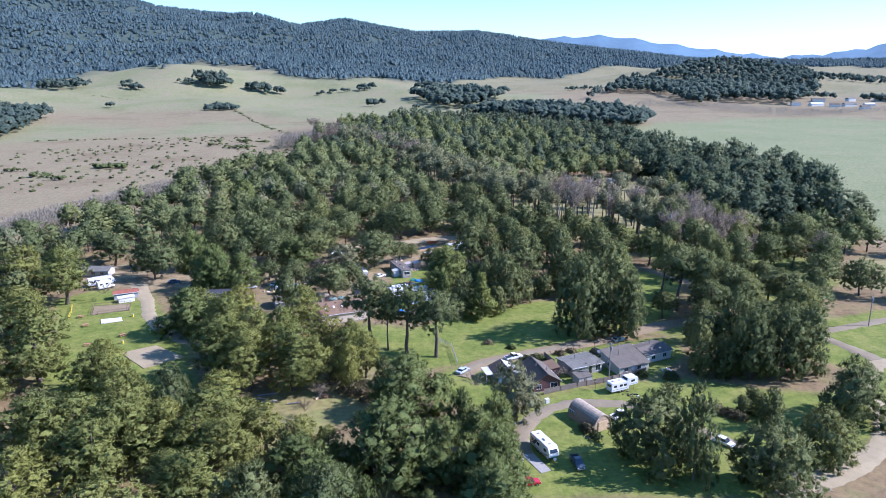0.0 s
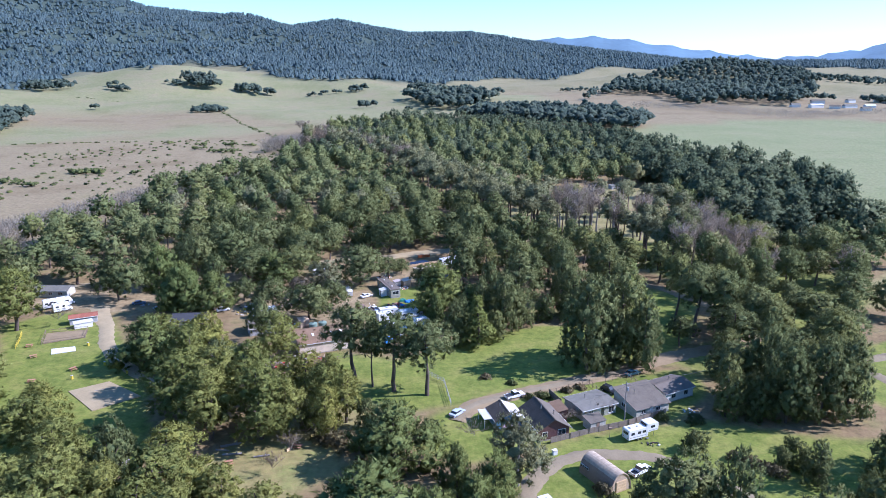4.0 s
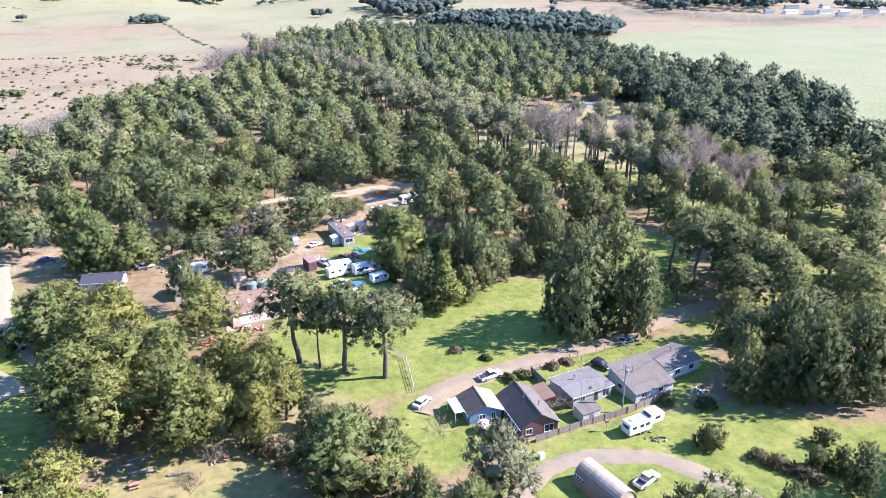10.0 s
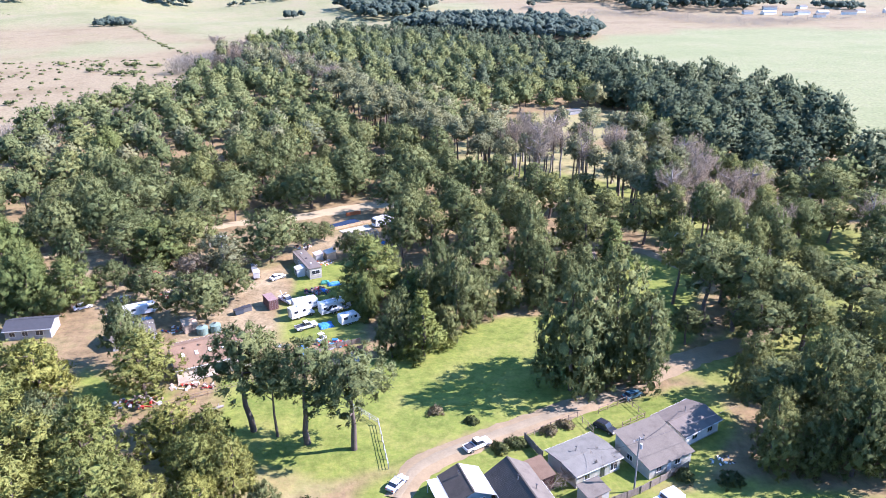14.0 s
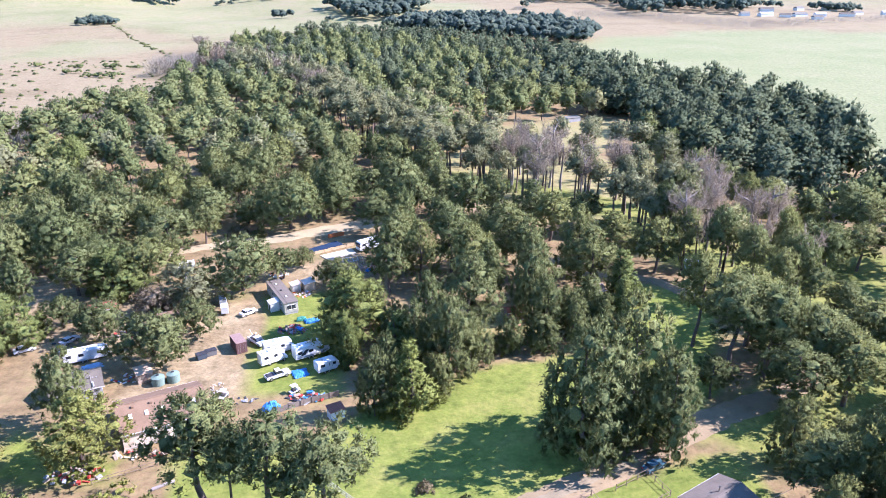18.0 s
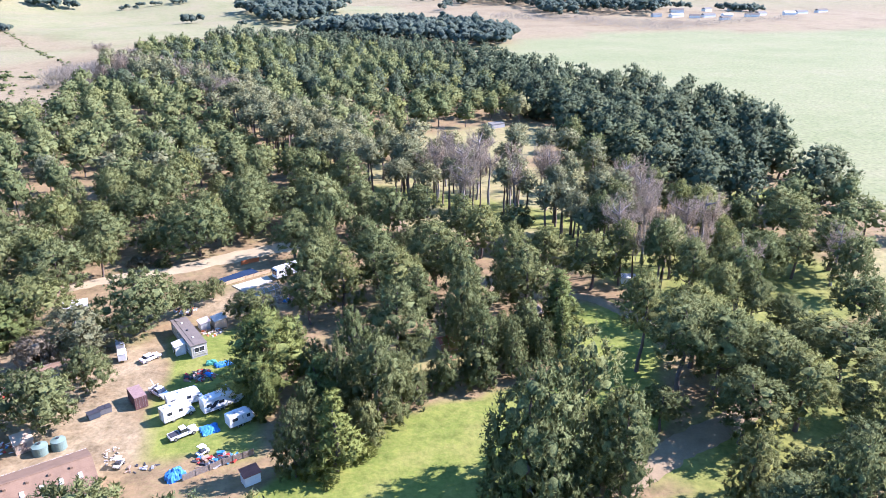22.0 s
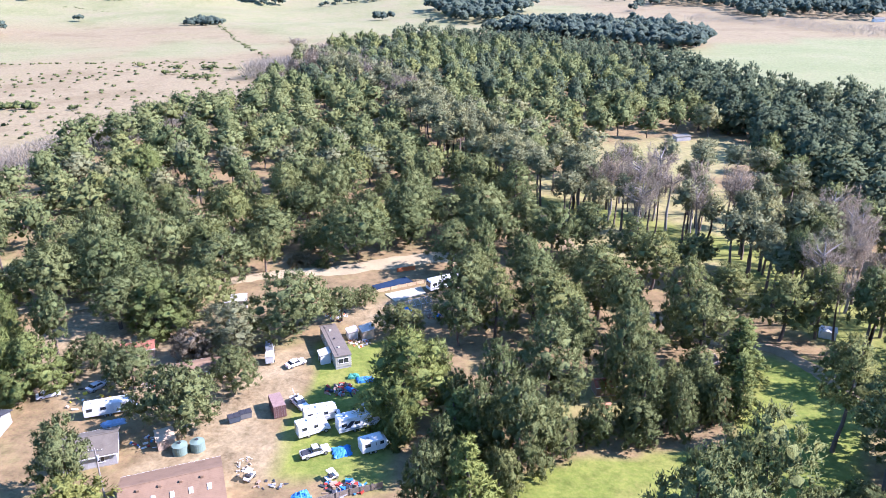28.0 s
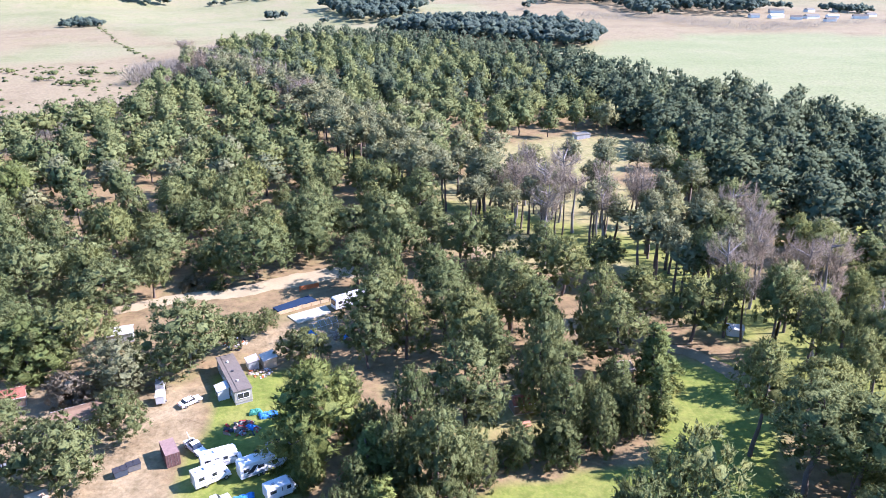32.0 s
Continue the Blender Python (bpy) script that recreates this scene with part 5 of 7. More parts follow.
def door(parent, cx, y, face, mat, w=0.95, h=2.05):
    a, b = sorted((y + face * 0.003, y + face * 0.06))
    d = part("door", box(cx - w / 2, cx + w / 2, a, b, 0.15, 0.15 + h, 0.01), mat, parent)
    a, b = sorted((y + face * 0.06, y + face * 0.12))
    part("handle", box(cx + w / 2 - 0.15, cx + w / 2 - 0.08, a, b, 1.1, 1.2), M_STEEL, d)


def gable_house(name, label, x, y, turn, L, W, he, hr, wall, roof, roof2=None, over=0.45, category="house", wins=(), ends=(), doors=(), pipes=(), trim=None):
    """A house with its ridge along local x: walls, two roof slopes, windows, doors, pipes."""
    h = thing(name, label, category, x, y, turn)
    t = 0.14
    part("foundation", box(-L / 2 - 0.04, L / 2 + 0.04, -W / 2 - 0.04, W / 2 + 0.04, -0.5, 0.18), M_CONCRETE, h)
    for s in (-1, 1):
        a, b = sorted((s * W / 2, s * (W / 2 - t)))
        part("wall", box(-L / 2, L / 2, a, b, 0.18, he), wall, h)
        bm = bmesh.new()
        a, b = sorted((s * L / 2, s * (L / 2 - t)))
        ring = [(-W / 2 + t, 0.18), (W / 2 - t, 0.18), (W / 2 - t, he), (0, hr - 0.08), (-W / 2 + t, he)]
        va, vb = [bm.verts.new((a, py, pz)) for py, pz in ring], [bm.verts.new((b, py, pz)) for py, pz in ring]
        bm.faces.new(va)
        bm.faces.new(vb[::-1])
        for i in range(5):
            bm.faces.new((va[i], vb[i], vb[(i + 1) % 5], va[(i + 1) % 5]))
        part("gable_wall", bm, wall, h)
        k = (hr - he) / (W / 2)
        ye = s * (W / 2 + over)
        bm = bmesh.new()
        zs = he - k * over
        ring = [(0, hr), (ye, zs), (ye, zs + 0.16), (0, hr + 0.17)]
        va, vb = [bm.verts.new((-L / 2 - over, py, pz)) for py, pz in ring], [bm.verts.new((L / 2 + over, py, pz)) for py, pz in ring]
        bm.faces.new(va)
        bm.faces.new(vb[::-1])
        for i in range(4):
            bm.faces.new((va[i], vb[i], vb[(i + 1) % 4], va[(i + 1) % 4]))
        part("roof_slope", bm, (roof2 or roof) if s > 0 else roof, h)
        a, b = sorted((ye + s * 0.003, ye + s * 0.05))
        part("fascia", box(-L / 2 - over, L / 2 + over, a, b, zs - 0.04, zs + 0.15), trim or M_WHITE, h)
    part("ridge_cap", box(-L / 2 - over, L / 2 + over, -0.14, 0.14, hr + 0.155, hr + 0.2, 0.01), roof, h)
    for side, cx, cz, w, hh in wins:
        window(h, cx, cz, w, hh, side * W / 2, side)
    for side, cy, cz, w, hh in ends:
        window(h, cy, cz, w, hh, side * L / 2, "x")
    for side, cx, m in doors:
        door(h, cx, side * W / 2, side, m)
    for px, py in pipes:
        k = hr - abs(py) * (hr - he) / (W / 2)
        pipe = part("vent_pipe", rod((px, py, k - 0.1), (px, py, k + 1.0), 0.1), M_STEEL, h)
        part("cap", rod((px, py, k + 1.0), (px, py, k + 1.08), 0.17, 8), M_BLACK, pipe)
    return h


def flat_shed(name, label, x, y, turn, L, W, h0, h1, wall, roof, over=0.2, door_mat=None, category="shed"):
    """A small shed with a single sloping roof, low at -y."""
    s = thing(name, label, category, x, y, turn)
    bm = bmesh.new()
    ring = [(-W / 2, -0.3), (W / 2, -0.3), (W / 2, h1), (-W / 2, h0)]
    va, vb = [bm.verts.new((-L / 2, a, b)) for a, b in ring], [bm.verts.new((L / 2, a, b)) for a, b in ring]
    bm.faces.new(va)
    bm.faces.new(vb[::-1])
    for i in range(4):
        bm.faces.new((va[i], vb[i], vb[(i + 1) % 4], va[(i + 1) % 4]))
    part("wall", bm, wall, s)
    k = (h1 - h0) / W
    bm = bmesh.new()
    ring = [(-W / 2 - over, h0 - k * over + 0.01), (W / 2 + over, h1 + k * over + 0.01), (W / 2 + over, h1 + k * over + 0.1), (-W / 2 - over, h0 - k * over + 0.1)]
    va, vb = [bm.verts.new((-L / 2 - over, a, b)) for a, b in ring], [bm.verts.new((L / 2 + over, a, b)) for a, b in ring]
    bm.faces.new(va)
    bm.faces.new(vb[::-1])
    for i in range(4):
        bm.faces.new((va[i], vb[i], vb[(i + 1) % 4], va[(i + 1) % 4]))
    part("roof", bm, roof, s)
    if door_mat:
        door(s, 0, -W / 2, -1, door_mat, 0.9, min(1.9, h0 - 0.25))
    return s


# ---- the row of cottages ----
gable_house("house", "small cottage with a half white roof and blue gable", 16.3, 182.3, -75.7, 6.6, 6.4, 2.5, 3.9, M_BLUEWALL, M_SHINGLE, M_WHITEMETAL, ends=[(1, -0.6, 1.5, 1.2, 1.0), (1, 1.6, 1.4, 0.8, 1.4)], wins=[(1, 0.5, 1.5, 1.3, 1.0)], pipes=[(-1.2, -0.8)])
porch = thing("porch_roof", "white sheet porch roof on posts beside the cottage", "porch roof", 11.9, 182.0, -75.7)
part("roof_sheet", prism([(-2.6, 2.3), (2.6, 2.3), (2.6, 2.38), (-2.6, 2.38)], -1.3, 1.3), M_WHITEMETAL, porch)
for px in (-2.4, 2.4):
    for py in (-1.15, 1.15):
        part("post", rod((px, py, -0.2), (px, py, 2.3), 0.06), M_WHITE, porch)
# sun-side slope in paler shingles: its brighter light is put into the colour
gable_house("house", "dark cottage with charcoal shingles and a white-framed gable", 25.2, 179.7, -75, 11.4, 7.4, 2.6, 4.9, M_DARKWALL, M_SHINGLE, M_GREYSHINGLE, ends=[(1, -2.2, 1.5, 1.1, 1.1), (1, 1.9, 1.5, 1.8, 1.5)], wins=[(-1, 3.4, 1.5, 1.2, 1.0), (-1, -1.5, 1.5, 1.2, 1.0), (1, 2.0, 1.5, 1.0, 1.0)], doors=[(-1, 1.2, M_WHITE)], pipes=[(-0.5, -0.6), (2.0, 1.4)])
flat_shed("lean_to", "low brown lean-to against the dark cottage", 29.0, 185.0, -75, 5.2, 3.2, 2.4, 2.9, M_DARKWALL, M_BROWNROOF)
gable_house("house", "pale cottage with a broad light grey roof", 37.6, 188.0, 25, 9.6, 7.6, 2.6, 2.95, M_PALE, M_LIGHTROOF, ends=[(1, -1.5, 1.5, 1.2, 1.2), (1, 1.5, 1.4, 1.4, 1.6)], wins=[(-1, 3.4, 1.4, 1.5, 1.7), (-1, -2.5, 1.5, 1.1, 1.0)], doors=[(-1, 0.9, M_GLASS)], pipes=[(-1.0, 1.0)])
flat_shed("garden_shed", "small pale shed with a grey sloping roof", 36.9, 179.7, 25, 4.2, 3.0, 2.0, 2.5, M_PALE, M_GREYSHINGLE, door_mat=M_BROWNWOOD)
wide = flat_shed("house", "pale cottage under one wide weathered grey roof slope", 50.4, 189.3, 24, 9.8, 8.6, 2.3, 4.3, M_PALE, M_GREYSHINGLE, over=0.4, category="house")
for cx in (-2.8, 1.6):
    window(wide, cx, 1.4, 1.2, 1.0, -4.3, -1)
door(wide, -0.4, -4.3, -1, M_WHITE)
window(wide, 0.5, 1.5, 1.2, 1.0, -4.9, "x")
pipe = part("vent_pipe", rod((-1.5, 1.0, 3.4), (-1.5, 1.0, 4.5), 0.1), M_STEEL, wide)
part("cap", rod((-1.5, 1.0, 4.5), (-1.5, 1.0, 4.58), 0.17, 8), M_BLACK, pipe)
gable_house("house", "white cottage with a low mauve-grey roof", 59.4, 196.6, 28, 9.4, 7.4, 2.6, 3.5, M_WHITE, M_MAUVEROOF, ends=[(-1, 0.5, 1.5, 1.2, 1.0)], wins=[(-1, -2.0, 1.5, 1.3, 1.0), (-1, 2.2, 1.5, 1.3, 1.1)], pipes=[(0.5, 0.8)])
umb = thing("patio_umbrella", "faded pink and white patio umbrella over a table", "umbrella", 16.6, 176.4, 0)
part("pole", rod((0, 0, -0.1), (0, 0, 2.2), 0.03), M_STEEL, umb)
part("canopy", rod((0, 0, 1.85), (0, 0, 2.3), 1.35, 10, r1=0.05), paint("pink_canvas", (0.62, 0.42, 0.42), 0.8), umb)
part("tabletop", rod((0, 0, 0.7), (0, 0, 0.75), 0.6, 14), M_WHITE, umb)


# ---- fences and poles ----
def fence(label, pts, h, mat, gap=2.2, boards=True, rails=2, name="fence"):
    """Posts along a line, with board panels or rails between them."""
    x0, y0 = pts[0]
    f = tagged(new(name), label, "fence")
    f.matrix_basis = pose(x0, y0, float(height(x0, y0)))
    k = 0
    for (ax, ay), (bx, by) in zip(pts, pts[1:]):
        d = math.hypot(bx - ax, by - ay)
        n = max(1, round(d / gap))
        ux, uy = (bx - ax) / d, (by - ay) / d
        ang = math.degrees(math.atan2(uy, ux))
        for i in range(n + 1):
            x, y = ax + (bx - ax) * i / n - x0, ay + (by - ay) * i / n - y0
            k += 1
            lean = 2.5 * math.sin(k * 2.7)
            p = part("post", box(-0.05, 0.05, -0.05, 0.05, -0.4, h + 0.08 + 0.05 * math.sin(k * 1.9)), mat, f)
            p.matrix_basis = pose(x, y, 0, lean, 0.7 * lean, ang)
            if i == n:
                break
            s = d / n
            if boards:
                for b in range(4):
                    q = part("board", box(b * s / 4 + 0.012, (b + 1) * s / 4 - 0.012, -0.02, 0.02, 0.05, h + 0.06 * math.sin(k * 3.1 + b * 1.7)), mat, f)
                    q.matrix_basis = pose(x - 0.06 * uy, y + 0.06 * ux, 0, 0, 0, ang)
            else:
                for b in range(rails):
                    z = h * (0.35 + 0.6 * b / max(1, rails - 1)) if rails > 1 else h * 0.9
                    q = part("rail", box(0, s, -0.025, 0.025, z - 0.04, z + 0.04), mat, f)
                    q.matrix_basis = pose(x - 0.076 * uy, y + 0.076 * ux, 0, 0, 0, ang)
    return f


fence("weathered board fence behind the cottages", [(25.7, 172.4), (35.1, 176.3), (45.1, 180.2), (55.5, 185.6)], 1.5, M_FENCE, 2.4)
fence("board fence between two cottage gardens", [(28.9, 196.4), (31.0, 190.6)], 1.7, M_FENCE)
fence("low wire and post garden fence", [(29.3, 196.9), (34.5, 199.6), (40.4, 202.4), (42.0, 197.0)], 1.3, M_BROWNWOOD, 2.0, False)
fence("post and rail fence by the parked car", [(44.9, 203.4), (51.5, 206.6), (53.2, 201.0), (48.0, 198.4)], 1.3, M_BROWNWOOD, 2.2, False)
fence("post and wire fence across the meadow edge", [(-2.6, 209.5), (2.2, 204.0), (3.1, 196.3), (3.8, 190.6)], 1.4, M_GREYWALL, 2.6, False, 3)
fence("pale picket fence round a cottage yard", [(20.0, 174.4), (19.3, 179.0), (18.8, 183.5)], 1.3, M_FENCE)
fence("old fence along the junk yard", [(-13.2, 232.0), (-6.8, 235.0), (-1.6, 236.8)], 1.3, M_FENCE)
fence("low rail fence in front of the barn", [(-42, 214), (-30, 219), (-22, 223), (-14, 226)], 1.0, M_BROWNWOOD, 2.4, False)


def utility_pole(x, y, h, turn, label):
    p = thing("utility_pole", label, "utility pole", x, y, turn)
    part("pole", rod((0, 0, -0.5), (0, 0, h), 0.16, 10, r1=0.11), M_GREYBARK, p)
    arm = part("crossarm", box(-1.1, 1.1, 0.12, 0.22, h - 0.7, h - 0.58), M_GREYBARK, p)
    for k in (-1, -0.4, 0.4, 1):
        part("insulator", rod((k, 0.17, h - 0.58), (k, 0.17, h - 0.42), 0.05, 6), M_WHITE, arm)
    part("transformer", rod((0.3, -0.25, h - 2.2), (0.3, -0.25, h - 1.3), 0.22, 10), M_GREYBAND, p)
    return p


def wire(p0, p1, sag, label):
    n = 14
    pts = [Vector(p0).lerp(Vector(p1), i / n) + Vector((0, 0, -4 * sag * (i / n) * (1 - i / n))) for i in range(n + 1)]
    v, f = tube(pts, [0.025] * (n + 1), 4)
    tagged(new("overhead_wire", mesh_from("overhead_wire", v, f, [M_BLACK])), label, "wire")


utility_pole(44.2, 180.8, 10.8, 25, "weathered wooden utility pole behind the cottages")
utility_pole(136, 220, 10.5, 60, "wooden utility pole at the roadside")
utility_pole(-47.0, 233.0, 10.0, 10, "grey wooden pole among the pines")
for k, (ex, ey, ez) in enumerate(((49, 191, 4.6), (58, 197, 3.7), (38, 188, 3.8), (136, 220, 9.9))):
    wire((44.2, 180.8, 10.1 - 0.1 * k), (ex, ey, ez), 0.7, "thin black service wire from the pole")
pst = thing("bird_feeder", "small box on a thin post in the lawn", "bird feeder", 39.4, 174.8, 10)
part("post", rod((0, 0, -0.2), (0, 0, 2.0), 0.05), M_BROWNWOOD, pst)
part("box", box(-0.35, 0.35, -0.2, 0.2, 2.0, 2.5, 0.03), M_BROWNWOOD, pst)


# ---- arched hut ----
def arched_hut(x, y, turn):
    h = thing("arched_hut", "arched hut with pale weathered roof and brown sides", "hut", x, y, turn)
    L, W, H = 9.8, 5.2, 4.1
    n = 16
    arc = [(W / 2 * math.cos(math.pi * i / n), H * math.sin(math.pi * i / n) ** 0.85 if 0 < i < n else 0.0) for i in range(n + 1)]

    def shell(i0, i1, x0, x1, grow):
        bm = bmesh.new()
        outer = [(p[0] * grow, p[1] * grow) for p in arc[i0:i1 + 1]]
        inner = [(p[0] * (grow - 0.04), p[1] * (grow - 0.04)) for p in arc[i0:i1 + 1]]
        ring = outer + inner[::-1]
        va, vb = [bm.verts.new((x0, a, b)) for a, b in ring], [bm.verts.new((x1, a, b)) for a, b in ring]
        m = len(ring)
        for i in range(m):
            bm.faces.new((va[i], vb[i], vb[(i + 1) % m], va[(i + 1) % m]))
        k = len(outer)
        for v in (va, vb):
            for i in range(k - 1):
                bm.faces.new((v[i], v[i + 1], v[m - 2 - i], v[m - 1 - i]))
        return bm
    part("roof", shell(4, 12, -L / 2, L / 2, 1.0), M_RUST, h, "pale weathered roof sheets")
    part("side_wall", shell(0, 4, -L / 2, L / 2, 1.0), M_BROWNWOOD, h)
    part("side_wall", shell(12, 16, -L / 2, L / 2, 1.0), M_BROWNWOOD, h)
    for k in range(9):
        xx = -L / 2 + 0.1 + k * (L - 0.3) / 8
        part("rib", shell(4, 12, xx, xx + 0.1, 1.012), M_RUST, h)
    for s in (-1, 1):
        bm = bmesh.new()
        va = [bm.verts.new((s * (L / 2 - 0.15), a * 0.95, b * 0.95)) for a, b in arc]
        vb = [bm.verts.new((s * (L / 2 - 0.25), a * 0.95, b * 0.95)) for a, b in arc]
        bm.faces.new(va)
        bm.faces.new(vb[::-1])
        for i in range(n):
            bm.faces.new((va[i], vb[i], vb[i + 1], va[i + 1]))
        part("end_wall", bm, M_TAN, h)
    d = part("garage_door", box(-L / 2 + 0.02, -L / 2 + 0.12, -1.3, 1.3, 0.05, 2.5, 0.01), M_LUMBER, h, "tan wooden garage door")
    for k in range(4):
        part("panel", box(-L / 2 - 0.02, -L / 2 + 0.017, -1.2, 1.2, 0.12 + k * 0.6, 0.62 + k * 0.6, 0.008), M_LUMBER, d)
    for k in range(4):
        z0 = 1.7
        win = part("window", box(2.2 + k * 0.62, 2.75 + k * 0.62, 2.44, 2.56, z0, z0 + 0.6), M_WHITE, h)
        part("pane", box(2.26 + k * 0.62, 2.69 + k * 0.62, 2.563, 2.58, z0 + 0.06, z0 + 0.54), M_GLASS, win)
    return h


arched_hut(34.4, 157.6, 118)


# ---- barn ----
barn = gable_house("barn", "long cream barn with a brown roof and skylights", -34.6, 231.4, 22.5, 15.2, 12.0, 3.3, 5.7, M_CREAM, M_BROWNROOF, over=0.35, category="barn", ends=[(1, 1, 2, 1, 1)])
for k in range(5):
    cx, cy = -5.6 + k * 2.8, -2.9
    zz = 5.7 - abs(cy) * 2.4 / 6.0 + 0.17
    s = part("skylight", box(-0.32, 0.32, -0.55, 0.55, -0.08, 0.12, 0.03), M_WHITE, barn, "white curbed skylight")
    s.matrix_basis = pose(cx, cy, zz, math.degrees(math.atan(0.4)), 0, 0)
    q = part("pane", box(-0.25, 0.25, -0.47, 0.47, 0.122, 0.135), M_GEL, s)
for k in range(4):
    part("roof_vent", box(-5.2 + k * 3.2, -4.7 + k * 3.2, -1.35, -0.95, 5.1, 5.75, 0.04), M_BROWNROOF, barn)
flat_shed("well_house", "small tan shed with a sandy roof", -42.4, 247.4, 28, 3.0, 2.8, 2.1, 2.6, M_TAN, paint("sandy_roof", (0.50, 0.36, 0.23), 0.8), door_mat=M_BROWNWOOD)


def water_tank(x, y, r, h):
    t = thing("water_tank", "round dark green plastic water tank", "water tank", x, y, 0, group="water tanks")
    part("body", rod((0, 0, -0.1), (0, 0, h), r, 24), M_TANK, t)
    part("dome", rod((0, 0, h), (0, 0, h + 0.35), r * 0.97, 24, r1=0.3), M_TANK, t)
    part("lid", rod((0, 0, h + 0.35), (0, 0, h + 0.45), 0.3, 12), M_BLACK, t)
    for k in range(3):
        part("band", rod((0, 0, 0.4 + k * 0.5), (0, 0, 0.46 + k * 0.5), r * 1.012, 24), M_TANK, t)


water_tank(-39.0, 245.4, 1.35, 1.7)
water_tank(-36.2, 246.5, 1.3, 1.7)


def dumpster(x, y, turn, mat, label):
    d = thing("dumpster", label, "dumpster", x, y, turn)
    part("bin", prism([(-1.0, 0.1), (1.0, 0.1), (1.15, 1.25), (-1.15, 1.25)], -0.75, 0.75, 0.02), mat, d)
    for s in (-1, 1):
        part("lid", box(min(0.03 * s, 1.2 * s), max(0.03 * s, 1.2 * s), -0.82, 0.8, 1.27, 1.34, 0.02), M_BLACK, d)
        part("side_pocket", box(s * 1.12 - 0.06, s * 1.12 + 0.06, -0.5, 0.5, 0.7, 0.95), mat, d)
    for a in (-0.9, 0.9):
        for b in (-0.6, 0.6):
            part("caster", rod((a, b - 0.05, 0.06), (a, b + 0.05, 0.06), 0.08), M_RUBBER, d)


dumpster(-32.2, 255.2, 30, paint("slate_steel", (0.05, 0.065, 0.08), 0.7), "slate blue steel dumpster full of junk")
dumpster(-30.4, 256.6, 28, paint("dark_grey_steel", (0.12, 0.12, 0.115), 0.7), "grey steel dumpster heaped with scrap")


def container(x, y, turn, L, W, H):
    c = thing("shipping_container", "maroon corrugated steel shipping container", "container", x, y, turn)
    part("floor_frame", box(-L / 2, L / 2, -W / 2, W / 2, 0.0, 0.16), M_MAROON, c)
    part("roof", box(-L / 2, L / 2, -W / 2, W / 2, H - 0.1, H, 0.02), paint("faded_maroon_roof", (0.25, 0.165, 0.14), 0.75, wear=0.3), c)
    for s in (-1, 1):
        bm = bmesh.new()
        box(-L / 2 + 0.06, L / 2 - 0.06, min(s * (W / 2 - 0.08), s * (W / 2 - 0.05)), max(s * (W / 2 - 0.08), s * (W / 2 - 0.05)), 0.16, H - 0.1, bm=bm)
        part("side_wall", bm, M_MAROON, c)
        for k in range(int(L / 0.42)):
            xx = -L / 2 + 0.2 + k * 0.42
            a, b = sorted((s * (W / 2 - 0.047), s * W / 2))
            part("rib", prism([(xx, 0.17), (xx + 0.2, 0.17), (xx + 0.2, H - 0.11), (xx, H - 0.11)], a, b), M_MAROON, c)
        for xx in (-L / 2, L / 2 - 0.08):
            a, b = sorted((s * W / 2, s * (W / 2 - 0.1)))
            part("corner_post", box(xx, xx + 0.08, a, b, 0.16, H - 0.1), M_MAROON, c)
    for s in (-1, 1):
        a, b = sorted((0.01 * s, s * (W / 2 - 0.1)))
        d = part("door_leaf", box(-L / 2 + 0.01, -L / 2 + 0.06, a, b, 0.17, H - 0.11, 0.01), M_MAROON, c)
        for k in (0.35, 0.8):
            part("lock_bar", rod((-L / 2 - 0.01, s * k, 0.2), (-L / 2 - 0.01, s * k, H - 0.15), 0.025, 6), M_STEEL, d)
        for k in range(4):
            part("rib", box(-L / 2 - 0.02, -L / 2 + 0.007, s * 0.57 - 0.4, s * 0.57 + 0.4, 0.4 + k * 0.52, 0.52 + k * 0.52), M_MAROON, d)
    part("end_wall", box(L / 2 - 0.06, L / 2 - 0.02, -W / 2 + 0.1, W / 2 - 0.1, 0.16, H - 0.1), M_MAROON, c)


container(-24.7, 258.9, 116.5, 4.9, 2.4, 2.6)

# ---- mobile home and small buildings ----
mob = thing("mobile_home", "long pale mobile home with a mauve-grey roof", "mobile home", -17.3, 282.4, -67)
part("body", box(-7.7, 7.7, -1.75, 1.75, 0.5, 3.05, 0.04), M_PALE, mob)
part("skirting", box(-7.6, 7.6, -1.68, 1.68, -0.2, 0.5), M_GREYWALL, mob)
part("roof", prism([(-7.85, 3.05), (7.85, 3.05), (7.85, 3.2), (-7.85, 3.2)], -1.9, 1.9, 0.04), M_MAUVEROOF, mob)
part("roof_crown", box(-7.7, 7.7, -1.0, 1.0, 3.2, 3.28, 0.03), M_MAUVEROOF, mob)
for k in range(3):
    part("roof_vent", box(-4.5 + 4.2 * k, -4.1 + 4.2 * k, -0.3, 0.1, 3.25, 3.55, 0.03), M_BLACK if k == 1 else M_WHITE, mob)
for cx in (-5.5, -2, 2, 5):
    window(mob, cx, 1.95, 1.1, 0.9, -1.75, -1)
window(mob, 0, 1.9, 2.2, 1.1, 7.7, "x")
door(mob, 3.6, -1.75, -1, M_WHITE)
flat_shed("entry_room", "white entry room built onto the mobile home", -19.0, 278.2, -67, 2.6, 2.2, 2.2, 2.6, M_WHITE, M_WHITEMETAL, door_mat=M_GLASS)
flat_shed("garden_shed", "beige garden shed with a flat pale roof", -11.2, 290.0, -67, 3.2, 2.8, 2.1, 2.5, M_TAN, paint("beige_roof", (0.50, 0.44, 0.37), 0.8))
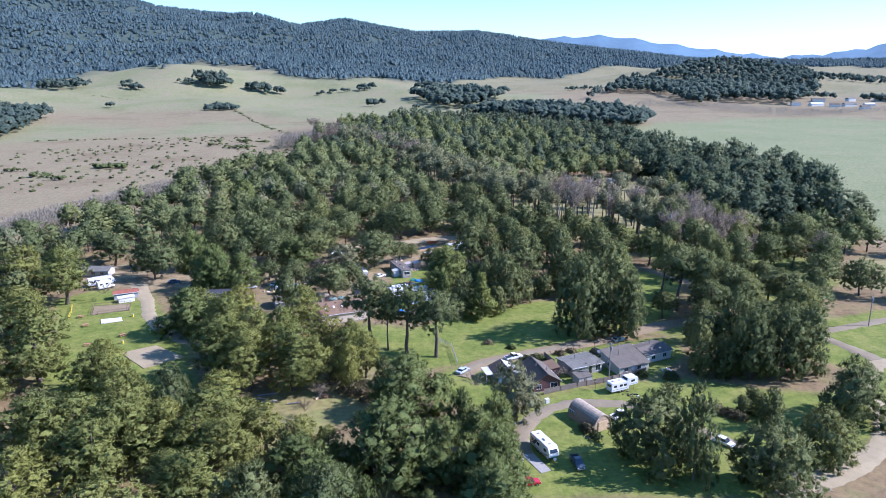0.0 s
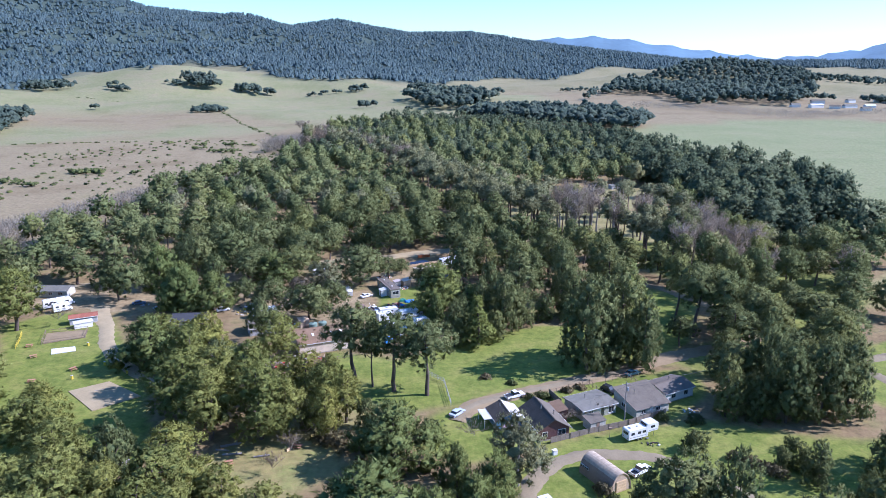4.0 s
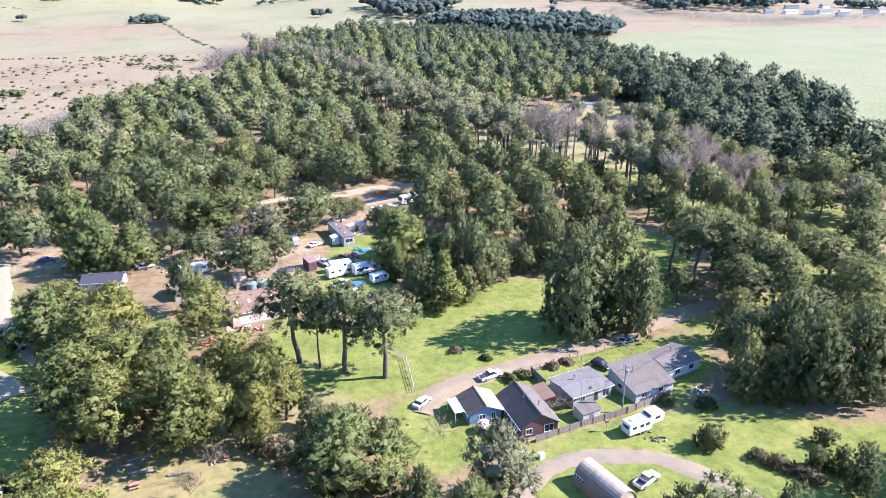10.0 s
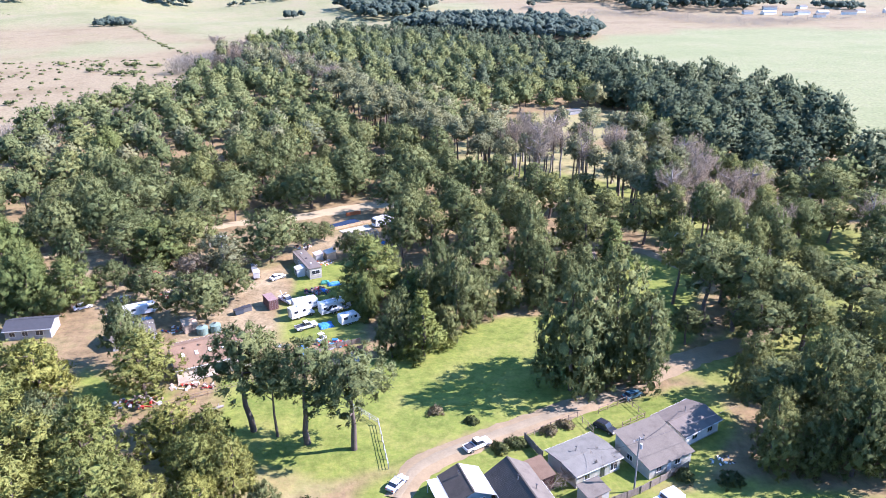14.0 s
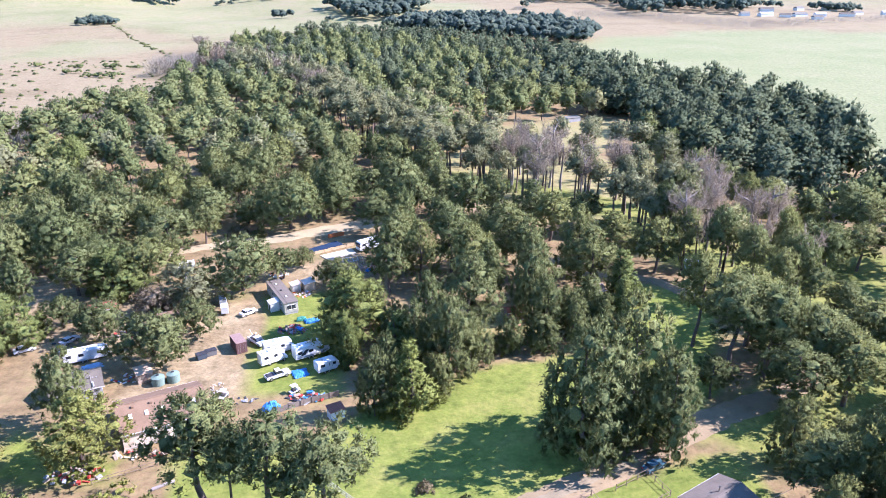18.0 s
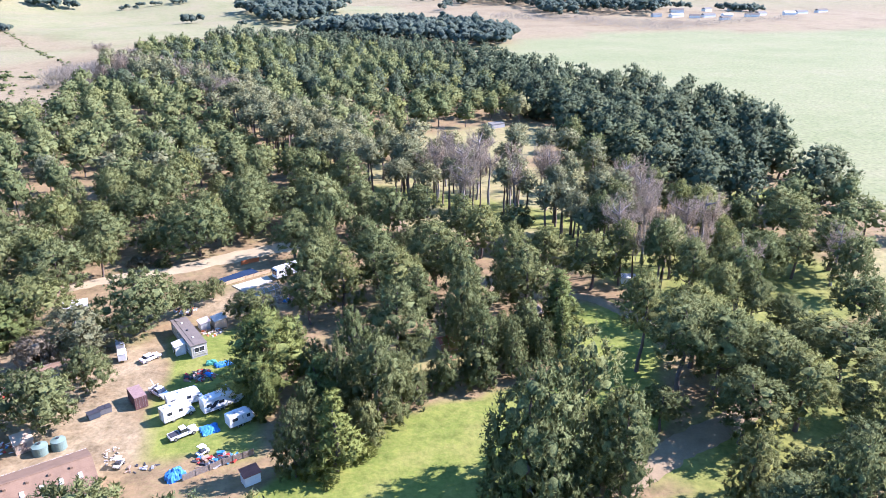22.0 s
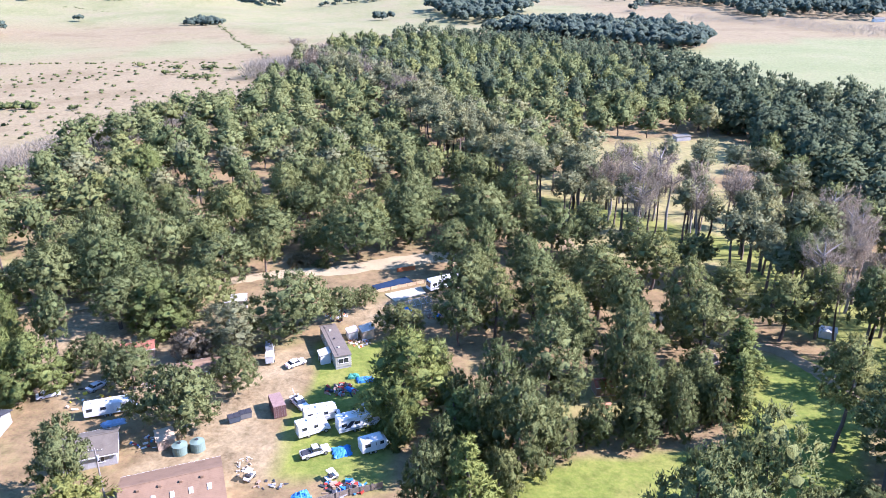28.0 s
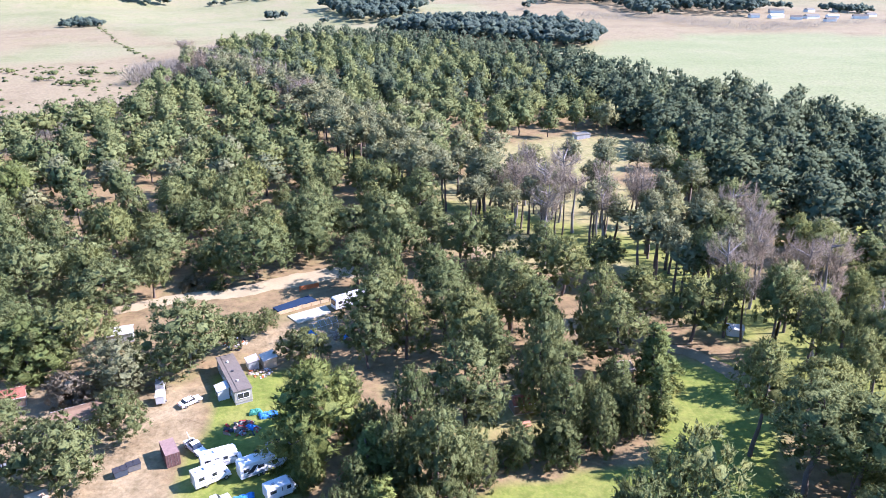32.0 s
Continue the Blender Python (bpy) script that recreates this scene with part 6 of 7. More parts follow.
flat_shed("garden_shed", "low pinkish lean-to roof beside the shed", -14.6, 289.4, -67, 2.6, 2.2, 1.9, 2.2, M_GREYWALL, paint("pink_grey_roof", (0.45, 0.38, 0.35), 0.8))
flat_shed("tool_shed", "small white shed with a dark red roof", -1.9, 229.6, 25, 2.8, 2.0, 1.9, 2.3, M_WHITE, M_REDROOF, door_mat=M_WHITE)
gable_house("shed", "white metal-roofed shed under the pines", -46.8, 305.4, 15, 5.4, 4.0, 2.3, 3.1, M_PALE, M_WHITEMETAL, over=0.2, category="shed")
gable_house("house", "grey-roofed house half hidden by trees", -54.6, 243.8, 22, 9.2, 7.6, 2.5, 4.0, M_GREYWALL, M_GREYSHINGLE, category="house", wins=[(-1, 2, 1.5, 1.2, 1.0)], ends=[(1, 0, 1.4, 1.2, 1.0)])
# roof darker than its slate: the trees' shadow is put into the colour
gable_house("house", "slate-grey building among the pines, tree shade in its roof colour", -79.5, 250, 4, 10.0, 6.5, 2.6, 3.7, M_GREYWALL, paint("tree_shaded_slate", (0.05, 0.052, 0.056), 0.9), category="house", wins=[(-1, -3.4, 1.5, 1.2, 1.0), (-1, -0.6, 1.5, 1.2, 1.0), (-1, 2.6, 1.5, 1.6, 1.2)])
gable_house("cabin", "small cabin with a brown roof in the grove", 63.0, 277.2, 15, 5.0, 4.0, 2.3, 3.2, M_BROWNWOOD, paint("dun_roof", (0.36, 0.29, 0.24), 0.8, wear=0.3), over=0.3, category="cabin", wins=[(-1, 0, 1.3, 1, 0.8)])
gable_house("cabin", "rusty-brown cabin between pine trunks", 40.5, 267.5, 10, 4.6, 3.2, 2.2, 2.9, M_BROWNWOOD, M_REDROOF, over=0.2, category="cabin", doors=[(-1, 0, M_LUMBER)])
gable_house("shed", "brown-roofed shed beside the dusty lane", -61.5, 279.5, 20, 7.5, 4.0, 2.3, 3.2, M_BROWNWOOD, M_REDROOF, over=0.3, category="shed")
gable_house("house", "brown flat-fronted house behind the yard trees", -44.0, 271.5, 25, 9.0, 5.0, 2.5, 3.4, M_TAN, M_BROWNROOF, category="house", wins=[(-1, -1.5, 1.4, 1.2, 1.0), (-1, 2, 1.4, 1.2, 1.0)])
gable_house("house", "low pale house at the end of the drive", -139, 281.4, -1, 12.0, 6.0, 2.6, 3.6, M_PALE, M_LIGHTROOF, wins=[(-1, -3.5, 1.5, 1.4, 1.0), (-1, 0, 1.5, 1.4, 1.0), (-1, 3.5, 1.5, 1.4, 1.0)])
gable_house("stall", "open stall with a bright rusty red roof", -115.2, 252.6, 25, 8.2, 3.2, 2.2, 2.9, M_GREYWALL, M_REDROOF, over=0.3, category="stall")
flat_shed("white_shed", "low white shed with a pale roof beside the lawn", -113.4, 248.4, 33, 5.4, 2.0, 1.6, 1.9, M_WHITE, M_WHITEMETAL)
gable_house("house", "red-brown house deep in the pine wood", -104, 365, 12, 8, 5, 2.5, 3.6, M_REDROOF, M_BROWNROOF, wins=[(-1, 0, 1.5, 1.2, 1.0)])
flat_shed("picnic_shelter", "pale flat roof in the far clearing", 117, 496, 20, 8, 4, 2.2, 2.6, M_GREYWALL, M_LIGHTROOF)
flat_shed("white_trailer_shed", "white boxy shelter beside the gravel path", 96.4, 292.6, -20, 3.6, 2.2, 1.8, 2.1, M_WHITE, M_WHITEMETAL)

# ---- pool yard ----
pool = patch("pool_cover", [(-13.4, 317.4), (-4.8, 323.6), (-2.6, 320.6), (-11.6, 314.6)], M_DEEPBLUE, "navy cover stretched over a pool", "pool cover", 0.75, 0.9)
patch("pool_deck", [(-6.4, 308.9), (1.4, 313.9), (-0.2, 318.2), (-9.4, 313.2)], rows_paint("pale_deck", (0.45, 0.395, 0.29), 0.3, "X", 0.15), "bright pale ribbed deck beside the pool", "deck", 0.28, 0.3)
fence("new orange-brown board fence by the pool", [(-12.4, 313.6), (-6.0, 317.4), (0.8, 320.8)], 1.0, M_LUMBER)
fence("bright orange barrier boards", [(-7.6, 328.2), (-2.7, 330.2)], 1.3, M_ORANGE)
frame_ = thing("greenhouse_frame", "bare metal greenhouse frame", "greenhouse frame", 0.0, 305.5, 30)
for k in range(5):
    for a, b in (((-1.6, 0), (-1.6, 1.8)), ((-1.6, 1.8), (0, 2.6)), ((0, 2.6), (1.6, 1.8)), ((1.6, 1.8), (1.6, 0))):
        part("hoop", rod((k * 1.5 - 3, a[0], a[1]), (k * 1.5 - 3, b[0], b[1]), 0.05, 6), M_STEEL, frame_)
for yy, zz in ((-1.6, 1.8), (0, 2.6), (1.6, 1.8)):
    part("purlin", rod((-3, yy, zz), (3, yy, zz), 0.04, 6), M_STEEL, frame_)


# ---- vehicles ----
def wheel(parent, x, y, r, w=0.22):
    s = 1 if y > 0 else -1
    t = part("tyre", rod((x, y - s * w / 2, r), (x, y + s * w / 2, r), r, 14), M_RUBBER, parent)
    part("rim", rod((x, y + s * w / 2, r), (x, y + s * (w / 2 + 0.015), r), r * 0.6, 10), M_STEEL, t)


def lamps(parent, x, w, z, mat, name, facing):
    for s in (-1, 1):
        part(name, box(min(x, x + 0.04 * facing), max(x, x + 0.04 * facing), s * w - 0.16, s * w + 0.16, z - 0.09, z + 0.09, 0.01), mat, parent)


def car(label, x, y, turn, c, suv=False, name="car"):
    """A parked car that heads along local +x."""
    m = paint(name + "_paint", c, 0.25, wear=0.06, bumps=0, spec=0.6)
    v = thing(name, label, "car", x, y, turn)
    h = 1.68 if suv else 1.42
    part("body", prism([(-2.25, 0.35), (2.25, 0.35), (2.28, 0.6), (2.1, 0.78), (1.05, 0.95), (-1.55 if not suv else -2.2, 0.98), (-2.2, 0.9), (-2.28, 0.6)], -0.88, 0.88, 0.06), m, v)
    back = -2.05 if suv else -1.65
    part("cabin", prism([(1.0, 0.94), (0.35, h - 0.06), (back + 0.45, h - 0.06), (back, 0.95)], -0.76, 0.76, 0.05), M_GLASS, v, "dark glass cabin")
    part("roof", box(back + 0.48, 0.32, -0.7, 0.7, h - 0.055, h, 0.02), m, v)
    for s in (-1, 1):
        part("pillar", box(-0.7, -0.6, s * 0.765 - 0.012, s * 0.765 + 0.012, 0.97, h - 0.08), m, v)
        part("mirror", box(0.72, 0.86, s * 0.98 - 0.1, s * 0.98 + 0.1, 0.95, 1.08, 0.02), m, v)
        for wx in (-1.4, 1.4):
            wheel(v, wx, s * 0.82, 0.33)
    lamps(v, 2.25, 0.62, 0.68, M_LAMP, "headlight", 1)
    lamps(v, -2.26, 0.62, 0.75, M_TAIL, "tail_light", -1)
    part("bumper", box(2.2, 2.32, -0.8, 0.8, 0.36, 0.52, 0.03), M_BLACK, v)
    return v


def pickup(label, x, y, turn, c, bed=None):
    """A pickup truck that heads along local +x, with an open bed."""
    m = paint("truck_paint", c, 0.3, wear=0.08, bumps=0, spec=0.6)
    v = thing("pickup_truck", label, "pickup truck", x, y, turn)
    part("body", prism([(-0.75, 0.42), (2.6, 0.42), (2.65, 0.75), (2.55, 1.0), (1.25, 1.08), (-0.75, 1.1)], -0.92, 0.92, 0.05), m, v)
    part("cabin", prism([(1.2, 1.07), (0.6, 1.74), (-0.55, 1.76), (-0.72, 1.09)], -0.8, 0.8, 0.04), M_GLASS, v)
    part("roof", box(-0.55, 0.58, -0.74, 0.74, 1.765, 1.82, 0.02), m, v)
    part("bed_floor", box(-2.65, -0.76, -0.86, 0.86, 0.55, 0.64), M_BLACK, v)
    for s in (-1, 1):
        a, b = sorted((s * 0.86, s * 0.93))
        part("bed_side", box(-2.68, -0.76, a, b, 0.45, 1.1, 0.015), m, v)
        for wx in (-1.75, 1.65):
            wheel(v, wx, s * 0.84, 0.38, 0.25)
        part("mirror", box(0.9, 1.04, s * 1.04 - 0.1, s * 1.04 + 0.1, 1.1, 1.28, 0.02), M_BLACK, v)
    part("tailgate", box(-2.72, -2.655, -0.85, 0.85, 0.5, 1.08, 0.01), m, v)
    part("bumper", box(2.62, 2.75, -0.85, 0.85, 0.42, 0.62, 0.03), M_STEEL, v)
    lamps(v, 2.63, 0.68, 0.8, M_LAMP, "headlight", 1)
    lamps(v, -2.73, 0.74, 0.85, M_TAIL, "tail_light", -1)
    if bed:
        part("bed_load", box(-2.5, -1.0, -0.7, 0.7, 0.65, 1.15, 0.1), bed, v)
    return v


def side_windows(parent, xs, y, z, w, h):
    for s in (-1, 1):
        for cx in xs:
            a, b = sorted((s * y, s * (y + 0.02)))
            win = part("window", box(cx - w / 2, cx + w / 2, a, b, z - h / 2, z + h / 2, 0.004), M_BLACK, parent)
            a, b = sorted((s * (y + 0.021), s * (y + 0.028)))
            part("pane", box(cx - w / 2 + 0.05, cx + w / 2 - 0.05, a, b, z - h / 2 + 0.05, z + h / 2 - 0.05), M_GLASS, win)


def roof_gear(parent, xs, z):
    for k, cx in enumerate(xs):
        if k == 0:
            part("air_conditioner", box(cx - 0.5, cx + 0.5, -0.35, 0.35, z, z + 0.3, 0.08), M_WHITE, parent)
        else:
            part("roof_vent", box(cx - 0.22, cx + 0.22, -0.22, 0.22, z, z + 0.14, 0.03), M_GREYBAND, parent)


def camper_van(label, x, y, turn, L=7.2, band=M_GREYBAND):
    """A motorhome on a van chassis with a bunk over the cab, heading along local +x."""
    v = thing("motorhome", label, "motorhome", x, y, turn)
    f = L / 2
    part("coach", prism([(-f, 0.55), (f - 2.2, 0.55), (f - 2.2, 1.95), (f - 0.75, 2.15), (f - 0.7, 2.6), (f - 1.2, 3.05), (-f, 3.05)], -1.18, 1.18, 0.07), M_GEL, v)
    part("cab", prism([(f - 2.19, 0.5), (f, 0.5), (f + 0.02, 1.05), (f - 0.85, 1.25), (f - 1.35, 1.93), (f - 2.19, 1.93)], -0.98, 0.98, 0.05), M_GEL, v)
    part("windscreen", prism([(f - 0.82, 1.27), (f - 1.3, 1.92), (f - 1.22, 1.95), (f - 0.72, 1.28)], -0.85, 0.85), M_GLASS, v)
    part("band", box(-f + 0.1, f - 2.25, -1.19, 1.19, 1.15, 1.35), band, v)
    side_windows(v, (-f + 1.2, -f + 2.9, f - 2.9), 1.18, 2.1, 0.95, 0.6)
    a = part("bunk_window", box(f - 0.74, f - 0.66, -0.7, 0.7, 2.28, 2.5, 0.01), M_GLASS, v)
    door_ = part("door", box(f - 3.9 + 0.0, f - 3.2, -1.21, -1.183, 0.6, 2.5, 0.005), M_WHITE, v)
    part("handle", box(f - 3.3, f - 3.24, -1.24, -1.213, 1.4, 1.5), M_BLACK, door_)
    roof_gear(v, (-0.6, -2.3, 1.0), 3.06)
    part("ladder", box(-f - 0.12, -f - 0.06, 0.4, 0.8, 0.9, 3.0), M_STEEL, v)
    for s in (-1, 1):
        for wx in (-f + 1.9, f - 0.9):
            wheel(v, wx, s * 0.95, 0.4, 0.28)
    part("bumper", box(f, f + 0.12, -0.95, 0.95, 0.45, 0.62, 0.03), M_STEEL, v)
    lamps(v, f + 0.0, 0.72, 0.85, M_LAMP, "headlight", 1)
    lamps(v, -f - 0.0, 0.95, 1.0, M_TAIL, "tail_light", -1)
    return v


def caravan(label, x, y, turn, L=8.0, swoosh=True, name="travel_trailer", H=3.2):
    """A towed trailer with a sloped nose at local +x."""
    v = thing(name, label, "trailer", x, y, turn)
    f = L / 2
    part("body", prism([(-f, 0.6), (f - 0.7, 0.6), (f, 1.2), (f - 0.12, 2.1), (f - 0.9, H), (-f + 0.15, H), (-f, H - 0.2)], -1.22, 1.22, 0.08), M_GEL, v)
    part("roof_skin", box(-f + 0.3, f - 1.0, -1.08, 1.08, H + 0.003, H + 0.03), M_WHITE, v)
    if swoosh:
        for s in (-1, 1):
            a, b = sorted((s * 1.223, s * 1.236))
            part("stripe", prism([(-f + 0.3, 0.8), (f - 1.6, 0.8), (f - 0.5, 1.5), (f - 1.2, 1.5), (f - 2.2, 1.1), (-f + 0.3, 1.15)], a, b), M_GREYBAND, v)
            part("stripe", prism([(-f + 1.0, 1.3), (-f + 2.2, 1.3), (-f + 3.2, 2.6), (-f + 2.4, 2.6)], a, b), M_BLACK, v)
        part("front_window", prism([(f - 0.1, 2.05), (f - 0.55, 2.62), (f - 0.5, 2.68), (f - 0.02, 2.1)], -0.9, 0.9), M_GLASS, v)
    side_windows(v, (-f + 1.1, -f + 3.6, f - 1.9), 1.22, 2.05, 1.05, 0.65)
    d = part("door", box(0.2, 0.9, -1.25, -1.223, 0.7, 2.6, 0.004), M_WHITE, v)
    part("handle", box(0.78, 0.84, -1.28, -1.253, 1.5, 1.6), M_BLACK, d)
    roof_gear(v, (0.2, -f + 1.5, f - 2.0), H + 0.03)
    part("tongue", prism([(f - 0.7, 0.5), (f + 0.9, 0.45), (f + 0.9, 0.55), (f - 0.7, 0.6)], -0.12, 0.12), M_BLACK, v)
    part("propane_box", box(f + 0.1, f + 0.5, -0.3, 0.3, 0.56, 1.0, 0.05), M_WHITE, v)
    for s in (-1, 1):
        for wx in (-0.9, 0.0):
            wheel(v, wx, s * 1.05, 0.34)
        part("jack", rod((f - 0.9, s * 0.8, -0.05), (f - 0.9, s * 0.8, 0.62), 0.05, 6), M_STEEL, v)
    return v


def coach(label, x, y, turn, L=9.5):
    """A flat-fronted motor coach heading along local +x."""
    v = thing("motor_coach", label, "motorhome", x, y, turn)
    f = L / 2
    part("body", prism([(-f, 0.5), (f, 0.5), (f + 0.05, 1.3), (f - 0.25, 3.0), (f - 0.5, 3.15), (-f, 3.15)], -1.24, 1.24, 0.09), M_GEL, v)
    part("windscreen", prism([(f + 0.03, 1.5), (f - 0.2, 2.7), (f - 0.14, 2.72), (f + 0.09, 1.5)], -1.05, 1.05), M_GLASS, v)
    for s in (-1, 1):
        a, b = sorted((s * 1.243, s * 1.255))
        part("stripe", box(-f + 0.2, f - 0.4, a, b, 0.95, 1.25), M_GREYBAND, v)
        for wx in (-f + 2.6, f - 1.6):
            wheel(v, wx, s * 1.05, 0.45, 0.28)
    side_windows(v, (-f + 1.5, -f + 3.4, 0.6, f - 1.4), 1.24, 2.1, 1.2, 0.75)
    part("awning", rod((-f + 1.5, -1.38, 2.85), (f - 2.2, -1.38, 2.85), 0.09, 8), M_WHITE, v)
    roof_gear(v, (1.6, -1.0, -3.0, 3.2), 3.16)
    lamps(v, f + 0.03, 0.9, 0.9, M_LAMP, "headlight", 1)
    lamps(v, -f, 0.95, 1.0, M_TAIL, "tail_light", -1)
    return v


def raised_trailer(label, x, y, turn, L=8.2):
    """A long trailer whose front bedroom stands a step higher, over the hitch, at local +x."""
    v = thing("fifth_wheel_trailer", label, "trailer", x, y, turn)
    f = L / 2
    part("body", prism([(-f, 0.55), (1.2, 0.55), (1.3, 1.45), (f - 0.1, 1.55), (f, 1.8), (f, 3.2), (f - 0.35, 3.5), (0.95, 3.5), (0.7, 2.85), (-f + 0.15, 2.85), (-f, 2.7)], -1.22, 1.22, 0.06), M_GEL, v)
    part("roof_skin", box(-f + 0.3, 0.5, -1.08, 1.08, 2.853, 2.88), M_WHITE, v)
    part("roof_skin", box(1.1, f - 0.5, -1.08, 1.08, 3.503, 3.53), M_WHITE, v)
    part("step_window", prism([(0.66, 2.9), (0.86, 3.42), (0.9, 3.42), (0.7, 2.9)], -0.95, 0.95), M_GLASS, v)
    for s in (-1, 1):
        a, b = sorted((s * 1.223, s * 1.236))
        part("stripe", box(-f + 0.25, 1.15, a, b, 1.0, 1.16), M_GREYBAND, v)
        part("stripe", box(1.4, f - 0.25, a, b, 1.75, 1.88), M_GREYBAND, v)
        part("window", box(1.9, 3.1, a, b, 2.35, 2.95), M_GLASS, v)
        part("leg", rod((f - 0.9, s * 0.8, -0.06), (f - 0.9, s * 0.8, 1.56), 0.06, 6), M_STEEL, v)
        for wx in (-1.4, -0.5):
            wheel(v, wx, s * 1.05, 0.34)
    side_windows(v, (-f + 1.1, -f + 2.9, 0.1), 1.22, 1.95, 0.95, 0.6)
    part("rear_window", box(-f - 0.02, -f + 0.03, -0.8, 0.8, 1.7, 2.35, 0.01), M_GLASS, v)
    d = part("door", box(0.75, 1.15, -1.25, -1.238, 0.7, 2.5, 0.004), M_WHITE, v)
    part("handle", box(0.8, 0.86, -1.28, -1.253, 1.5, 1.6), M_BLACK, d)
    part("entry_step", box(0.6, 1.3, -1.75, -1.24, 0.22, 0.3, 0.01), M_STEEL, v)
    roof_gear(v, (-2.6, -1.0), 2.88)
    part("hitch_arm", prism([(f - 1.2, 1.2), (f - 0.4, 0.95), (f - 0.2, 1.0), (f - 0.3, 1.56), (f - 1.2, 1.5)], -0.2, 0.2), M_BLACK, v)
    lamps(v, -f, 0.8, 1.0, M_TAIL, "tail_light", -1)
    return v


raised_trailer("white trailer with a raised front on the lawn behind the cottages", 46.3, 174.9, 24)
caravan("white travel trailer on a concrete pad", 21.9, 144.0, -67, 8.4)
patch("trailer_pad", [(16.0, 145.0), (18.2, 146.4), (22.4, 136.6), (20.2, 135.6)], M_CONCRETE, "narrow grey concrete parking pad", "pad", 0.12)
pickup("dark grey pickup truck on the grass", 28.3, 138.8, -82, (0.07, 0.08, 0.09))
pickup("white pickup truck beside the arched hut", 42.3, 160.0, 36, (0.72, 0.72, 0.70))
car("red car half hidden under trees", 17.2, 131.5, 12, (0.40, 0.02, 0.03))
car("white van on the gravel drive", 62.6, 147.0, -48, (0.74, 0.75, 0.76), True, "van")
pickup("white pickup truck with a dark bed on the lane", 20.0, 195.2, 28, (0.74, 0.74, 0.73), M_BLACK)
car("teal car parked beside the earth lane", 53.2, 208.2, 28, (0.05, 0.11, 0.14))
car("black hatchback parked in a cottage garden", 44.6, 198.0, -52, (0.025, 0.028, 0.035), True)
car("silver-blue car at the bend of the lane", 5.2, 186.2, 52, (0.42, 0.47, 0.54))
caravan("white fifth-wheel trailer with dark swooping stripes", -8.2, 253.8, 27, 8.0, True, "fifth_wheel_trailer", 3.3)
camper_van("white motorhome with a van cab in the yard", -15.4, 256.2, 19, 7.0)
camper_van("older white motorhome parked beside its neighbour", -16.3, 251.9, 31, 6.2)
pickup("silver pickup truck parked on the dirt yard", -14.6, 245.5, 28.5, (0.50, 0.51, 0.52), M_BLACK)
caravan("small white camper trailer by the cypress", -4.4, 247.2, 27, 5.0, False, "camper_trailer", 2.7)
car("white saloon car below the mobile home", -25.0, 276.3, 42, (0.76, 0.76, 0.76))
caravan("long white trailer under the yard pines", -57.2, 257.2, 21, 9.2, False, "travel_trailer", 2.9)
coach("white motor coach by the pool yard", 5.9, 318.2, 211.6, 9.4)
caravan("long white travel trailer beside the drive", -131.2, 268.0, 35, 9.4, True)
camper_van("small white camper by the drive", -127.5, 263.6, 40, 6.0)
car("white car by the dusty lane", -72.5, 262.5, 30, (0.74, 0.74, 0.74))
car("silver car in the pine shade", -64.0, 266.0, 60, (0.45, 0.46, 0.48))
car("white car among the pines", -93.0, 273.0, 20, (0.7, 0.7, 0.7))
car("dark car parked at the end of the drive", -104.0, 270.0, 15, (0.10, 0.13, 0.18))
tow = pickup("white flatbed truck with a boom in the yard", -20.8, 260.8, -50, (0.74, 0.74, 0.72))
part("boom", rod((-2.4, 0, 0.9), (-0.2, 0, 2.6), 0.12), M_STEEL, tow)
part("boom_arm", rod((-2.2, 0.3, 0.9), (-3.4, 0.3, 2.2), 0.08), M_WHITE, tow)


def utility_cart(x, y, turn, label, mat):
    c = thing("utility_cart", label, "cart", x, y, turn)
    part("chassis", box(-1.1, 1.1, -0.55, 0.55, 0.35, 0.6, 0.04), mat, c)
    part("hood", prism([(0.5, 0.6), (1.15, 0.6), (1.1, 0.85), (0.5, 1.0)], -0.5, 0.5, 0.03), mat, c)
    part("seat", box(-0.5, 0.1, -0.5, 0.5, 0.6, 0.95, 0.05), M_BLACK, c)
    part("canopy", box(-0.7, 0.6, -0.6, 0.6, 1.75, 1.82, 0.02), M_WHITE, c)
    for a in (-0.65, 0.55):
        for b in (-0.55, 0.55):
            part("post", rod((a, b, 0.6), (a, b, 1.75), 0.025, 6), M_BLACK, c)
    for a in (-0.75, 0.75):
        for b in (-0.55, 0.55):
            wheel(c, a, b, 0.27, 0.18)


utility_cart(-24.6, 238.6, 70, "small white utility cart on the dirt", M_WHITE)
utility_cart(-10.6, 239.0, 40, "pale utility cart by the yard fence", M_WHITE)
for x, y, turn, label in ((-32.2, 282.4, 100, "small blue and white box trailer"), (-30.9, 277.4, 100, "small white box trailer")):
    t = thing("box_trailer", label, "trailer", x, y, turn)
    part("body", box(-1.4, 1.4, -0.85, 0.85, 0.5, 2.1, 0.06), M_WHITE, t)
    part("roof", box(-1.45, 1.45, -0.9, 0.9, 2.1, 2.17, 0.02), M_GREYBAND if "blue" in label else M_WHITE, t)
    part("tongue", rod((1.4, 0, 0.5), (2.3, 0, 0.45), 0.05, 6), M_BLACK, t)
    for s in (-1, 1):
        wheel(t, 0, s * 0.9, 0.3, 0.18)


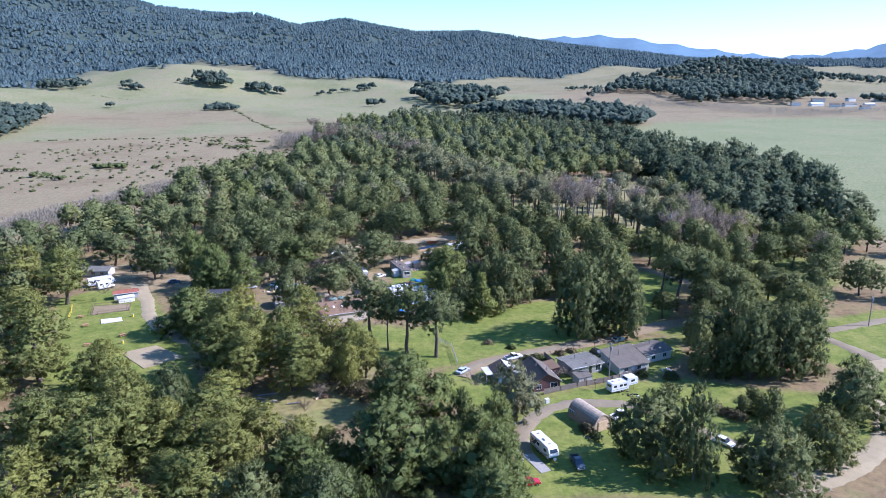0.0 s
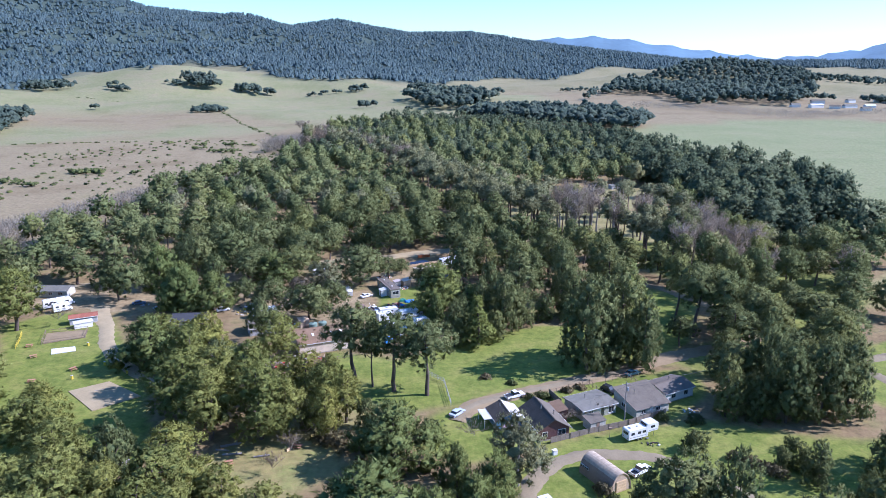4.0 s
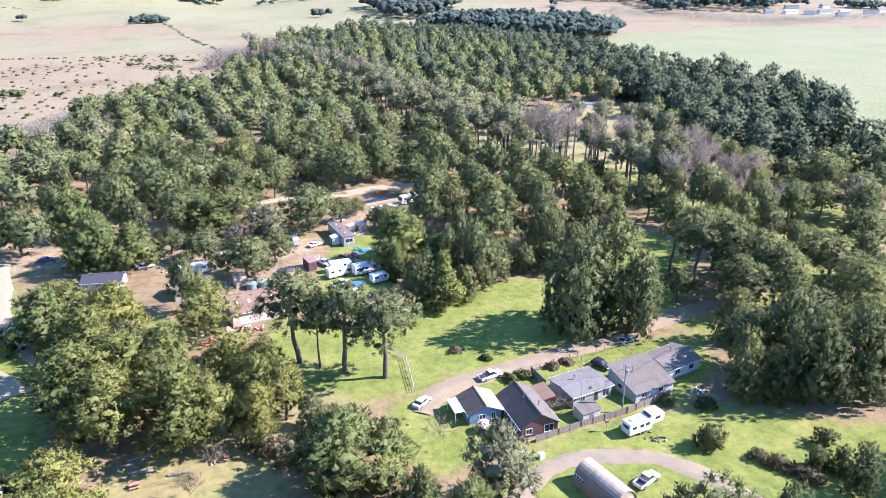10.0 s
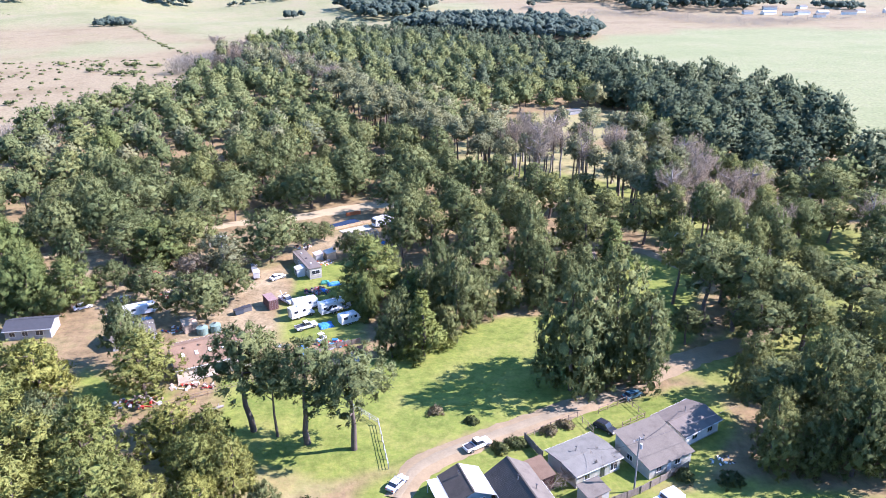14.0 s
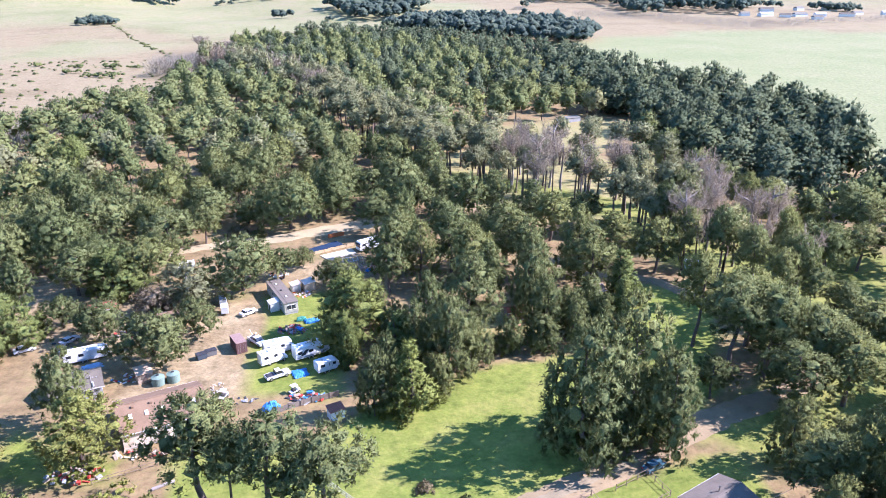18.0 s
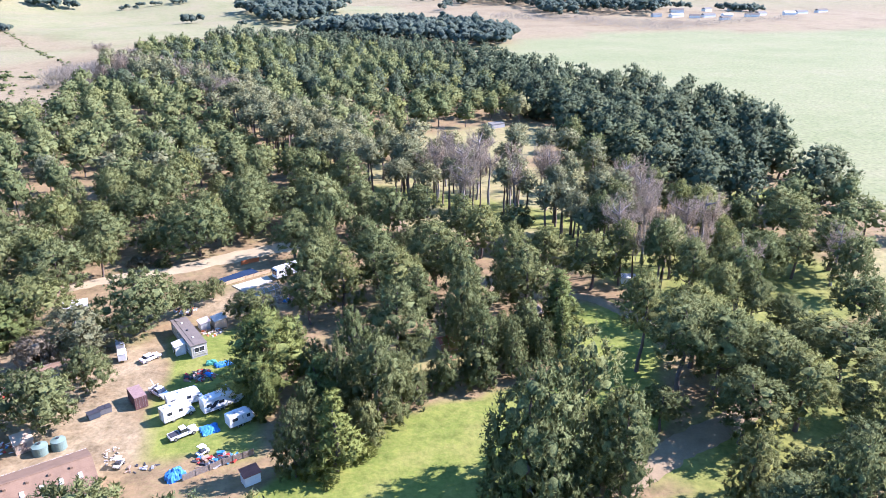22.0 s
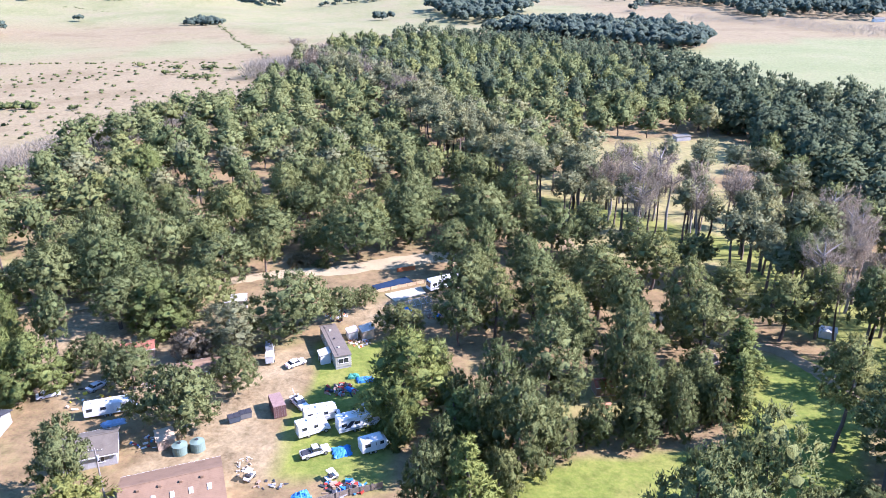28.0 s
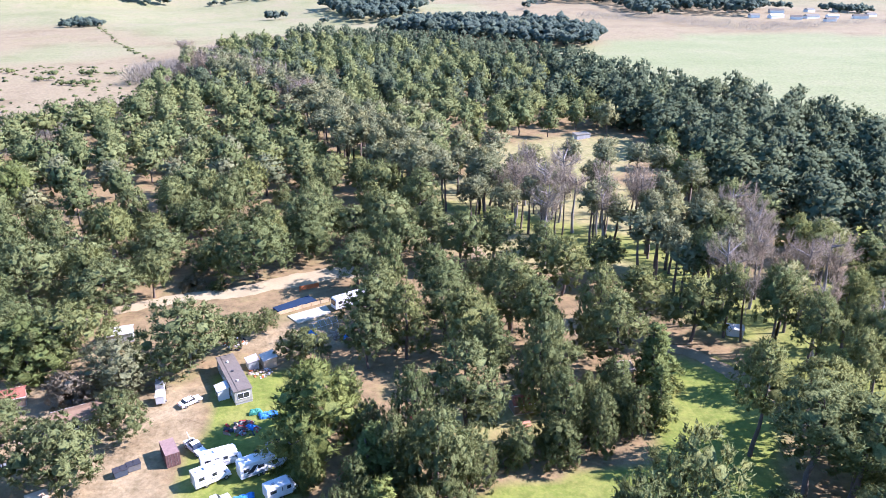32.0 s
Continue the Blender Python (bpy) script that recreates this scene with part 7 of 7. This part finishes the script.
# ---- clutter ----
def tarp(x, y, sx, sy, h, turn, mat, label, seed):
    """A crumpled sheet thrown over a heap."""
    rng = np.random.default_rng(seed)
    n = 14
    g = np.linspace(-1, 1, n)
    gx, gy = np.meshgrid(g, g)
    r = np.maximum(np.abs(gx), np.abs(gy))
    z = h * np.clip(1.15 - r, 0, 1) ** 0.5 * (0.75 + 0.35 * rng.random((n, n))) + 0.04
    z[r > 0.97] = 0.02
    v = np.stack([gx * sx / 2 * (1 + 0.08 * rng.normal(size=(n, n))), gy * sy / 2 * (1 + 0.08 * rng.normal(size=(n, n))), z], -1).reshape(-1, 3)
    i = (np.arange(n - 1)[:, None] * n + np.arange(n - 1)[None]).ravel()
    ob = new("tarp", mesh_from("tarp", v, np.stack([i, i + 1, i + n + 1, i + n], 1), [mat]))
    ob.matrix_basis = pose(x, y, float(height(x, y)) + 0.03, 0, 0, turn)
    tagged(ob, label, "tarp")


tarp(-10.0, 246.3, 3.4, 3.2, 0.6, 20, M_TARP, "crumpled bright blue tarp on the grass", 1)
tarp(-14.6, 233.4, 3.2, 2.4, 1.7, 30, M_TARP, "blue tarp over a small boat", 2)
tarp(-9.0, 270.5, 3.6, 1.8, 0.9, 15, M_TARP, "blue tarp over a scrap heap", 3)
tarp(-11.8, 266.8, 1.4, 2.2, 0.6, 60, M_TARP, "small blue tarp on junk", 4)
tarp(-11.6, 271.6, 2.4, 1.2, 1.0, 10, paint("green_tarp", (0.06, 0.28, 0.2), 0.6), "green tarp over a stack", 5)
tarp(-2.6, 303.0, 2.0, 1.8, 1.3, 10, M_TARP, "blue tarp bundle by the greenhouse frame", 6)
tarp(-55.0, 253.6, 4.2, 1.6, 0.9, 25, paint("pale_blue_tarp", (0.34, 0.44, 0.56), 0.6), "pale blue tarp over a stack", 7)
tarp(5.0, 300.5, 1.8, 1.4, 0.8, 50, M_TARP, "blue tarp under the pines", 8)


def scrap(x, y, rx, ry, n, label, mats, seed, size=0.9):
    """A heap of boards, boxes and pipes, too many to count."""
    rng = np.random.default_rng(seed)
    verts, faces, ids, o = [], [], [], 0
    cube = np.array([(a, b, c) for a in (-0.5, 0.5) for b in (-0.5, 0.5) for c in (-0.5, 0.5)])
    quads = np.array([(0, 1, 3, 2), (4, 6, 7, 5), (0, 4, 5, 1), (2, 3, 7, 6), (0, 2, 6, 4), (1, 5, 7, 3)])
    for k in range(n):
        a, q = rng.uniform(0, 6.28), math.sqrt(rng.uniform(0, 1))
        dims = (rng.uniform(0.3, 1.6) * size, rng.uniform(0.1, 0.7) * size, rng.uniform(0.08, 0.6) * size)
        e = Euler((rng.normal(0, 0.25), rng.normal(0, 0.25), rng.uniform(0, 3.1))).to_matrix()
        p = cube * dims @ np.array(e).T
        px, py = x + rx * q * math.cos(a), y + ry * q * math.sin(a)
        p = p + [px, py, float(height(px, py)) + 0.02 + dims[2] * 0.4 + 0.4 * size * (1 - q) * rng.random()]
        verts.append(p)
        faces.append(quads + o)
        ids.append(np.full(6, int(rng.integers(len(mats)))))
        o += 8
    tagged(new("scrap_heap", mesh_from("scrap_heap", np.concatenate(verts), np.concatenate(faces), mats, np.concatenate(ids))), label, "scrap", kind="stuff")


scrap(-13.4, 266.6, 3.6, 2.6, 60, "heap of red and rusty scrap beside the tarps", [M_REDPAINT, M_RUST, M_BLACK, M_BROWNWOOD, M_GREYBAND], 21)
scrap(-6.8, 259.5, 3.2, 2.6, 55, "dark heap of tyres and scrap under the cypress", [M_BLACK, M_RUBBER, M_GREYBAND, M_RUST], 22)
scrap(-8.2, 236.6, 4.0, 2.0, 60, "blue and red machine parts along the fence", [M_TARP, M_REDPAINT, M_BLACK, M_GREYBAND, M_BROWNWOOD], 23)
scrap(-36.2, 221.6, 5.0, 1.4, 46, "white planks and red junk before the barn", [M_WHITE, M_REDPAINT, M_BROWNWOOD, M_RUST], 24)
scrap(-45.5, 216.5, 5.0, 2.2, 50, "red and brown junk under the pines", [M_REDPAINT, M_RUST, M_BROWNWOOD, M_GREYBAND], 25)
scrap(-26.4, 241.6, 1.6, 3.0, 30, "pile of stones and pots beside the barn", [M_CONCRETE, M_TAN, M_WHITE, M_BROWNWOOD], 26, 0.5)
scrap(-30.6, 256.8, 1.1, 0.7, 14, "boards sticking out of the dumpsters", [M_LUMBER, M_GREYBAND, M_WHITE], 27, 0.8)
scrap(-12.8, 287.0, 2.4, 2.4, 40, "jumble of boxes and pots between sheds", [M_TAN, M_ORANGE, M_WHITE, M_BROWNWOOD, M_GREYBAND], 28, 0.7)
scrap(4.6, 302.0, 3.6, 2.6, 60, "pinkish heap of branches and rubble", [M_RUST, M_BROWNWOOD, M_TAN], 29)
scrap(-52.0, 268.5, 4.0, 2.4, 50, "dark red machinery and junk in the shade", [M_REDPAINT, M_BLACK, M_RUST, M_BROWNWOOD], 30)
scrap(-20.6, 237.2, 3.0, 1.2, 16, "planks and a pallet on the dirt", [M_BROWNWOOD, M_GREYBAND, M_BLACK], 31, 0.6)
scrap(-46.0, 248.0, 3.2, 2.0, 26, "tarps, boards and buckets by the tan shed", [M_WHITE, M_TARP, M_BROWNWOOD, M_REDPAINT], 32, 0.6)
scrap(16.0, 149.0, 1.6, 1.6, 18, "brown rubble beside the trailer", [M_TAN, M_BROWNWOOD, M_RUST], 33, 0.5)
scrap(17.0, 141.6, 1.6, 1.6, 22, "stacked firewood and crates", [M_LUMBER, M_BROWNWOOD, M_WHITE], 34, 0.5)
scrap(33.5, 150.2, 2.6, 0.8, 18, "planks and stones beside the arched hut", [M_CONCRETE, M_BROWNWOOD, M_WHITE], 35, 0.5)
scrap(48.0, 171.6, 2.4, 0.8, 14, "garden chairs and bins beside the motorhome", [M_BLACK, M_BROWNWOOD, M_WHITE], 36, 0.6)
scrap(62.5, 187.0, 2.6, 1.4, 18, "bins and boxes behind the white cottage", [M_WHITE, M_BLACK, M_GREYBAND], 37, 0.6)
scrap(-20, 300, 3.0, 3.0, 34, "camp clutter under the pines", [M_WHITE, M_BLACK, M_ORANGE, M_GREYBAND], 38, 0.7)
scrap(22.0, 266.0, 4.5, 2.2, 20, "orange-brown boards on bare earth", [M_LUMBER, M_REDPAINT, M_BROWNWOOD], 39, 0.8)
scrap(-32.0, 171.0, 1.2, 0.5, 5, "logs lying on the bare clay", [M_BROWNWOOD, M_LUMBER], 40, 1.2)
scrap(-96.0, 268.0, 8.0, 3.0, 30, "camp gear along the end of the drive", [M_WHITE, M_REDPAINT, M_TARP, M_GREYBAND], 41, 0.9)
scrap(-62.0, 262.0, 8.0, 5.0, 26, "yard clutter in the pine shade", [M_WHITE, M_BLACK, M_RUST, M_YELLOWPAINT], 42, 0.8)


def picnic_table(x, y, turn, mat):
    t = thing("picnic_table", "reddish wooden picnic table on the grass", "picnic table", x, y, turn, group="picnic tables")
    part("tabletop", box(-0.95, 0.95, -0.38, 0.38, 0.7, 0.76, 0.01), mat, t)
    for s in (-1, 1):
        part("bench", box(-0.95, 0.95, s * 0.72 - 0.14, s * 0.72 + 0.14, 0.42, 0.47, 0.01), mat, t)
        part("cross_beam", box(s * 0.7 - 0.04, s * 0.7 + 0.04, -0.8, 0.8, 0.34, 0.42), mat, t)
        for k in (-1, 1):
            part("leg", rod((s * 0.7, k * 0.62, -0.05), (s * 0.7, k * 0.25, 0.7), 0.05, 6), mat, t)


M_REDWOOD = paint("redwood", (0.40, 0.20, 0.12), 0.8, wear=0.25)
for x, y, turn in ((-121.8, 231.7, 20), (-116.3, 223.5, 35), (-107.9, 206.7, 10), (-100.5, 214.4, 50), (-44.0, 165.0, 20), (-30.5, 171.5, -10), (40.0, 262.0, 15)):
    picnic_table(x, y, turn, M_REDWOOD)
patch("slab", [(-112.3, 225.7), (-106.2, 228.0), (-108.0, 231.4), (-114.2, 229.6)], M_WHITE, "bright white slab on the lawn", "slab", 0.14)
patch("pen_floor", [(-119.0, 233.8), (-108.4, 238.6), (-111.0, 245.6), (-122.2, 242.6)], M_BROWNROAD, "grey floor of the fenced pen", "floor", 0.12)
fence("low brown rail fence round a pen", [(-119.2, 233.6), (-108.2, 238.4), (-110.8, 246.0), (-122.6, 242.8), (-119.2, 233.6)], 1.1, M_BROWNWOOD, 2.0, False)
fence("pale yellow board fence by the lawn", [(-125.0, 230.0), (-127.0, 236.0), (-129.6, 242.0)], 1.2, M_YELLOWPAINT, 2.0, False, 3)
for x, y in ((-93.2, 217.7), (-104.5, 232.3), (-84.6, 212.0), (-98.0, 208.6)):
    b = thing("barrel", "yellow plastic barrel standing on the lawn", "barrel", x, y, 0, group="lawn barrels")
    part("body", rod((0, 0, -0.05), (0, 0, 0.95), 0.32, 12), M_YELLOWPAINT, b)
    part("lid", rod((0, 0, 0.95), (0, 0, 1.0), 0.33, 12), M_GREYBAND, b)
box_w = thing("white_box", "small white cabinet on the lawn", "box", 25.8, 167.6, 20)
part("body", box(-0.5, 0.5, -0.4, 0.4, -0.05, 1.1, 0.05), M_WHITE, box_w)
part("lid", box(-0.55, 0.55, -0.45, 0.45, 1.1, 1.2, 0.03), M_WHITE, box_w)


# ---- shrubs ----
def shrub(x, y, H, R, mat, label, seed, per=46, name="shrub"):
    rng = np.random.default_rng(seed)
    if mat is M_TWIG:
        v, f, nrm, _ = crown_tris(rng, "bare", H, R, 0, per * 12, 0.6, 0.05)
    else:
        v, f, nrm, _ = crown_tris(rng, "round", H, R, 9, per * 24, 0.35, 0.16)
    me = mesh_from(name, v, f, [mat], smooth_on=True)
    me.normals_split_custom_set_from_vertices(nrm)
    ob = new(name, me)
    ob.matrix_basis = pose(x, y, float(height(x, y)))
    tagged(ob, label, "shrub")


def log(x, y, length, r, turn, label):
    s = thing("log", label, "log", x, y, turn)
    part("trunk", rod((-length / 2, 0, r * 0.8), (length / 2, 0, r * 0.8), r, 9, r1=r * 0.8), M_GREYBARK, s)
    part("stub", rod((length * 0.2, 0, r), (length * 0.28, 0.25, r + 0.6), r * 0.4, 6, r1=r * 0.2), M_GREYBARK, s)


for x, y, n, r, a in ((-44.2, 168.6, 4.2, 0.28, 8), (-37.6, 167.8, 3.4, 0.24, 14), (-45.4, 172.6, 4.8, 0.3, 20), (-46.8, 170.4, 3.0, 0.2, -6), (-30.0, 212.4, 3.8, 0.3, 30), (-66.0, 165.0, 2.6, 0.5, 70)):
    log(x, y, n, r, a, "weathered grey log lying on the bare clay")
M_BROWNSHRUB = foliage("brown_shrub_leaves", (0.16, 0.135, 0.075), (0.24, 0.20, 0.115), (0.30, 0.26, 0.155))
for k, (x, y, H, R, m) in enumerate(((57.0, 168.8, 4.6, 2.6, 0), (64.0, 164.6, 1.8, 1.8, 1), (66.4, 162.6, 1.9, 2.0, 1), (68.6, 160.6, 1.8, 1.9, 1), (70.6, 158.6, 1.9, 2.0, 1), (33.0, 152.6, 2.4, 1.6, 1), (34.6, 149.6, 1.6, 1.4, 0), (78, 168, 3.4, 2.2, 0), (74, 162, 3.0, 1.8, 0),
                                     (77, 159, 2.6, 1.8, 0), (26.6, 194.8, 1.6, 1.8, 0), (24.0, 193.8, 1.4, 1.5, 0), (33.8, 198.2, 1.0, 1.4, 1), (37.2, 200.0, 1.0, 1.4, 1), (30.6, 181.8, 3.0, 3.2, 2), (33.6, 183.4, 2.6, 2.4, 2), (13.4, 207.0, 0.8, 1.6, 1), (20.0, 203.2, 0.9, 1.2, 0),
                                     (-20.6, 170.8, 4.2, 3.4, 1), (-24.8, 174.0, 3.6, 2.8, 1), (-14.0, 176.0, 4.6, 3.4, 0), (-8.0, 178.6, 4.2, 3.2, 0), (-10.6, 173.0, 4.8, 3.6, 0), (-2.0, 174.4, 5.2, 3.6, 0), (8.0, 172.6, 5.6, 4.0, 2), (-36.0, 332.4, 3.6, 3.0, 1), (-30.0, 331.0, 2.4, 2.2, 0), (61, 181, 2.0, 1.8, 0), (-121.5, 249.0, 6.0, 4.6, 2), (-31.0, 166.4, 6.5, 2.6, 2), (-33.6, 160.4, 5.0, 2.8, 2), (-29.4, 176.6, 3.4, 4.6, 2), (-24.6, 188.4, 4.4, 2.8, 2), (41.0, 186.6, 3.4, 3.0, 2), (53.6, 183.2, 1.6, 1.6, 0))):
    shrub(x, y, H, R, (M_SHRUB, M_BROWNSHRUB, M_TWIG)[m], ("rounded green garden shrub", "brownish dry shrub on the grass", "leafless twiggy shrub beside the cottages")[m], 300 + k)


# ---- far village ----
def far_house(x, y, L, W, h, turn, wall, roof, label):
    s = thing("far_house", label, "house", x, y, turn, group="far village")
    part("wall", box(-L / 2, L / 2, -W / 2, W / 2, -1.0, h), wall, s)
    part("roof", prism([(-W / 2 - 0.4, h), (W / 2 + 0.4, h), (0, h + W * 0.28)], -L / 2 - 0.4, L / 2 + 0.4), roof, s).matrix_basis = pose(0, 0, 0, 0, 0, 90)


for k, (x, y) in enumerate(((560, 1180), (590, 1175), (612, 1160), (640, 1170), (668, 1165), (700, 1150), (735, 1180), (770, 1160), (620, 1230), (690, 1260), (760, 1290), (640, 1125), (820, 1200), (480, 1420), (880, 1230))):
    far_house(x, y, 14 + 9 * math.sin(k * 1.7) ** 2, 8, 3.6, 20 * math.sin(k * 2.3), M_WHITE, (M_LIGHTROOF, M_WHITEMETAL, M_GREYSHINGLE)[k % 3], "pale far farm building beyond the green field")
